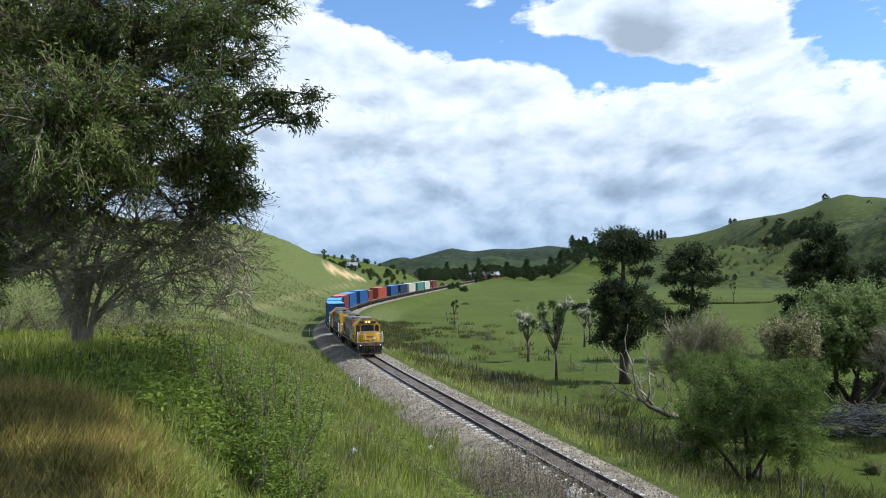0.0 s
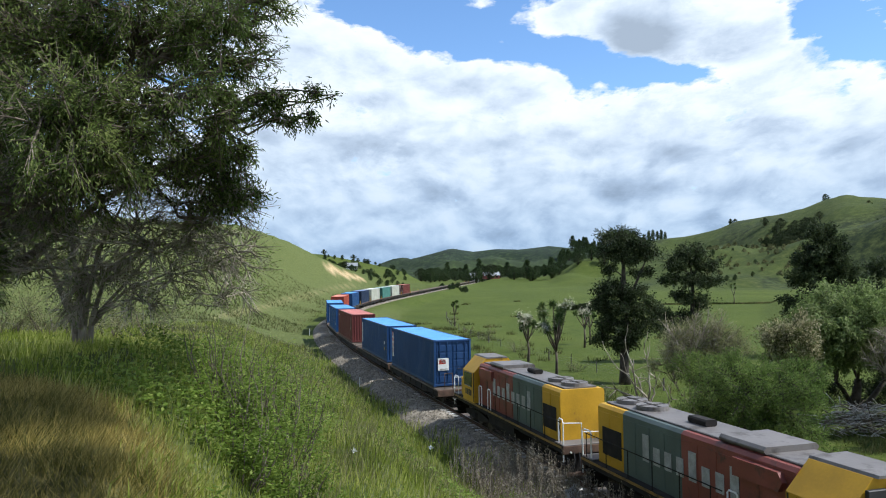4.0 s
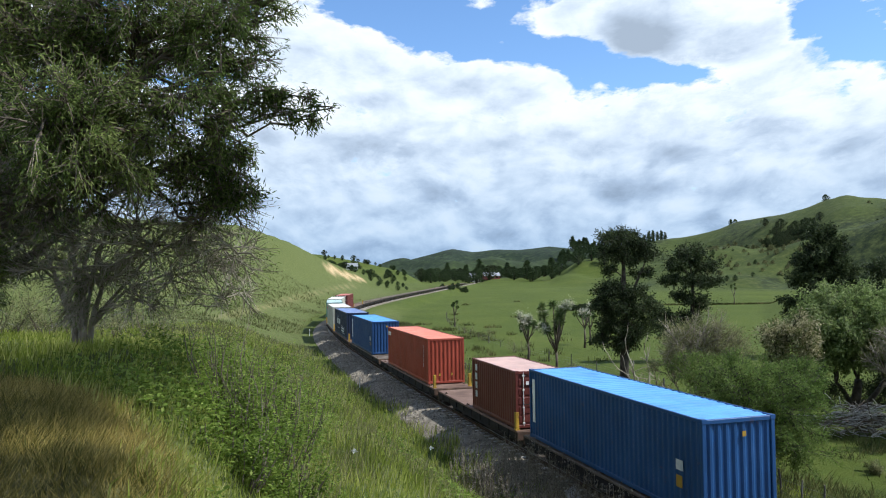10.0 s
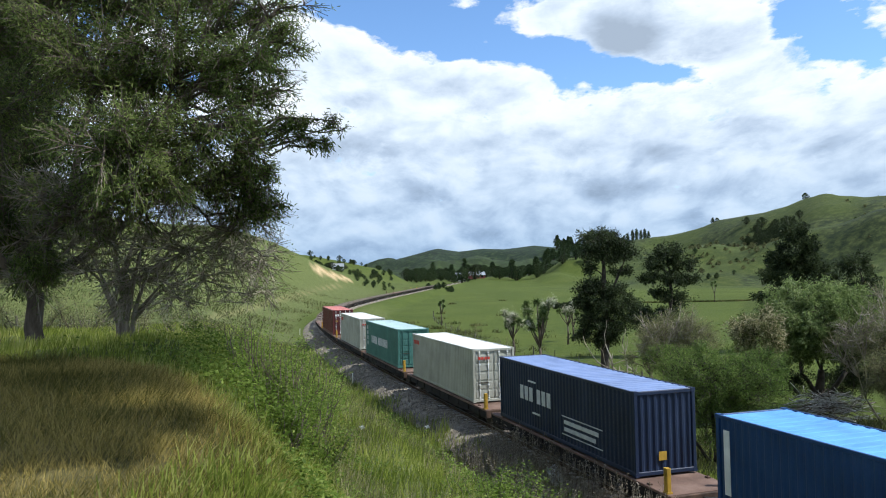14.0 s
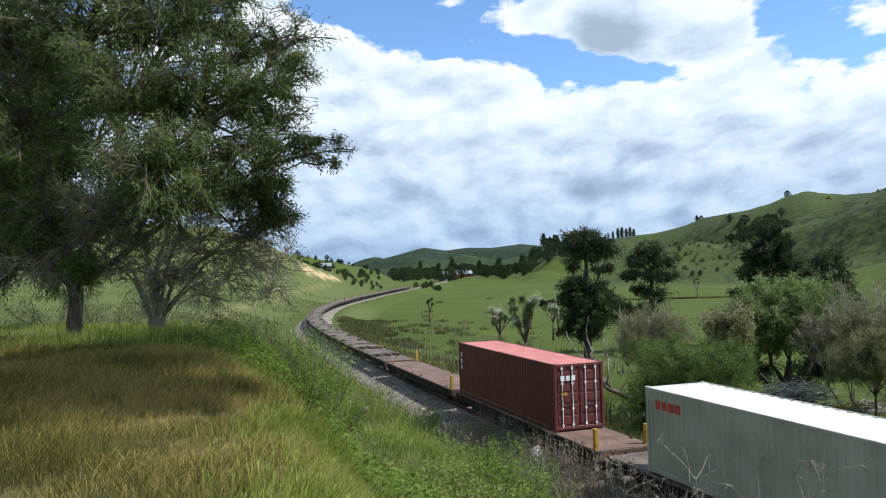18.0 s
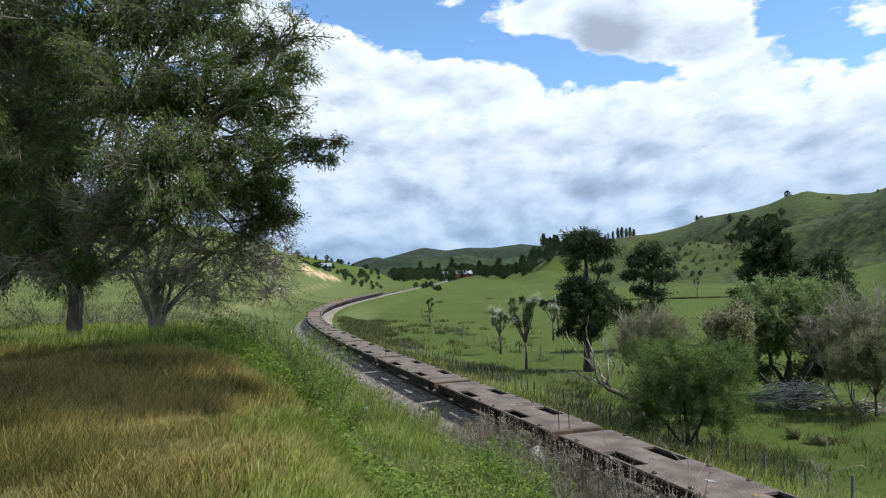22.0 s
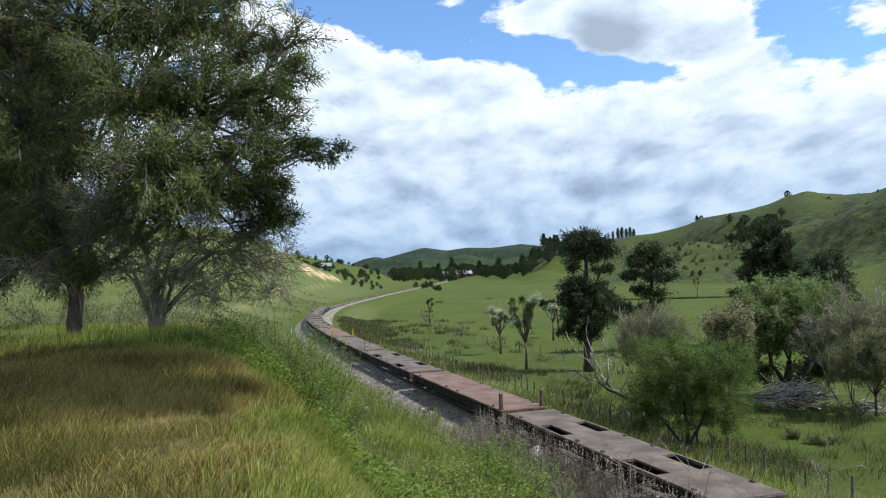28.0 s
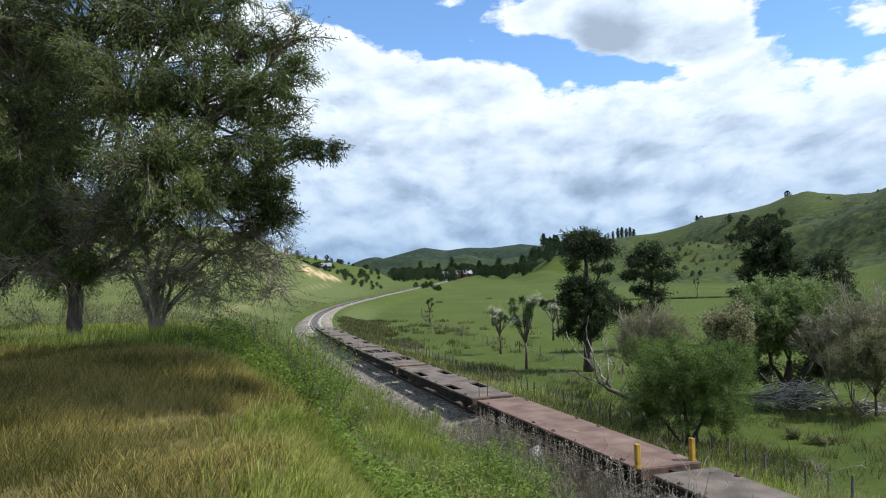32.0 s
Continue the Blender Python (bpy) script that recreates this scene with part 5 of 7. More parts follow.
EDGE_TREE = [
    (-0.742, 0.049, 24, 2.56, 2.30, 1.19, 20),
    (-0.642, 0.033, 24, 1.88, 1.69, 1.02, 14),
    (-0.792, 0.142, 24, 3.07, 2.76, 2.05, 26),
    (-0.586, 0.004, 23, 1.47, 1.32, 0.82, 8),
    (-0.856, 0.249, 25, 3.38, 3.04, 2.84, 34),
    (-0.870, 0.058, 25, 2.84, 2.56, 2.13, 22),
    (-0.735, 0.269, 25, 3.38, 3.04, 2.31, 28),
    (-0.770, -0.015, 23, 1.80, 1.62, 0.98, 8),
    (-0.699, 0.155, 24, 2.56, 2.30, 1.71, 18),
    (-0.571, 0.295, 26, 2.77, 2.49, 2.03, 50),
    (-0.614, 0.402, 26, 3.14, 2.83, 2.03, 34),
    (-0.543, 0.174, 26, 2.40, 2.16, 1.66, 40),
    (-0.642, 0.211, 26, 2.40, 2.16, 1.85, 40),
    (-0.514, 0.380, 26, 2.22, 2.00, 1.66, 20),
    (-0.60, 0.115, 25, 2.6, 2.2, 1.6, 30),
    (-0.52, 0.10, 25.5, 2.0, 1.8, 1.4, 20),
    (-0.67, 0.30, 23, 2.6, 2.4, 2.0, 30),
    (-0.72, 0.40, 23, 2.6, 2.4, 2.0, 26),
    (-0.60, 0.20, 22, 2.4, 2.2, 1.6, 26),
    (-0.66, 0.08, 22, 2.2, 2.0, 1.4, 20),
    (-0.45, 0.28, 25, 2.4, 2.2, 2.0, 16),
    (-0.42, 0.18, 25, 2.0, 2.0, 1.5, 18),
    (-0.80, 0.02, 24, 2.4, 2.2, 1.4, 18),
]
MANUKA = [
    (0.388, -0.162, 36, 2.81, 2.53, 1.9, 56),
    (0.338, -0.186, 36, 2.05, 1.84, 1.79, 30),
    (0.438, -0.180, 36, 2.30, 2.07, 2.05, 40),
    (0.395, -0.222, 35.5, 2.8, 2.5, 1.2, 24),
    (0.466, -0.145, 36.5, 1.43, 1.28, 1.43, 16),
    (0.452, -0.230, 36, 1.79, 1.61, 1.28, 20),
    (0.324, -0.228, 36, 1.53, 1.38, 1.02, 12),
    (0.374, -0.135, 36, 1.79, 1.61, 1.0, 14),
]
TOTARA = [
    (0.2245, 0.0416, 67, 1.75, 1.57, 0.63, 27),
    (0.2507, 0.0353, 67, 1.60, 1.44, 0.58, 23),
    (0.2671, 0.0216, 67, 1.20, 1.08, 0.43, 12),
    (0.2081, 0.0239, 67, 1.00, 0.90, 0.36, 9),
    (0.2372, 0.0183, 67, 1.50, 1.35, 0.54, 20),
    (0.2193, -0.0001, 67, 0.80, 0.72, 0.29, 6),
    (0.2596, -0.0036, 67, 0.90, 0.81, 0.32, 7),
    (0.2208, -0.0255, 67, 1.60, 1.44, 0.58, 23),
    (0.2507, -0.0304, 67, 1.50, 1.35, 0.54, 20),
    (0.2059, -0.0469, 67, 1.30, 1.17, 0.47, 15),
    (0.2357, -0.0510, 67, 2.00, 1.80, 0.72, 36),
    (0.2708, -0.0493, 67, 1.20, 1.08, 0.43, 12),
    (0.2156, -0.0731, 67, 1.60, 1.44, 0.58, 23),
    (0.2484, -0.0811, 67, 1.60, 1.44, 0.58, 23),
    (0.2044, -0.0909, 67, 1.00, 0.90, 0.36, 9),
    (0.2342, -0.0988, 67, 1.50, 1.35, 0.54, 20),
    (0.2730, -0.0717, 67, 0.90, 0.81, 0.32, 7),
]
TOTARA_B = [
    (0.3215, 0.0209, 82, 1.80, 1.62, 0.72, 20),
    (0.3051, 0.0062, 82, 1.60, 1.44, 0.64, 18),
    (0.3409, 0.0057, 82, 1.60, 1.44, 0.64, 18),
    (0.2954, -0.0123, 82, 1.20, 1.08, 0.48, 10),
    (0.3267, -0.0150, 82, 1.80, 1.62, 0.72, 18),
    (0.3521, -0.0169, 82, 1.20, 1.08, 0.48, 10),
    (0.3103, -0.0357, 82, 1.40, 1.26, 0.56, 12),
    (0.3342, -0.0435, 82, 1.50, 1.35, 0.60, 12),
    (0.3215, -0.0612, 82, 1.20, 1.08, 0.60, 10),
    (0.2894, -0.0697, 82, 1.80, 1.62, 1.26, 30),
    (0.2730, -0.0605, 82, 1.20, 1.08, 0.84, 14),
]
DARK_TREE = [
    (0.4968, 0.0497, 84, 1.40, 1.26, 0.98, 8),
    (0.4968, 0.0274, 84, 2.20, 1.98, 1.32, 18),
    (0.4804, 0.0082, 84, 2.10, 1.89, 1.26, 16),
    (0.5162, 0.0047, 84, 2.50, 2.25, 1.50, 20),
    (0.4655, -0.0140, 84, 1.80, 1.62, 1.08, 12),
    (0.4968, -0.0189, 84, 3.00, 2.70, 1.80, 26),
    (0.5312, -0.0149, 84, 1.90, 1.71, 1.14, 14),
    (0.4595, -0.0407, 84, 1.60, 1.44, 0.96, 10),
    (0.4894, -0.0412, 84, 2.20, 1.98, 1.32, 14),
    (0.5192, -0.0379, 84, 2.20, 1.98, 1.32, 14),
    (0.4580, -0.0631, 84, 1.30, 1.17, 0.91, 8),
]
DARK_TREE_B = [
    (0.580, -0.002, 92, 2.62, 2.36, 1.79, 16),
    (0.589, -0.029, 92, 2.79, 2.51, 2.12, 14),
    (0.611, -0.060, 90, 2.09, 1.88, 2.39, 10),
    (0.620, -0.096, 86, 1.84, 1.66, 2.29, 8),
]
WILLOW = [
    (0.522, -0.046, 50, 3.12, 2.81, 1.33, 80),
    (0.491, -0.072, 49, 2.18, 1.97, 1.74, 56),
    (0.562, -0.073, 50, 2.32, 2.09, 1.86, 60),
    (0.531, -0.090, 48, 3.00, 2.70, 1.79, 70),
    (0.589, -0.095, 51, 1.36, 1.23, 1.63, 26),
    (0.504, -0.112, 48, 1.71, 1.54, 1.28, 20),
    (0.572, -0.056, 49.5, 2.3, 2.1, 1.2, 50),
    (0.602, -0.076, 50, 1.5, 1.4, 1.3, 28),
    (0.540, -0.068, 47.5, 2.6, 1.8, 1.2, 50),
]
BLOSSOM = [
    (0.442, -0.080, 46, 1.64, 1.48, 0.98, 22),
    (0.459, -0.102, 46, 1.48, 1.33, 1.14, 18),
    (0.428, -0.102, 46, 0.82, 0.74, 0.81, 6),
]
GREY_SCRUB = [
    (0.339, -0.087, 44, 1.73, 1.55, 1.01, 22),
    (0.303, -0.100, 44, 1.33, 1.20, 1.01, 14),
    (0.366, -0.110, 43, 1.30, 1.17, 0.91, 12),
    (0.286, -0.122, 46, 1.07, 0.96, 0.90, 8),
]
LOW_SHRUB = [
    (0.330, -0.127, 41, 1.68, 1.51, 0.94, 26),
    (0.401, -0.128, 41, 1.83, 1.64, 1.09, 26),
    (0.464, -0.156, 42, 1.50, 1.35, 1.12, 18),
    (0.366, -0.145, 40, 1.43, 1.28, 0.78, 14),
]
CREAM_SCRUB = [
    (0.642, -0.114, 44, 1.41, 1.27, 1.33, 18),
    (0.682, -0.123, 42, 1.27, 1.15, 1.26, 18),
    (0.624, -0.158, 43, 1.53, 1.38, 1.29, 14),
    (0.678, -0.176, 42, 1.72, 1.55, 1.49, 18),
    (0.722, -0.132, 42, 1.50, 1.35, 1.86, 18),
    (0.60, -0.105, 46, 1.5, 1.3, 1.5, 20),
    (0.655, -0.085, 46, 1.5, 1.3, 1.5, 18),
    (0.71, -0.085, 45, 1.6, 1.3, 1.5, 18),
    (0.64, -0.150, 42, 1.7, 1.3, 1.3, 24),
    (0.70, -0.155, 41, 1.7, 1.3, 1.5, 24),
]
BARE_SCRUB = [
    (0.585, -0.085, 45, 1.5, 1.2, 1.7, 16),
    (0.63, -0.075, 45, 1.6, 1.2, 1.9, 18),
    (0.68, -0.075, 44, 1.6, 1.2, 2.0, 18),
    (0.56, -0.125, 45.5, 1.2, 1.0, 1.3, 12),
]
# crown of an added tree out of view, placed to shade the mound
SHADE = [(0.12, 0.74, 10.9, 1.8, 1.0, 0.5, 64), (0.26, 0.84, 9.2, 1.4, 0.9, 0.5, 46), (0.0, 0.78, 10.0, 1.6, 0.9, 0.5, 50), (0.18, 0.62, 15.0, 1.3, 1.2, 0.5, 40), (0.24, 0.66, 13.2, 1.1, 1.0, 0.5, 34), (-0.10, 0.95, 6.8, 1.4, 1.6, 0.8, 11), (-0.6, 1.6, 3.6, 1.8, 1.8, 0.9, 10), (-0.18, 0.80, 9.5, 1.8, 1.3, 0.5, 20), (0.42, 0.87, 7.2, 0.8, 1.6, 0.5, 10), (0.17, 0.80, 8.6, 1.0, 1.4, 0.5, 16), (0.28, 0.70, 11.6, 0.7, 0.9, 0.4, 10), (0.55, 1.40, 5.2, 1.6, 0.6, 0.4, 26), (0.24, 1.05, 7.0, 1.3, 0.5, 0.4, 26), (0.50, 1.15, 6.4, 0.9, 0.4, 0.4, 12)]

SWAY = []
_, cr = tree("acacia_tree", "tall feathery evergreen tree with drooping narrow leaves, swaying", "tree", (-0.589, 18.7),
             [[(0, 0, 0, 0.25), (0.05, 0, 1.2, 0.22), (0.1, -0.1, 2.2, 0.21), (-0.6, -0.3, 4.0, 0.16), (-0.9, -0.6, 6.5, 0.11)], [(0.1, -0.1, 2.1, 0.17), (0.8, -0.5, 3.4, 0.14), (2.4, -1.2, 5.2, 0.10), (4.2, -1.7, 6.2, 0.07)],
              [(0.05, -0.1, 1.9, 0.13), (1.2, 0.1, 2.6, 0.11), (3.0, 0.2, 4.0, 0.08), (5.4, 0, 5.2, 0.045)], [(0, -0.1, 2.0, 0.15), (-1.5, -0.6, 3.4, 0.12), (-3, -1.2, 5.0, 0.09)], [(0.1, -0.1, 2.2, 0.14), (0.9, 0.3, 4.5, 0.11), (1.6, 0.1, 7.5, 0.07)]],
             ACACIA, (0.145, 0.029), BARK, L_ACACIA, 11, twigs=18, per=16, reach=0.9, droop=0.45, limb_r=0.085, twig_r=0.009, open_wood=1.5)
SWAY += cr
_, cr = tree("bare_willow", "many-stemmed grey tree with bare twisting branches and few leaves", "tree", (-0.458, 18.5),
             [[(0, 0, 0, 0.094), (-0.06, 0, 0.9, 0.072), (0.0, 0.1, 2.1, 0.050), (0.5, 0, 3.6, 0.029)], [(0.14, 0.05, 0, 0.079), (0.24, 0, 0.8, 0.065), (0.62, -0.1, 1.9, 0.043), (1.7, -0.2, 2.9, 0.025)], [(-0.10, 0, 0, 0.072), (-0.28, 0, 1.1, 0.054), (-0.8, -0.2, 2.5, 0.032)],
              [(0.05, 0, 0.2, 0.065), (0.15, -0.2, 1.4, 0.047), (0.8, -0.3, 3.1, 0.029)], [(0.22, 0, 0.7, 0.050), (0.95, 0.2, 1.5, 0.036), (2.5, 0.2, 2.1, 0.022)],
              [(-0.12, 0, 0.5, 0.054), (-0.7, 0.1, 1.8, 0.036), (-1.9, 0, 2.9, 0.023)], [(0.1, -0.1, 0.7, 0.054), (0.5, -0.3, 2.4, 0.036), (1.3, -0.4, 3.8, 0.022)], [(0.0, 0.1, 0.5, 0.054), (-0.3, 0.2, 2.5, 0.036), (-0.6, 0.2, 4.1, 0.020)], [(0.3, 0.1, 0.9, 0.043), (1.5, 0.0, 2.2, 0.032), (3.0, -0.1, 3.0, 0.020)]],
             GREYSHRUB_TREE, (0.11, 0.020), PALEBARK, L_ACACIA, 12, twigs=15, per=3, reach=1.0, droop=0.1, limb_r=0.06, open_wood=1.4, twig_r=0.007)
SWAY += cr
tree("acacia_tree", "unseen feathery evergreen tree added to shade the mound", "tree", (3.2, -2.0), [[(0, 0, 0, 0.3), (0, 0, 3.0, 0.24), (0.8, 0.8, 6.0, 0.16), (2.5, 2.5, 7.5, 0.09)], [(0.6, 0.6, 5.4, 0.12), (0.4, 2.6, 7.6, 0.07)]],
     SHADE, (0.20, 0.055), BARK, L_ACACIA, 14, twigs=15, per=15, reach=0.8, droop=0.4, limb_r=0.07)
tree("edge_tree", "dark-trunked evergreen tree in long grass", "tree", (-0.695, 24.0), [[(0, 0, 0, 0.24), (0.1, 0, 2.0, 0.2), (0.3, 0, 4.0, 0.15)], [(0.1, 0, 1.8, 0.13), (1.6, -0.2, 3.0, 0.09)]],
     EDGE_TREE, (0.20, 0.042), BARK, L_EDGE, 13, twigs=14, per=18, reach=0.8, droop=0.4, limb_r=0.08)
tree("feathery_bush", "round feathery green tree beside the railway fence", "tree", (0.385, 36.0), [[(0, 0, 0, 0.16), (0.1, 0, 1.0, 0.12), (0.0, 0.2, 3.4, 0.06)], [(0.1, 0, 0.2, 0.10), (0.9, 0, 1.6, 0.07), (1.6, 0.1, 3.2, 0.04)], [(-0.1, 0, 0.2, 0.10), (-1.0, 0, 1.5, 0.07), (-1.9, 0, 2.6, 0.04)]],
     MANUKA, (0.17, 0.034), DARKBARK, L_MANUKA, 21, twigs=15, per=17, reach=0.62, droop=-0.1, limb_r=0.06)
tree("totara_tree", "tall dark layered conifer with a bare lower trunk", "tree", (0.234, 67.0), [[(0, 0, 0, 0.42), (0.1, 0, 4, 0.36), (0, 0.1, 8, 0.25), (0.1, 0, 12.3, 0.08)], [(0.2, 0, 6.5, 0.16), (1.6, 0, 10, 0.1)]],
     TOTARA, (0.26, 0.085), DARKBARK, L_DARK, 22, twigs=9, per=14, reach=1.0, droop=0.05, limb_r=0.09)
tree("totara_tree", "dark conifer with an open airy crown", "tree", (0.322, 82.0), [[(0, 0, 0, 0.36), (0.1, 0, 4, 0.3), (0.3, 0.1, 9.0, 0.14)]], TOTARA_B, (0.30, 0.11), DARKBARK, L_DARK, 23, twigs=9, per=12, reach=1.05, droop=0.05, limb_r=0.09)
tree("dark_evergreen", "large dark evergreen tree behind the willow", "tree", (0.497, 84.0), [[(0, 0, 0, 0.4), (0.1, 0, 4, 0.34), (0, 0.1, 9, 0.2)]], DARK_TREE, (0.34, 0.13), DARKBARK, L_DARK, 24, twigs=11, per=22, reach=1.0, droop=0.05, limb_r=0.1)
tree("dark_evergreen", "ragged dark evergreen at the foot of the hill", "tree", (0.585, 92.0), [[(0, 0, 0, 0.36), (0.1, 0, 4, 0.3), (0.3, 0.1, 8, 0.14)]], DARK_TREE_B, (0.34, 0.13), DARKBARK, L_DARK, 25, twigs=11, per=20, reach=1.0, droop=0.05, limb_r=0.1)
tree("willow_tree", "domed bright green willow over a dark hollow", "tree", (0.540, 50.0), [[(0, 0, 0, 0.4), (-0.5, 0, 1.4, 0.33), (-0.3, 0, 3.0, 0.2)], [(-0.3, 0, 0.8, 0.2), (1.4, 0, 2.8, 0.14)], [(-0.4, 0, 1.0, 0.2), (-1.7, 0, 2.8, 0.12)]],
     WILLOW, (0.28, 0.075), DARKBARK, L_WILLOW, 26, twigs=12, per=16, reach=0.68, droop=0.5, limb_r=0.09)
tree("blossoming_bush", "bush with brownish cream flower heads", "bush", (0.446, 46.0), [[(0, 0, 0, 0.14), (0, 0, 2.4, 0.08)]], BLOSSOM, (0.20, 0.06), DARKBARK, L_BLOSSOM, 27, twigs=12, per=20, reach=0.7, droop=0.0, limb_r=0.06)
tree("twiggy_scrub", "grey-green twiggy shrub with bare tips", "bush", (0.330, 44.0), [[(0, 0, 0, 0.12), (0, 0, 1.6, 0.07)], [(0.2, 0, 0, 0.1), (1.4, 0, 1.6, 0.05)]], GREY_SCRUB, (0.15, 0.03), BARK, L_SCRUB, 28, twigs=16, per=18, reach=1.1, droop=-0.3, limb_r=0.05, open_wood=1.4)
tree("green_shrub", "spreading green shrub thicket", "bush", (0.374, 41.0), [[(0, 0, 0, 0.12), (0, 0, 1.0, 0.07)], [(0.5, 0, 0, 0.1), (2.2, 0, 1.2, 0.05)]], LOW_SHRUB, (0.17, 0.035), DARKBARK, L_MANUKA, 29, twigs=12, per=20, reach=0.55, droop=0.0, limb_r=0.05)
# shrubs in very dark leaves, which stand in for the shade under the willow
tree("dark_undergrowth", "shrubs beneath the willow, darkened for its shaded hollow", "bush", (0.545, 48.5), [[(0, 0, 0, 0.1), (0, 0, 0.9, 0.06)], [(0.4, 0, 0, 0.1), (1.8, 0, 0.9, 0.05)], [(-0.4, 0, 0, 0.1), (-1.9, 0, 0.9, 0.05)]], [(0.49, -0.160, 50.5, 1.8, 1.4, 1.1, 22), (0.545, -0.165, 51.5, 2.2, 1.4, 1.1, 28), (0.60, -0.155, 51, 2.0, 1.4, 1.3, 24), (0.64, -0.12, 50, 1.6, 1.4, 1.5, 18), (0.575, -0.13, 52, 1.8, 1.4, 1.2, 20)],
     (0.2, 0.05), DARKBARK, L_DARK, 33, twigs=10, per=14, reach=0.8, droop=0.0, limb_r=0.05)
tree("cream_scrub", "grey thicket with pale cream seed heads", "bush", (0.669, 43.0), [[(0, 0, 0, 0.12), (0, 0, 1.4, 0.07)], [(-0.5, 0, 0, 0.1), (-1.6, 0, 1.2, 0.05)]], CREAM_SCRUB, (0.15, 0.03), BARK, L_SCRUB, 30, twigs=14, per=20, reach=1.0, droop=-0.2, limb_r=0.05, open_wood=1.4)

tree("bare_scrub", "tangle of bare grey branches with few leaves", "bush", (0.630, 45.0), [[(0, 0, 0, 0.10), (0.2, 0, 1.6, 0.06)], [(-0.4, 0, 0, 0.09), (-1.5, 0, 1.8, 0.05)], [(0.5, 0, 0, 0.09), (1.6, 0, 2.0, 0.05)]], BARE_SCRUB, (0.14, 0.036), PALEBARK, L_SCRUB, 34, twigs=10, per=9, reach=1.1, droop=-0.5, limb_r=0.06, open_wood=2.0, twig_r=0.009)
tree("bare_scrub", "tangle of bare grey branches with few leaves", "bush", (0.315, 43.5), [[(0, 0, 0, 0.10), (0.2, 0, 1.6, 0.06)], [(-0.4, 0, 0, 0.09), (-1.3, 0, 1.5, 0.05)]], [(0.30, -0.095, 43.5, 1.2, 1.0, 1.3, 12), (0.335, -0.080, 43.5, 1.4, 1.0, 1.3, 14), (0.355, -0.09, 43, 1.2, 1.0, 1.2, 10)], (0.14, 0.036), PALEBARK, L_SCRUB, 35, twigs=10, per=10, reach=1.1, droop=-0.6, limb_r=0.05, open_wood=1.8, twig_r=0.008)


def cabbage_tree(b, d, tall, heads, seed, flower=True):
    rng = np.random.default_rng(seed)
    x, y = b * d, d
    t = thing("cabbage_tree", "slender cabbage tree with spiky leaf heads" + (" and cream blossom" if flower else ""), "tree", "cabbage trees in the field", Matrix.Translation((x, y, ground_z(x, y) - 0.1)))
    fork = tall * 0.45
    tr = Build().tube([(0, 0, 0), (0.05, 0, fork * 0.5), (0, 0.05, fork)], [0.17, 0.12, 0.10], 8)
    part("trunk", tr, BARK, t, smooth=True)
    for i in range(heads):
        a = 2 * math.pi * i / heads + rng.random()
        r = tall * rng.uniform(0.05, 0.20)
        h = tall * rng.uniform(0.62, 0.95)
        tip = np.array([math.cos(a) * r, math.sin(a) * r, h])
        z0 = fork * rng.uniform(0.75, 1.0)
        part("branch", Build().tube([(0, 0, z0), (tip[0] * 0.6, tip[1] * 0.6, (z0 + h) / 2), tip], [0.07, 0.055, 0.045], 6), BARK, t, smooth=True)
        n = 170
        dd = unit(rng.normal(size=(n, 3)) + np.array([0, 0, 0.25]))
        q = leaf_quads(rng, np.repeat(tip[None], n, 0), dd, tall * 0.078, 0.075)
        tagged(part("leaf_head", quads("leaf_head", q, L_CABBAGE), L_CABBAGE, t, "spiky tuft of sword leaves"), kind="stuff")
        if flower and rng.random() < 0.6:
            n = 160
            c = tip + np.array([rng.normal() * 0.2, -0.25, 0.25])
            q = leaf_quads(rng, c + rng.normal(size=(n, 3)) * 0.24, unit(rng.normal(size=(n, 3))), 0.14, 0.06)
            tagged(part("flower_head", quads("flower_head", q, L_CREAM), L_CREAM, t, "creamy flower panicle"), kind="stuff")


cabbage_tree(0.109, 85.0, 5.9, 10, 1)
cabbage_tree(0.145, 70.0, 7.3, 13, 2)
cabbage_tree(0.0135, 140.0, 5.2, 5, 3, False)
cabbage_tree(0.381, 210.0, 6.0, 4, 4, False)
cabbage_tree(0.183, 100.0, 6.5, 6, 5)
cabbage_tree(0.190, 104.0, 5.6, 5, 6)


def dead_limb():
    rng = np.random.default_rng(8)
    x, y = 0.292 * 52, 52.0
    z = ground_z(x, y)
    t = thing("dead_branch", "bleached fallen branch with forking bare limbs", "branch", "", Matrix.Translation((x, y, z)))
    part("stem", Build().tube(bend((0.3, 0, 0.1), (-2.2, 0, 1.3), rng, 0.05, 7), np.linspace(0.22, 0.11, 7), 8), BARK, t, smooth=True)
    for a, b in (((-1.2, 0, 0.85), (-3.9, 0.3, 3.9)), ((-2.2, 0, 1.3), (-3.0, -0.2, 4.7)), ((-1.6, 0, 1.05), (-1.7, 0.2, 4.6)), ((-2.0, 0, 1.2), (-4.6, 0, 2.3)), ((-0.6, 0, 0.5), (0.0, -0.3, 1.3)), ((-1.7, 0.0, 1.1), (-2.7, 0.2, 3.4)), ((-1.4, 0.0, 0.95), (-0.9, 0.3, 2.6))):
        line = bend(a, b, rng, 0.05, 6)
        bo = Build().tube(line, np.linspace(0.085, 0.022, 6), 6)
        for _ in range(5):
            k = line[rng.integers(2, 6)]
            bo.tube(bend(k, k + rng.normal(size=3) * 0.55 + np.array([-0.1, 0, 0.35]), rng, 0.05, 4), np.linspace(0.038, 0.012, 4), 5)
        part("limb", bo, PALEBARK, t, smooth=True)


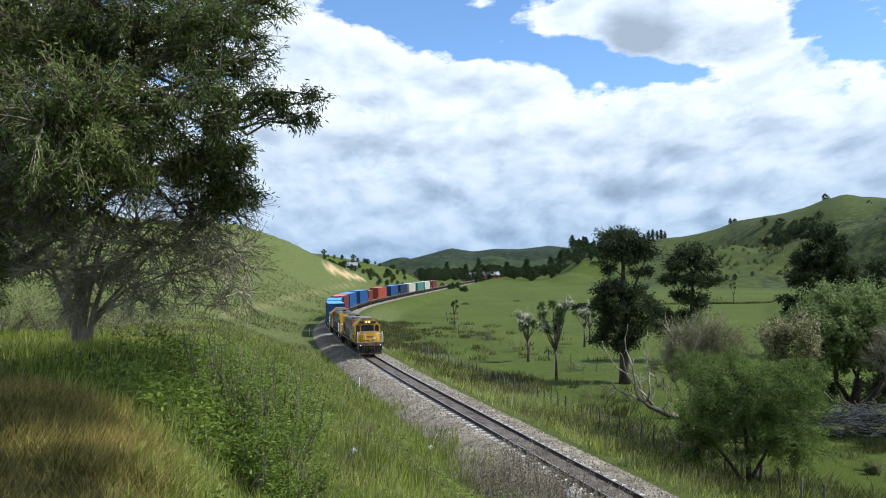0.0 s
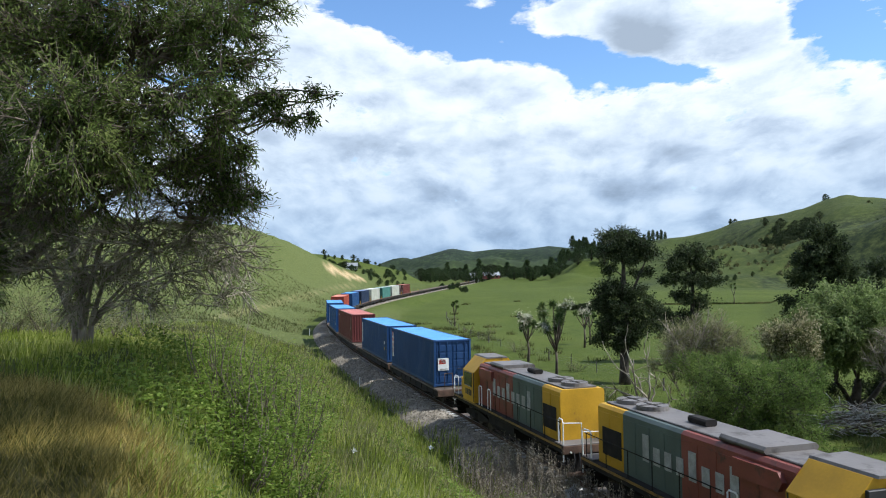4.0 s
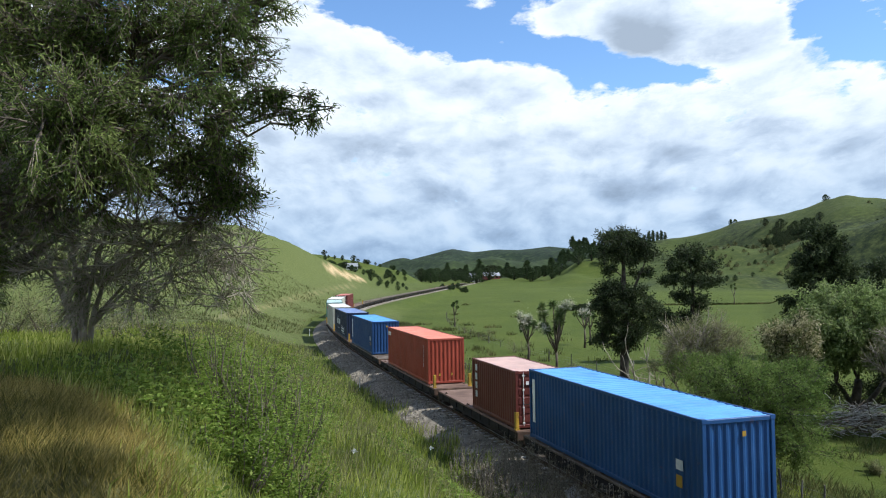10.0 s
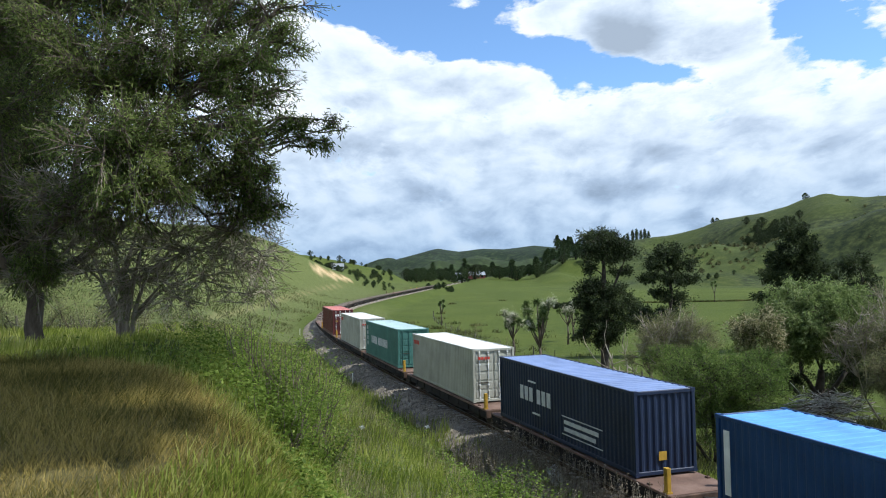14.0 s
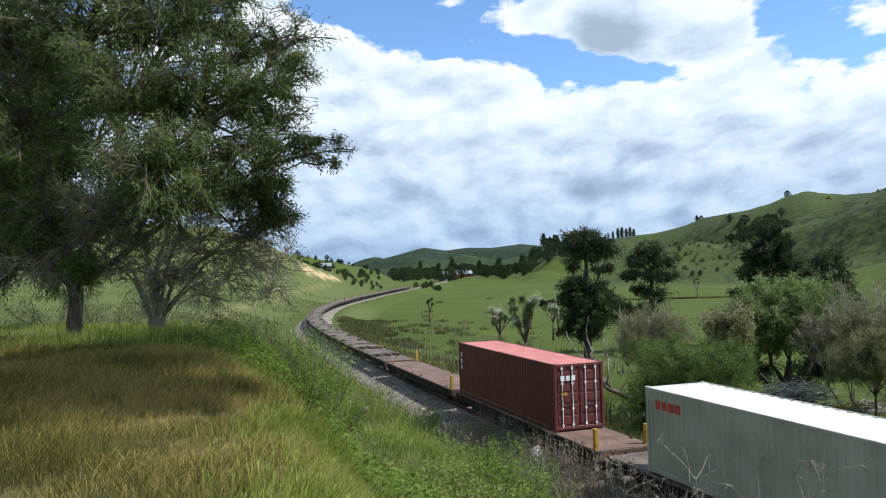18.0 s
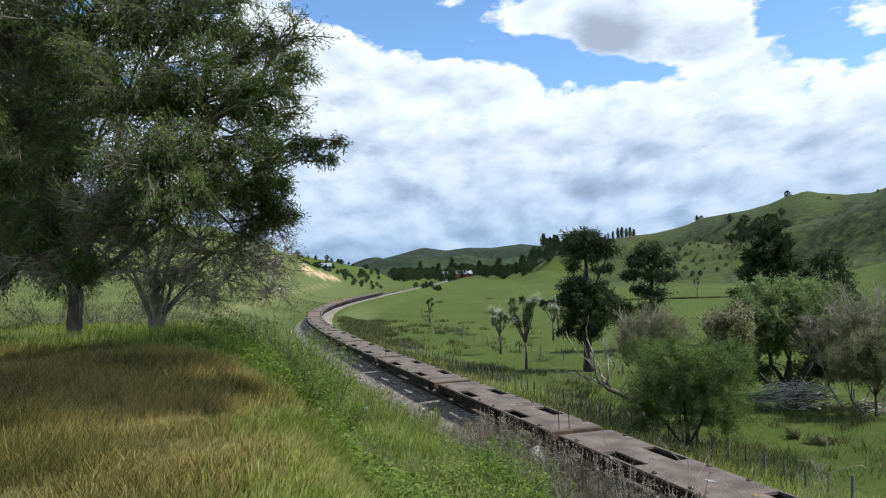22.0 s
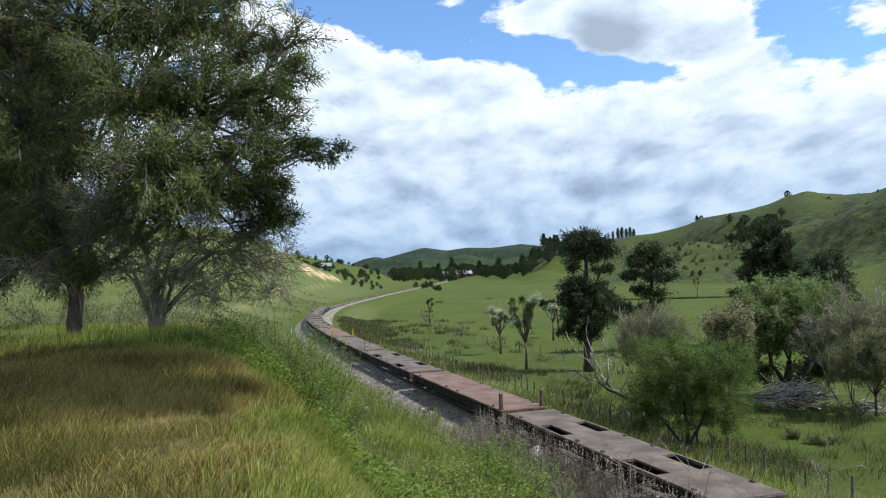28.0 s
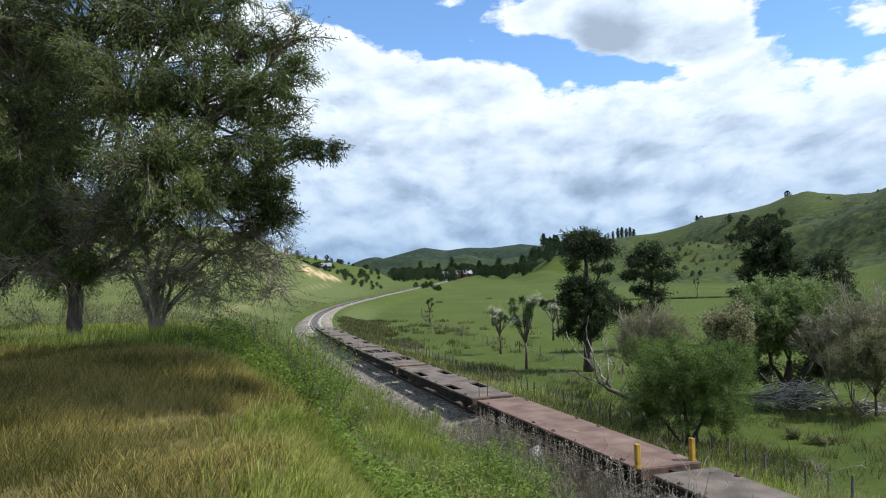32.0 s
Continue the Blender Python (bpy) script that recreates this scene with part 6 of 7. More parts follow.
def dead_pile(b, d, wide, tall, n, seed):
    rng = np.random.default_rng(seed)
    x, y = b * d, d
    t = thing("brushwood_pile", "heap of bleached dead branches on the grass", "branches", "", Matrix.Translation((x, y, ground_z(x, y))))
    for i in range(n):
        a = rng.normal() * 0.75 + (math.pi if rng.random() < 0.5 else 0)
        ln = rng.uniform(0.6, 2.4)
        c = np.array([rng.normal() * wide * 0.32, rng.normal() * 0.7, 0])
        c[2] = max(0.1, tall * rng.random() * (1 - min(1, abs(c[0]) / wide) ** 2))
        dv = np.array([math.cos(a) * ln, math.sin(a) * ln * 0.6, rng.normal() * (0.95 if i % 5 == 0 else 0.38)]) / 2
        p0, p1 = c - dv, c + dv
        p0[2], p1[2] = max(p0[2], 0.03), max(p1[2], 0.03)
        r = rng.uniform(0.012, 0.05)
        part("stick", Build().tube(bend(p0, p1, rng, 0.1, 4), [r, r * 0.85, r * 0.6, r * 0.3], 5), DRIFT if rng.random() < 0.65 else BARK, t, smooth=True)


dead_limb()
dead_pile(0.54, 46.5, 3.8, 1.9, 230, 31)
dead_pile(0.66, 44.0, 1.8, 0.7, 34, 32)


def far_tree(kind, tall, broad, n, mt, seed, leaf):
    """A tree for the distance: trunk and a ragged crown of leaf clumps."""
    rng = np.random.default_rng(seed)
    t = thing(kind[0], kind[1], "tree", kind[2])
    part("trunk", Build().tube([(0, 0, -0.3), (0.1, 0, tall * 0.4), (0, 0, tall * 0.8)], [broad * 0.07 + 0.1, broad * 0.05 + 0.08, 0.05], 6), DARKBARK, t, smooth=True)
    z = rng.random(n) ** 0.85
    prof = np.interp(z, [0, 0.15, 0.5, 0.8, 1], kind[3])
    a = rng.random(n) * 2 * math.pi
    r = broad / 2 * prof * np.sqrt(rng.random(n)) * (1 + 0.25 * np.sin(3 * a + seed))
    c = np.stack([np.cos(a) * r, np.sin(a) * r, tall * (0.10 + 0.88 * z)], 1)
    m = 16
    p = np.repeat(c, m, 0) + rng.normal(size=(n * m, 3)) * tall * 0.028
    part("crown", quads("crown", leaf_quads(rng, p, unit(rng.normal(size=(n * m, 3)) + np.array([0, 0, 0.2])), leaf, leaf * 0.45), mt), mt, t)
    return t


L_FAR = foliage("distant_leaves", (0.020, 0.036, 0.014), (0.040, 0.064, 0.022), (0.072, 0.102, 0.036), 0.3)
ROUND = ("field_tree", "distant dark green broadleaf tree", "trees across the valley", [0.35, 0.9, 1.0, 0.7, 0.15])
SPIRE = ("poplar", "tall narrow dark poplar tree", "poplars across the valley", [0.4, 0.8, 1.0, 0.8, 0.2])
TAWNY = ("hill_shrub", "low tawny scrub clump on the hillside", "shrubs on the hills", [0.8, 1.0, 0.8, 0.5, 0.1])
PINE = ("pine_tree", "dark shelter-belt pine tree", "pines on the hills", [0.5, 1.0, 0.8, 0.5, 0.08])


def plant_far():
    rng = np.random.default_rng(77)
    kinds = [far_tree(ROUND, 14, 13, 190, L_FAR, 1, 0.9), far_tree(ROUND, 11, 9, 150, L_FAR, 2, 0.8), far_tree(SPIRE, 18, 4.5, 150, L_FAR, 3, 0.9), far_tree(PINE, 15, 9, 170, L_FAR, 4, 0.9), far_tree(ROUND, 12, 14, 170, L_DARK, 5, 0.9), far_tree(TAWNY, 4, 6, 90, L_SCRUB, 6, 0.5)]
    used = set()

    def put(k, b, d, s):
        x, y = b * d, d
        m = pose(x, y, ground_z(x, y) - 0.2, 0, 0, rng.uniform(0, 360)) @ Matrix.Diagonal((s, s, s, 1))
        if k in used:
            copy_thing(kinds[k], m)
        else:
            used.add(k)
            kinds[k].matrix_world = m

    # across the end of the field
    for i in range(90):
        b = -0.03 + 0.245 * (i + rng.uniform(-0.4, 0.4)) / 90
        put(int(rng.choice([0, 1, 0, 4, 3])), b, rng.uniform(500, 700), rng.uniform(0.6, 1.15))
    for b, d, s in ((-0.017, 480, 1.0), (-0.012, 500, 0.95), (0.047, 560, 0.95), (0.029, 540, 0.8), (0.093, 520, 1.0), (0.0, 520, 0.85), (-0.024, 520, 0.9)):
        put(0, b, d, s)
    for b, d, s in ((0.047, 548, 0.95), (0.052, 552, 0.75), (0.005, 540, 0.8)):
        put(2, b, d, s)
    # wooded rise beyond the cutting
    for i in range(60):
        b = -0.165 + 0.115 * rng.random()
        put(int(rng.choice([0, 1, 0, 4])), b, rng.uniform(380, 490), rng.uniform(0.22, 0.42))
    # shrubs where the line runs out of sight
    for i in range(16):
        put(int(rng.choice([1, 0])), rng.uniform(-0.010, 0.035), rng.uniform(338, 372), rng.uniform(0.16, 0.34))
    # scattered low trees behind the curve
    for i in range(16):
        put(1, rng.uniform(-0.10, -0.045), rng.uniform(300, 380), rng.uniform(0.15, 0.32))
    # trees on the hills to the east
    for b, d, k, s in ((0.506, 552, 0, 0.62), (0.386, 640, 0, 0.55), (0.380, 642, 3, 0.5), (0.272, 720, 2, 0.75), (0.277, 722, 2, 0.8), (0.283, 722, 2, 0.72), (0.288, 724, 2, 0.8), (0.293, 726, 2, 0.7), (0.265, 716, 2, 0.55)):
        put(k, b, d, s)
    for i in range(38):
        t = rng.random()
        put(4, 0.432 + 0.07 * t + rng.normal() * 0.008, 480 - 35 * t + rng.normal() * 18, rng.uniform(0.5, 0.95))
    for i in range(16):
        put(1, rng.uniform(0.30, 0.42), rng.uniform(330, 470), rng.uniform(0.18, 0.4))
    for i in range(14):
        put(1, rng.uniform(0.55, 0.75), rng.uniform(330, 480), rng.uniform(0.15, 0.35))
    for i in range(130):
        put(5, rng.uniform(0.345, 0.47), rng.uniform(370, 500), rng.uniform(0.25, 0.9))
    for i in range(50):
        put(5, rng.uniform(0.55, 0.75), rng.uniform(300, 480), rng.uniform(0.25, 0.8))
    # a block of forest on the far range
    for i in range(60):
        put(3, 0.155 + 0.06 * rng.random(), rng.uniform(820, 1150), rng.uniform(0.9, 1.5))


plant_far()


# ---- grass and weeds ----
def surface(x, y):
    """The land, or the ballast where that lies higher."""
    d = beside(x, y)
    bed = grade(y) + np.interp(d, [-3.7, -3.2, -2.1, -1.0, 1.0, 2.1, 3.2, 3.8], [-1.1, -0.72, -0.24, -0.19, -0.19, -0.24, -0.8, -1.3])
    return np.where(np.abs(d) < 3.7, np.maximum(ground(x, y), bed), ground(x, y))


def blades(rng, x, y, h, w, lean=0.35, stiff=0.55, near=16):
    """Bent grass blades rooted at x, y, as quads and tips."""
    n = len(x)
    z = surface(x, y) - 0.03
    a = rng.random(n) * 2 * math.pi
    dx, dy = np.cos(a), np.sin(a)
    b = rng.random(n) * 2 * math.pi
    sx, sy = np.cos(b) * w / 2, np.sin(b) * w / 2
    k = lean * h * (0.3 + rng.random(n))
    root = np.stack([x, y, z], 1)
    mid = root + np.stack([dx * k * 0.35, dy * k * 0.35, h * stiff], 1)
    tip = root + np.stack([dx * k + 0.12 * h, dy * k, h * (0.75 + 0.25 * rng.random(n))], 1)
    s = np.stack([sx, sy, np.zeros(n)], 1)
    q = np.empty((n, 8, 3))
    q[:, 0], q[:, 1], q[:, 2], q[:, 3] = root - s, root + s, mid + s * 0.8, mid - s * 0.8
    q[:, 4], q[:, 5], q[:, 6], q[:, 7] = mid - s * 0.8, mid + s * 0.8, tip + s * 0.12, tip - s * 0.12
    far = np.hypot(x, y + 4.5) > near          # far off, one piece a blade will do
    q[far, 2], q[far, 3] = (tip + s * 0.2)[far], (tip - s * 0.2)[far]
    keep = np.ones((n, 2), bool)
    keep[far, 1] = False
    return q.reshape(n, 2, 4, 3)[keep].reshape(-1, 3)


def fan(rng, n, r0, r1, a0, a1, eye_y=-4.5):
    """Random places, thinner with distance."""
    r = r0 * (r1 / r0) ** rng.random(n)
    a = np.radians(rng.uniform(a0, a1, n))
    return r * np.sin(a), eye_y + r * np.cos(a), r


G_GREEN = foliage("long_green_grass", (0.147, 0.191, 0.028), (0.305, 0.354, 0.061), (0.458, 0.458, 0.153), 0.65)
G_STRAW = foliage("straw_grass", (0.070, 0.074, 0.014), (0.190, 0.162, 0.038), (0.44, 0.345, 0.108), 0.4)
G_SEED = foliage("seeding_grass", (0.13, 0.14, 0.05), (0.22, 0.215, 0.10), (0.34, 0.30, 0.17), 0.3)
G_DOCK = foliage("dry_dock", (0.13, 0.105, 0.075), (0.26, 0.22, 0.165), (0.44, 0.39, 0.31), 0.25)
G_STALK = material("dry_stalk", [(0.13, 0.105, 0.075), (0.24, 0.20, 0.155), (0.38, 0.34, 0.28)], rough=0.9, scale=6, fine=40, bump=0.2)

G_TUSSOCK = foliage("hill_tussock", (0.055, 0.068, 0.018), (0.110, 0.120, 0.040), (0.19, 0.18, 0.085), 0.3)


def sward():
    rng = np.random.default_rng(40)
    x, y, r = fan(rng, 215000, 3.5, 95, -42, 36)
    d = beside(x, y)
    u = -d
    patch = wave(x, y, 1.3) + 0.7 * wave(x, y, 4.5, 2)
    straw = x < mound_edge(y) + 0.5 * wave(x, y, 1.6) + 0.35 * rng.normal(size=len(x)) - 0.2
    verge = np.interp(y, [12, 26, 40, 62], [1.7, 1.9, 2.5, 3.5]) + 0.5 * wave(x, y, 2.1, 6)       # the ballast is overgrown near by
    bank = (u > verge) & (u < 60) & ~straw & ((u > 3.5) | (patch > -0.5))
    rail = (d > 3.6) & (d < 10.5) & (y < 110)
    h = (0.30 + 0.24 * rng.random(len(x))) * (1 + 0.35 * patch)
    w = 0.0092 * (1 + r / 9)
    green = (bank & (rng.random(len(x)) < 0.86)) | (rail & (rng.random(len(x)) < 0.8))
    hs = h * np.where(u > 13.5, 0.62, 1.0) * np.where(r > 40, 1.25, 1)
    tagged(new("long_grass", quads("long_grass", blades(rng, x[green], y[green], hs[green], w[green]), G_GREEN)), "long rank green grass on the railway banks", "grass", kind="stuff")
    n = 125000
    y = -1.5 + 16 * rng.random(n) ** 0.9
    x = -0.5 - 0.18 * y - 9.8 * rng.random(n) ** 1.1 + 0.35 * rng.normal(size=n)
    g = x < mound_edge(y) + 0.4 * wave(x, y, 1.6) + 0.4 * rng.normal(size=n)
    x, y = x[g], y[g]
    h = (0.12 + 0.16 * rng.random(len(x))) * (1 + 0.45 * wave(x, y, 0.55) + 0.3 * wave(x, y, 1.7))
    tagged(new("dry_grass", quads("dry_grass", blades(rng, x, y, np.maximum(h, 0.05), 0.0042 + 0.00045 * np.hypot(x, y + 4.5), 0.8, near=8), G_STRAW)), "dry straw-coloured grass on the sunny mound", "grass", kind="stuff")
    x, y, r = fan(rng, 110000, 6, 100, -34, 36)
    d = beside(x, y)
    g = ((d < -np.interp(y, [12, 26, 40, 62], [1.8, 2.0, 2.6, 3.6])) & (d > -12.5 + 1.5 * wave(x, y, 3))) | ((d > 3.6) & (d < 9.5))
    g &= wave(x, y, 2.7, 4) + 0.6 * wave(x, y, 0.8) > -0.15
    tagged(new("seeding_grass", quads("seeding_grass", blades(rng, x[g], y[g], 0.45 + 0.45 * rng.random(g.sum()), 0.006 * (1 + r[g] / 9), 0.3, 0.6), G_SEED)), "pale seeding grass stems beside the ballast", "grass", kind="stuff")
    # rough tussocks over the hillside beyond the cutting
    x, y, r = fan(rng, 70000, 50, 230, -32, -2)
    d = beside(x, y)
    g = (d < -5) & (wave(x, y, 9, 1) + 0.5 * wave(x, y, 3.1) > -0.1)
    tagged(new("tussock", quads("tussock", blades(rng, x[g], y[g], 0.3 + 0.35 * rng.random(g.sum()), 0.010 * (1 + r[g] / 16), 0.6), G_TUSSOCK)), "rough tussocky grass on the hillside", "grass", kind="stuff")


def rushes():
    rng = np.random.default_rng(41)
    xs, ys = [], []
    for _ in range(1000):
        a = 27 + 125 * rng.random() ** 1.1
        o = rng.uniform(4.8, 12.5) + (rng.random() < 0.15) * rng.uniform(0, 16)
        p, q = on_track(a), on_track(a + 1)
        t = (q - p).normalized()
        cx, cy = p.x + t.y * o, p.y - t.x * o
        if wave(np.array([cx]), np.array([cy]), 7, 3)[0] < -0.3:
            continue
        k = 36
        s = rng.uniform(0.25, 0.8)
        xs.append(cx + rng.normal(size=k) * s)
        ys.append(cy + rng.normal(size=k) * s)
    for _ in range(60):                 # loose clumps in the paddock
        cx, cy = rng.uniform(20, 36), rng.uniform(32, 46)
        xs.append(cx + rng.normal(size=40) * 0.35)
        ys.append(cy + rng.normal(size=40) * 0.35)
    for _ in range(24):
        cy = rng.uniform(75, 260)
        cx = rng.uniform(-0.02, 0.35) * cy
        if beside(np.array([cx]), np.array([cy]))[0] < 12:
            continue
        xs.append(cx + rng.normal(size=40) * 0.7)
        ys.append(cy + rng.normal(size=40) * 0.7)
    f = rng.random(2600)                                # along a drain across the field
    xs.append(50 + 44 * f)
    ys.append(213 - 3 * f + rng.normal(size=2600) * 0.25)
    x, y = np.concatenate(xs), np.concatenate(ys)
    tagged(new("rushes", quads("rushes", blades(rng, x, y, 0.30 + 0.50 * rng.random(len(x)), 0.016 + 0.0009 * y, 0.6, 0.6), L_RUSH)), "brown-green clumps of rushes on the wet pasture", "rushes", kind="stuff")


def ground_weeds():
    """Broad-leaved weeds in the gully and in patches on the bank."""
    rng = np.random.default_rng(42)
    x, y, r = fan(rng, 430000, 6, 62, -34, 14)
    u = -beside(x, y)
    m = wave(x, y, 2.3, 5) + 0.8 * wave(x, y, 0.9, 1) + 0.25 * rng.normal(size=len(x))
    u = u + 1.2 * wave(x, y, 3.3, 2) + 0.6 * wave(x, y, 1.1, 4) + 0.3 * rng.normal(size=len(x))
    e = x - mound_edge(y) + 0.5 * wave(x, y, 0.7, 3)
    g = ((u > 9.0) & (e > 0.2) & (e < 3.0 + 0.8 * wave(x, y, 1.5)) & (m > np.where(y < 6.5, 0.55, 0.0)) & (y > 4) & (y < 13)) | ((u > 11.2) & (u < 15.2) & (m > 0.05) & (y > 12) & (x > -7.5)) | ((u > 4.2) & (u < 11.5) & (m > 0.95) & (y > 9))
    x, y, r, m = x[g], y[g], r[g], m[g]
    z = ground(x, y) + rng.random(len(x)) ** 0.7 * (0.25 + 0.42 * np.clip(m + 0.4, 0, 1.4))
    d = unit(rng.normal(size=(len(x), 3)) + np.array([0, -0.3, 0.5]))
    q = leaf_quads(rng, np.stack([x, y, z], 1), d, 0.070, 0.034, True)
    s = (1 + r / 40)[:, None, None]
    q = q.reshape(-1, 4, 3)
    q = q[:, :1] + (q - q[:, :1]) * s
    tagged(new("broadleaf_weeds", quads("broadleaf_weeds", q.reshape(-1, 3), L_WEED)), "lush bright green weeds filling the gully", "weeds", kind="stuff")


def docks():
    """Dry brown dock stalks along the ballast."""
    rng = np.random.default_rng(43)
    n = 2200
    a = 10 + 26 * rng.random(n) ** 1.2
    o = -np.interp(a, [10, 30, 44], [1.45, 1.6, 2.3]) - 3.0 * rng.random(n) ** 1.3
    px, py = np.interp(a, ARC, RAILWAY[:, 0]), np.interp(a, ARC, RAILWAY[:, 1])
    x, y = px + o * 0.957, py + o * 0.29
    z = surface(x, y) - 0.03
    h = rng.uniform(0.5, 1.7, n)
    p = np.stack([x, y, z], 1)
    tip = p + np.stack([rng.normal(size=n) * 0.16, rng.normal(size=n) * 0.16, h], 1)
    out = [twig_prisms(p, tip, 0.011)]
    k = 16
    f = rng.uniform(0.45, 1.0, (n * k, 1))
    c = np.repeat(p, k, 0) * (1 - f) + np.repeat(tip, k, 0) * f + rng.normal(size=(n * k, 3)) * 0.035
    out.append(leaf_quads(rng, c, unit(rng.normal(size=(n * k, 3)) + np.array([0, 0, 0.5])), 0.07, 0.035))
    tagged(new("dry_docks", quads("dry_docks", np.concatenate(out), G_DOCK)), "dry brown dock stalks with seed heads along the ballast", "weeds", kind="stuff")


sward()
rushes()
ground_weeds()
docks()


def weed_bush(b, d, wide, tall, stems, seed, mt, label, per=16):
    rng = np.random.default_rng(seed)
    x, y = b * d, d
    t = thing("weed_bush", label, "bush", "bushes on the bank", Matrix.Translation((x, y, ground_z(x, y) - 0.05)))
    for i in range(stems):
        a = rng.random() * 6.28
        r = wide * math.sqrt(rng.random()) * 0.5
        top = np.array([math.cos(a) * r * 1.3, math.sin(a) * r * 1.3, tall * rng.uniform(0.55, 1.0)])
        line = bend((math.cos(a) * r * 0.5, math.sin(a) * r * 0.5, 0), top, rng, 0.02, 6)
        st = Build().tube(line, np.linspace(0.016, 0.005, 6), 5)
        stem = part("stem", st, BARK, t)
        n = per * 8
        f = rng.uniform(0.25, 1.0, n)
        idx = f * 5
        i0 = np.minimum(idx.astype(int), 4)
        p = line[i0] + (line[i0 + 1] - line[i0]) * (idx - i0)[:, None] + rng.normal(size=(n, 3)) * (0.05 + 0.10 * tall * 0.5)
        q = leaf_quads(rng, p, unit(rng.normal(size=(n, 3)) + np.array([0, 0, 0.1])), 0.080, 0.036, True)
        tagged(part("leaf_spray", quads("leaf_spray", q, mt), mt, stem), kind="stuff")
    return t


for b, d, w, h, n, mt in ((-0.2, 19, 1.6, 2.2, 12, L_WEED), (-0.245, 17, 1.4, 1.9, 10, L_WEED), (-0.28, 21, 1.5, 1.6, 9, L_WEED), (-0.22, 14.5, 1.2, 1.5, 9, L_WEED), (-0.3, 27, 2.2, 1.5, 10, L_SCRUB), (-0.22, 31, 2.4, 1.6, 11, L_SCRUB), (-0.255, 38, 3, 1.8, 12, L_WEED), (-0.18, 42, 3, 1.5, 12, L_WEED),
                          (-0.2, 55, 3.5, 1.6, 12, L_SCRUB), (-0.17, 68, 3.5, 1.5, 12, L_WEED), (-0.36, 24, 2.5, 1.3, 10, L_SCRUB), (0.075, 14.5, 1.4, 0.64, 9, L_WEED), (-0.215, 16, 1.4, 1.8, 12, L_WEED), (-0.19, 17.5, 1.3, 2, 10, L_WEED), (-0.25, 19.5, 1.6, 1.5, 12, L_WEED), (-0.27, 15, 1.2, 1, 10, L_WEED),
                          (-0.23, 22.5, 1.8, 1.7, 12, L_SCRUB), (-0.29, 18, 1.4, 1.1, 10, L_WEED), (-0.235, 15, 1.8, 2.1, 12, L_WEED), (-0.225, 13.2, 1.5, 1.9, 14, L_WEED), (-0.2, 15.2, 1.6, 2.2, 14, L_WEED), (-0.265, 16.2, 1.6, 1.6, 14, L_WEED), (-0.215, 18.5, 1.6, 2.2, 14, L_WEED), (-0.25, 12, 1.2, 1.1, 12, L_WEED),
                          (-0.26, 17.5, 1.8, 1.8, 12, L_WEED), (-0.2, 13, 1.2, 0.9, 10, L_WEED), (0.1, 12, 2.2, 1.28, 16, L_WEED), (0.135, 13.5, 2, 1.28, 15, L_WEED), (0.16, 15.5, 1.8, 1.12, 12, L_WEED), (0.07, 14, 2, 1.12, 14, L_WEED), (0.06, 15, 2, 0.88, 12, L_WEED), (0.115, 15, 1.6, 0.8, 11, L_WEED),
                          (0.12, 17.5, 1.8, 0.88, 11, L_WEED), (-0.42, 25, 3, 1.4, 14, L_SCRUB), (-0.5, 27, 3, 1.5, 14, L_SCRUB), (-0.58, 26, 3, 1.4, 14, L_SCRUB), (-0.66, 28, 3.4, 1.6, 14, L_SCRUB), (-0.46, 33, 3.6, 1.6, 14, L_SCRUB), (-0.56, 35, 3.6, 1.6, 14, L_SCRUB), (-0.4, 38, 3.6, 1.4, 14, L_SCRUB),
                          (0.12, 15.5, 1.4, 0.64, 9, L_WEED), (-0.16, 28, 2, 1.6, 12, L_WEED)):
    weed_bush(b, d, w, h, n, int(b * 1000 + d * 7) + 500, mt, "leafy green weeds on thin stems" if mt is not L_SCRUB else "grey-green twiggy scrub on the bank", 16)
for b, d, w, h, n in ((0.095, 96, 3.0, 1.8, 8), (0.060, 118, 2.6, 1.5, 7), (0.032, 126, 3.2, 1.3, 8), (0.05, 112, 2.0, 1.0, 6), (0.168, 76, 2.2, 1.2, 7), (0.20, 60, 3.0, 1.2, 9), (0.245, 58, 2.6, 1.2, 8), (0.55, 38, 1.0, 0.7, 8), (0.60, 36, 1.4, 0.6, 8)):
    weed_bush(b, d, w, h, n, int(b * 1000 + d * 3) + 900, L_SCRUB, "low olive bush on the pasture", 40)


for b, d, w, h, n in ((-0.272, 15.2, 1.3, 2.1, 18), (-0.255, 14.0, 1.0, 1.6, 12), (-0.225, 15.5, 1.2, 1.9, 10)):
    weed_bush(b, d, w, h, n, int(b * 1000 + d * 11) + 700, L_WEED, "leggy grey shrub with mostly bare stems", 2)


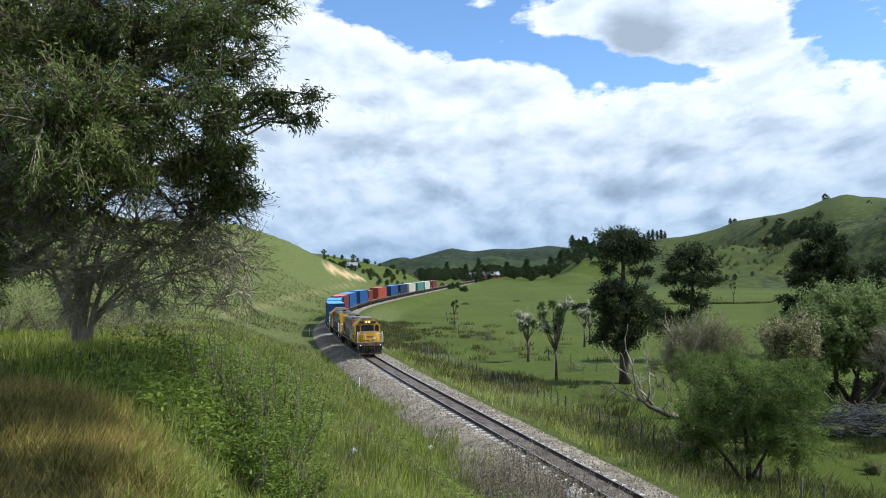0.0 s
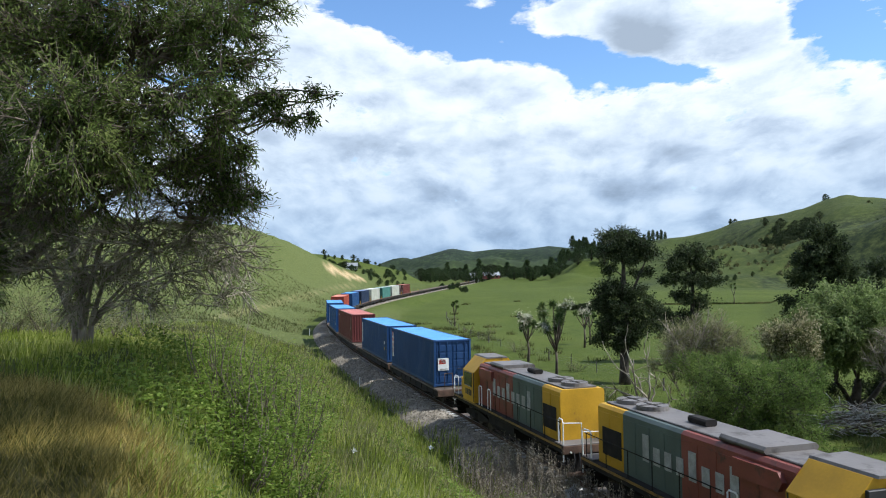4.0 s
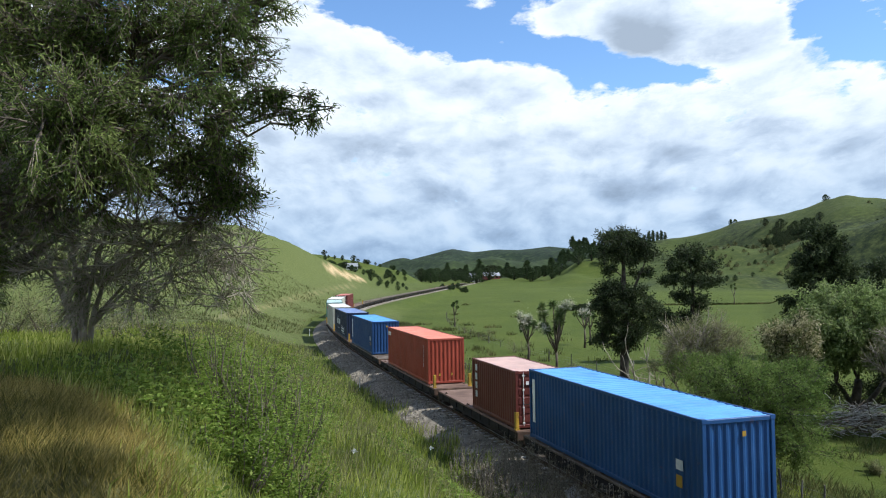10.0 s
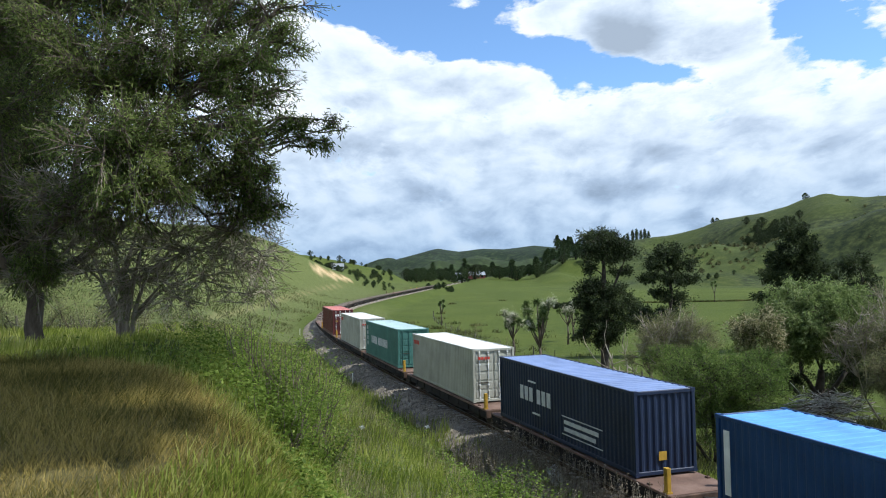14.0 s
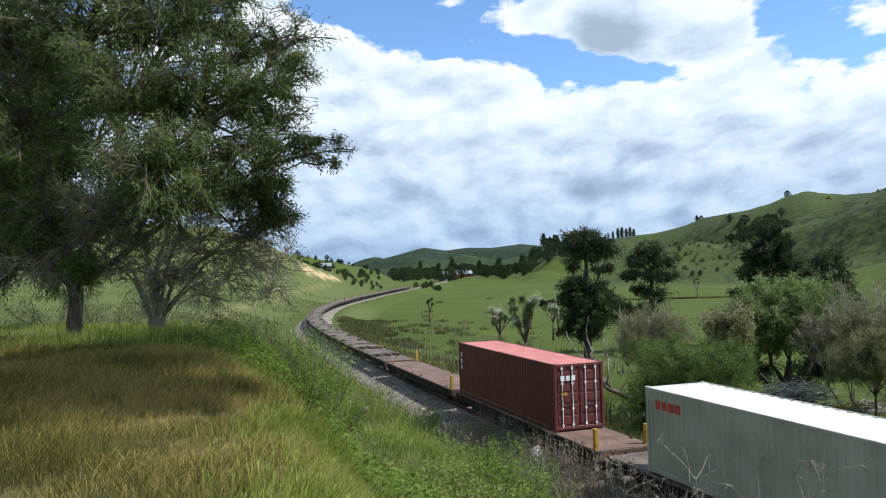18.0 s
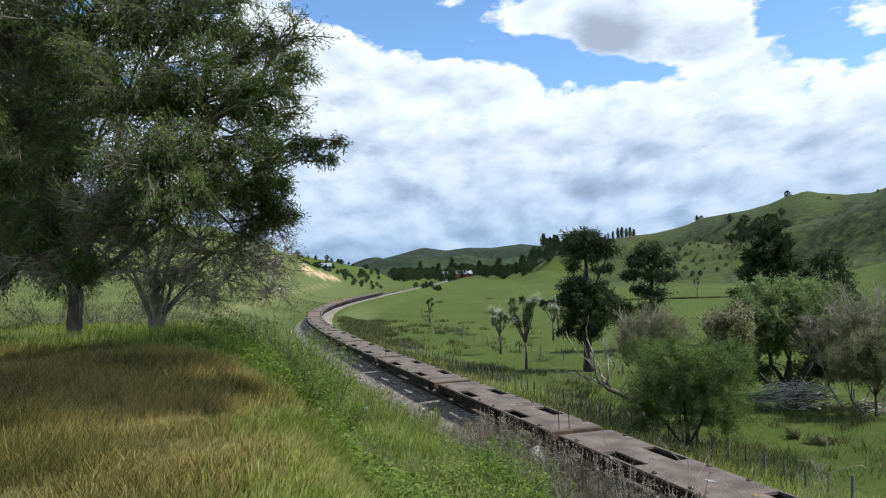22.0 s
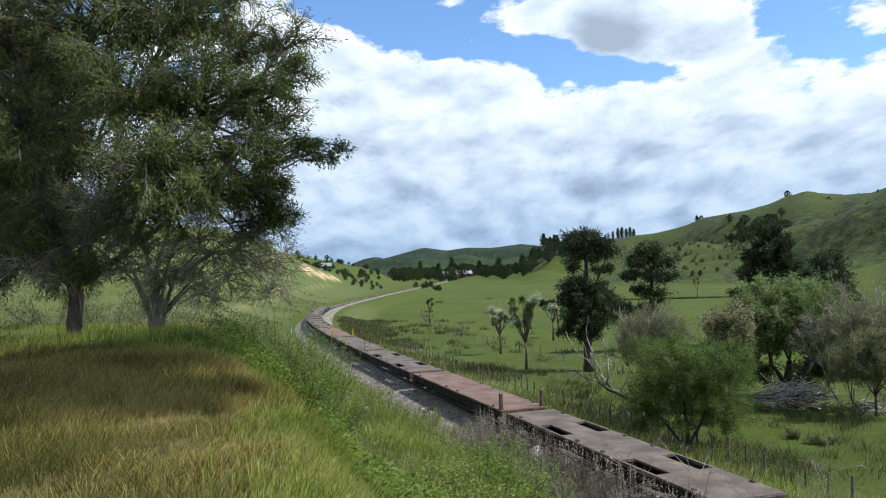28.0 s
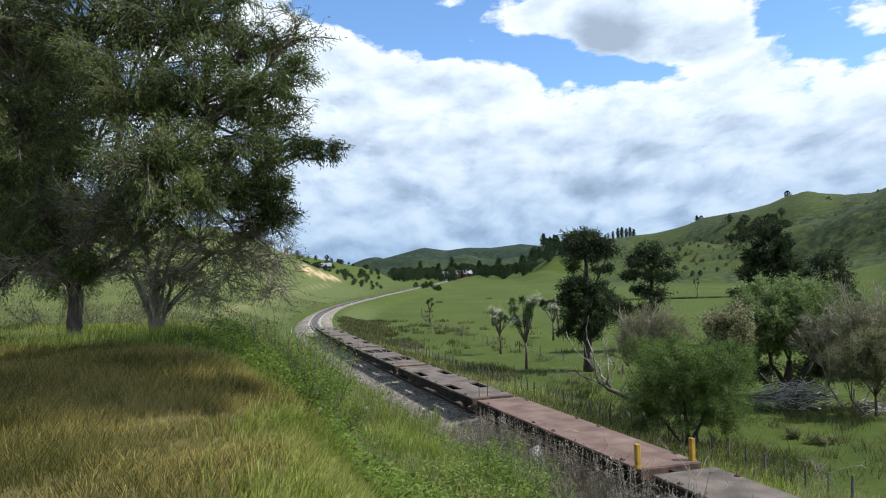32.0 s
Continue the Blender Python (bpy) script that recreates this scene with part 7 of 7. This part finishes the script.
def dead_stalk(b, d, tall, seed, thick=1.0):
    rng = np.random.default_rng(seed)
    x, y = b * d, d
    t = thing("dry_stalk", "tall pale dead weed stalk with forking tips", "stalk", "dead stalks on the bank", Matrix.Translation((x, y, ground_z(x, y) - 0.05)))
    line = bend((0, 0, 0), (rng.normal() * 0.18 * thick, rng.normal() * 0.15, tall), rng, 0.0, 8)
    part("stem", Build().tube(line, np.linspace(0.006, 0.002, 8) * thick, 5), G_STALK, t)
    for i in range(7 if thick < 1.5 else 5):
        k = line[rng.integers(3 if thick < 1.5 else 5, 8)]
        e = k + np.array([rng.normal() * 0.22, rng.normal() * 0.15, rng.uniform(0.1, 0.4)]) * thick ** 0.5
        fork = Build().tube(bend(k, e, rng, 0.1, 4), np.linspace(0.004, 0.002, 4) * thick, 4)
        for _ in range(3 if thick < 1.5 else 5):
            fork.tube(bend(e, e + rng.normal(size=3) * 0.09 + np.array([0, 0, 0.03]), rng, 0.1, 3), np.array([0.003, 0.002, 0.0015]) * thick ** 0.7, 3)
        part("side_shoot", fork, G_STALK, t)


for b, d, h, s in ((0.335, 7.6, 2.1, 1), (0.36, 7.2, 2.5, 2), (0.40, 7.0, 2.1, 3), (0.43, 7.4, 2.4, 4), (0.47, 7.2, 2.3, 5), (0.30, 8.4, 1.8, 6), (0.52, 7.6, 2.3, 7), (0.25, 9.5, 1.4, 8), (0.38, 8.2, 1.9, 9), (0.45, 8.6, 2.0, 10)):
    dead_stalk(b, d, h, s)
for b, d, h, s in ((0.64, 4.1, 2.6, 21), (0.73, 4.2, 2.9, 22), (0.82, 4.0, 3.0, 23), (0.93, 4.3, 3.1, 24), (1.03, 4.3, 3.2, 26)):
    dead_stalk(b, d, h, s, 1.5)


# ---- fences, sleepers and small things ----
POST = material("weathered_post_wood", [(0.045, 0.038, 0.032), (0.10, 0.088, 0.076), (0.18, 0.165, 0.148)], rough=0.95, scale=3, fine=40, bump=0.5, stretch=(1, 1, 0.2), per_object=0.5)
WIRE = material("galvanised_wire", [(0.16, 0.16, 0.16), (0.26, 0.26, 0.26)], rough=0.5, metal=0.8)
ROOFTIN = material("tin_roof", [(0.24, 0.25, 0.26), (0.38, 0.39, 0.40)], rough=0.45, metal=0.3, scale=0.4)
WEATHERBOARD = material("white_weatherboard", [(0.34, 0.34, 0.33), (0.50, 0.50, 0.48)], rough=0.7, scale=0.5)
REDBARN = material("red_barn_boards", [(0.10, 0.03, 0.025), (0.20, 0.06, 0.045)], rough=0.8, scale=0.4)


def fence(offset, a0, a1, step, label):
    pts = []
    for i in range(int((a1 - a0) / step)):
        a = a0 + i * step
        p, q = on_track(a), on_track(a + 1)
        t = (q - p).normalized()
        x, y = p.x + t.y * offset, p.y - t.x * offset
        pts.append(Vector((x, y, ground_z(x, y))))
    f = thing("wire_fence", label, "fence", "", Matrix.Translation(pts[0]))
    rng = random.Random(int(a0))
    for i, p in enumerate(pts):
        r = p - pts[0]
        h = rng.uniform(0.95, 1.3)
        b = Build().tube([(0, 0, -0.3), (0.01, 0, h * 0.6), (rng.uniform(-0.07, 0.07), 0, h)], [0.075, 0.07, 0.06] if i % 4 == 0 else [0.05, 0.045, 0.035], 7)
        ob = part("fence_post", b, POST, f)
        ob.location = r
    for h in (0.3, 0.58, 0.86):
        part("wire", Build().tube([p - pts[0] + Vector((0, 0, h)) for p in pts], 0.006, 4), WIRE, f)


fence(9.4, 24, 100, 1.25, "weathered post and wire fence along the railway")
fence(21.0, 60, 190, 6.0, "grey post and wire fence across the field")
fence(-24.0, 45, 120, 4.0, "old post and wire fence behind the trees")


def house(b, d, w, l, h, wall, label, turn):
    x, y = b * d, d
    t = thing("farmhouse", label, "house", "farm buildings", pose(x, y, ground_z(x, y) - 0.1, 0, 0, turn))
    hw, hl = w / 2, l / 2
    for s in (-1, 1):
        part("wall", Build().box(-hl, hl, s * hw - 0.1, s * hw + 0.1, 0, h), wall, t)
        part("gable_wall", Build().prism([(-hw + 0.1, 0), (hw - 0.1, 0), (hw - 0.1, h), (0, h + w * 0.35), (-hw + 0.1, h)], 0, s * hl - 0.1, s * hl + 0.1), wall, t)
        part("roof_slope", Build().add([(-hl - 0.4, s * (hw + 0.4), h - 0.2), (hl + 0.4, s * (hw + 0.4), h - 0.2), (hl + 0.4, 0, h + w * 0.38), (-hl - 0.4, 0, h + w * 0.38), (-hl - 0.4, s * (hw + 0.4), h - 0.35), (hl + 0.4, s * (hw + 0.4), h - 0.35), (hl + 0.4, 0, h + w * 0.36), (-hl - 0.4, 0, h + w * 0.36)],
                                       [(0, 1, 2, 3), (7, 6, 5, 4), (0, 4, 5, 1), (1, 5, 6, 2), (3, 2, 6, 7), (0, 3, 7, 4)]), ROOFTIN, t)
    for i in (-0.55, 0.1, 0.6):
        part("window", Build().box(i * hl - 0.7, i * hl + 0.7, -hw - 0.16, -hw - 0.06, 0.9, h - 0.5), GLASS, t)
    part("door", Build().box(-0.2 * hl - 0.5, -0.2 * hl + 0.5, -hw - 0.15, -hw - 0.05, 0, 2.1), BLACK, t)


house(0.0625, 540, 6, 11, 2.8, REDBARN, "farm shed with a pale tin roof", 12)
house(0.040, 575, 6, 8, 4.5, WEATHERBOARD, "white weatherboard farmhouse among trees", -20)
house(-0.121, 420, 4, 6, 2.4, WEATHERBOARD, "small white house on the wooded rise", 10)


def small_things():
    x, y = 4.7, 27.6
    slab = thing("concrete_slab", "grey concrete slab leaning beside the ballast", "slab", "", pose(x, y, -0.5, -24, -14, 20))
    part("panel", Build().box(-0.24, 0.24, -0.06, 0.06, 0, 0.95, 0.015), CONCRETE, slab)
    part("lifting_eye", Build().tube([(-0.05, 0, 0.95), (0, 0, 1.0), (0.05, 0, 0.95)], 0.012, 6), RUST, slab)
    for a, o in ((63, -3.7), (118, -3.8)):
        p = on_track(a)
        peg = thing("marker_peg", "thin white marker peg at the ballast edge", "peg", "marker pegs", Matrix.Translation((p.x + o * 0.965, p.y + o * 0.25, ground_z(p.x + o * 0.965, p.y + o * 0.25) - 0.1)))
        part("peg_shaft", Build().tube([(0, 0, 0), (0.02, 0, 1.05)], [0.035, 0.03], 7), WHITE, peg)
        part("peg_cap", Build().tube([(0.02, 0, 1.05), (0.02, 0, 1.09)], [0.045, 0.04], 7), WHITE, peg)
    for b, d, e in ((-0.1165, 19, -0.2235), (-0.02, 22, -0.222)):
        f = thing("white_flower", "single white flower in the grass", "flower", "", Matrix.Translation((b * d, d, ground_z(b * d, d))))
        h = 8.05 + e * d - ground_z(b * d, d)
        part("stem", Build().tube([(0, 0, 0), (0.02, 0, max(0.2, h))], 0.006, 5), L_WEED, f)
        rng = np.random.default_rng(3)
        part("petals", quads("petals", leaf_quads(rng, np.repeat(np.array([[0.02, 0, max(0.2, h)]]), 14, 0), unit(rng.normal(size=(14, 3)) + np.array([0, -0.4, 0.4])), 0.09, 0.05), WHITE), WHITE, f)
    # a clipped hedge across the field
    rng = np.random.default_rng(9)
    x0, y0 = 0.165 * 190, 190.0
    hedge = thing("hedge", "dark clipped hedge at the edge of a paddock", "hedge", "", Matrix.Translation((x0, y0, ground_z(x0, y0))))
    p = rng.random((7000, 3)) * np.array([8.5, 1.6, 1.0])
    p[:, 2] *= 1.3 + 0.5 * wave(p[:, 0], p[:, 1], 0.7)
    part("hedge_foliage", quads("hedge_foliage", leaf_quads(rng, p, unit(rng.normal(size=p.shape)), 0.4, 0.2), L_DARK), L_DARK, hedge)
    part("hedge_stem", Build().tube([(0, 0.8, 0.2), (8.5, 0.8, 0.2)], 0.15, 6), DARKBARK, hedge)


small_things()


def sleepers():
    """Concrete sleepers: the near ones are pieces of their own, the rest is joined."""
    prof = [(-0.12, -0.30), (0.12, -0.30), (0.10, -0.165), (-0.10, -0.165)]
    me = Build().prism([(a, z) for a, z in prof], 1, -1.05, 1.05).mesh("sleeper", CONCRETE)
    rest = Build()
    step = 0.69
    for i in range(int(590 / step)):
        a = -30 + i * step
        p, q = on_track(a), on_track(a + 0.5)
        d = (q - p).normalized()
        m = Matrix.Translation(p) @ d.to_track_quat("X", "Z").to_matrix().to_4x4()
        if 14 < a < 130:
            ob = new("sleeper", me)
            ob.matrix_world = m
            ob.parent = BED
        else:
            rest.add([tuple(m @ Vector((x, y, z))) for y in (-1.05, 1.05) for x, z in prof], [(0, 1, 2, 3), (7, 6, 5, 4), (0, 4, 5, 1), (1, 5, 6, 2), (2, 6, 7, 3), (3, 7, 4, 0)])
    tagged(part("distant_sleepers", rest, CONCRETE, BED), kind="stuff")


sleepers()


# ---- what moves ----
def motions():
    for ob, mid, base, offset, turned in TRAIN:
        walk(ob, [(k * 0.5, rolling(mid, base, offset, turned, k * 0.5)) for k in range(65)])
    for ob, c, r in DRIVERS:
        walk(ob, [(k / FPS, Matrix.Translation(c) @ Matrix.Rotation(SPEED * k / FPS / r, 4, "Y") @ Matrix.Translation(-c)) for k in range(32 * FPS + 1)])
    for i, (bough, start, reach, size) in enumerate(SWAY):       # the wind in the boughs
        s, far = Vector(start), min(1.0, reach / 5) * (1.8 if size < 0.4 else 1.0)
        rows = []
        for k in range(41):
            t = k * 0.8
            a = far * (0.9 * math.sin(t * 1.9 + i * 0.7) + 0.6 * math.sin(t * 0.83 + i * 1.9))
            b = far * (0.8 * math.sin(t * 1.47 + i * 1.3) + 0.5 * math.sin(t * 0.61 + i))
            rows.append((t, Matrix.Translation(s) @ pose(0, 0, 0, 0.4 * b, b, a) @ Matrix.Translation(-s)))
        for piece in bough:
            walk(piece, rows)


motions()
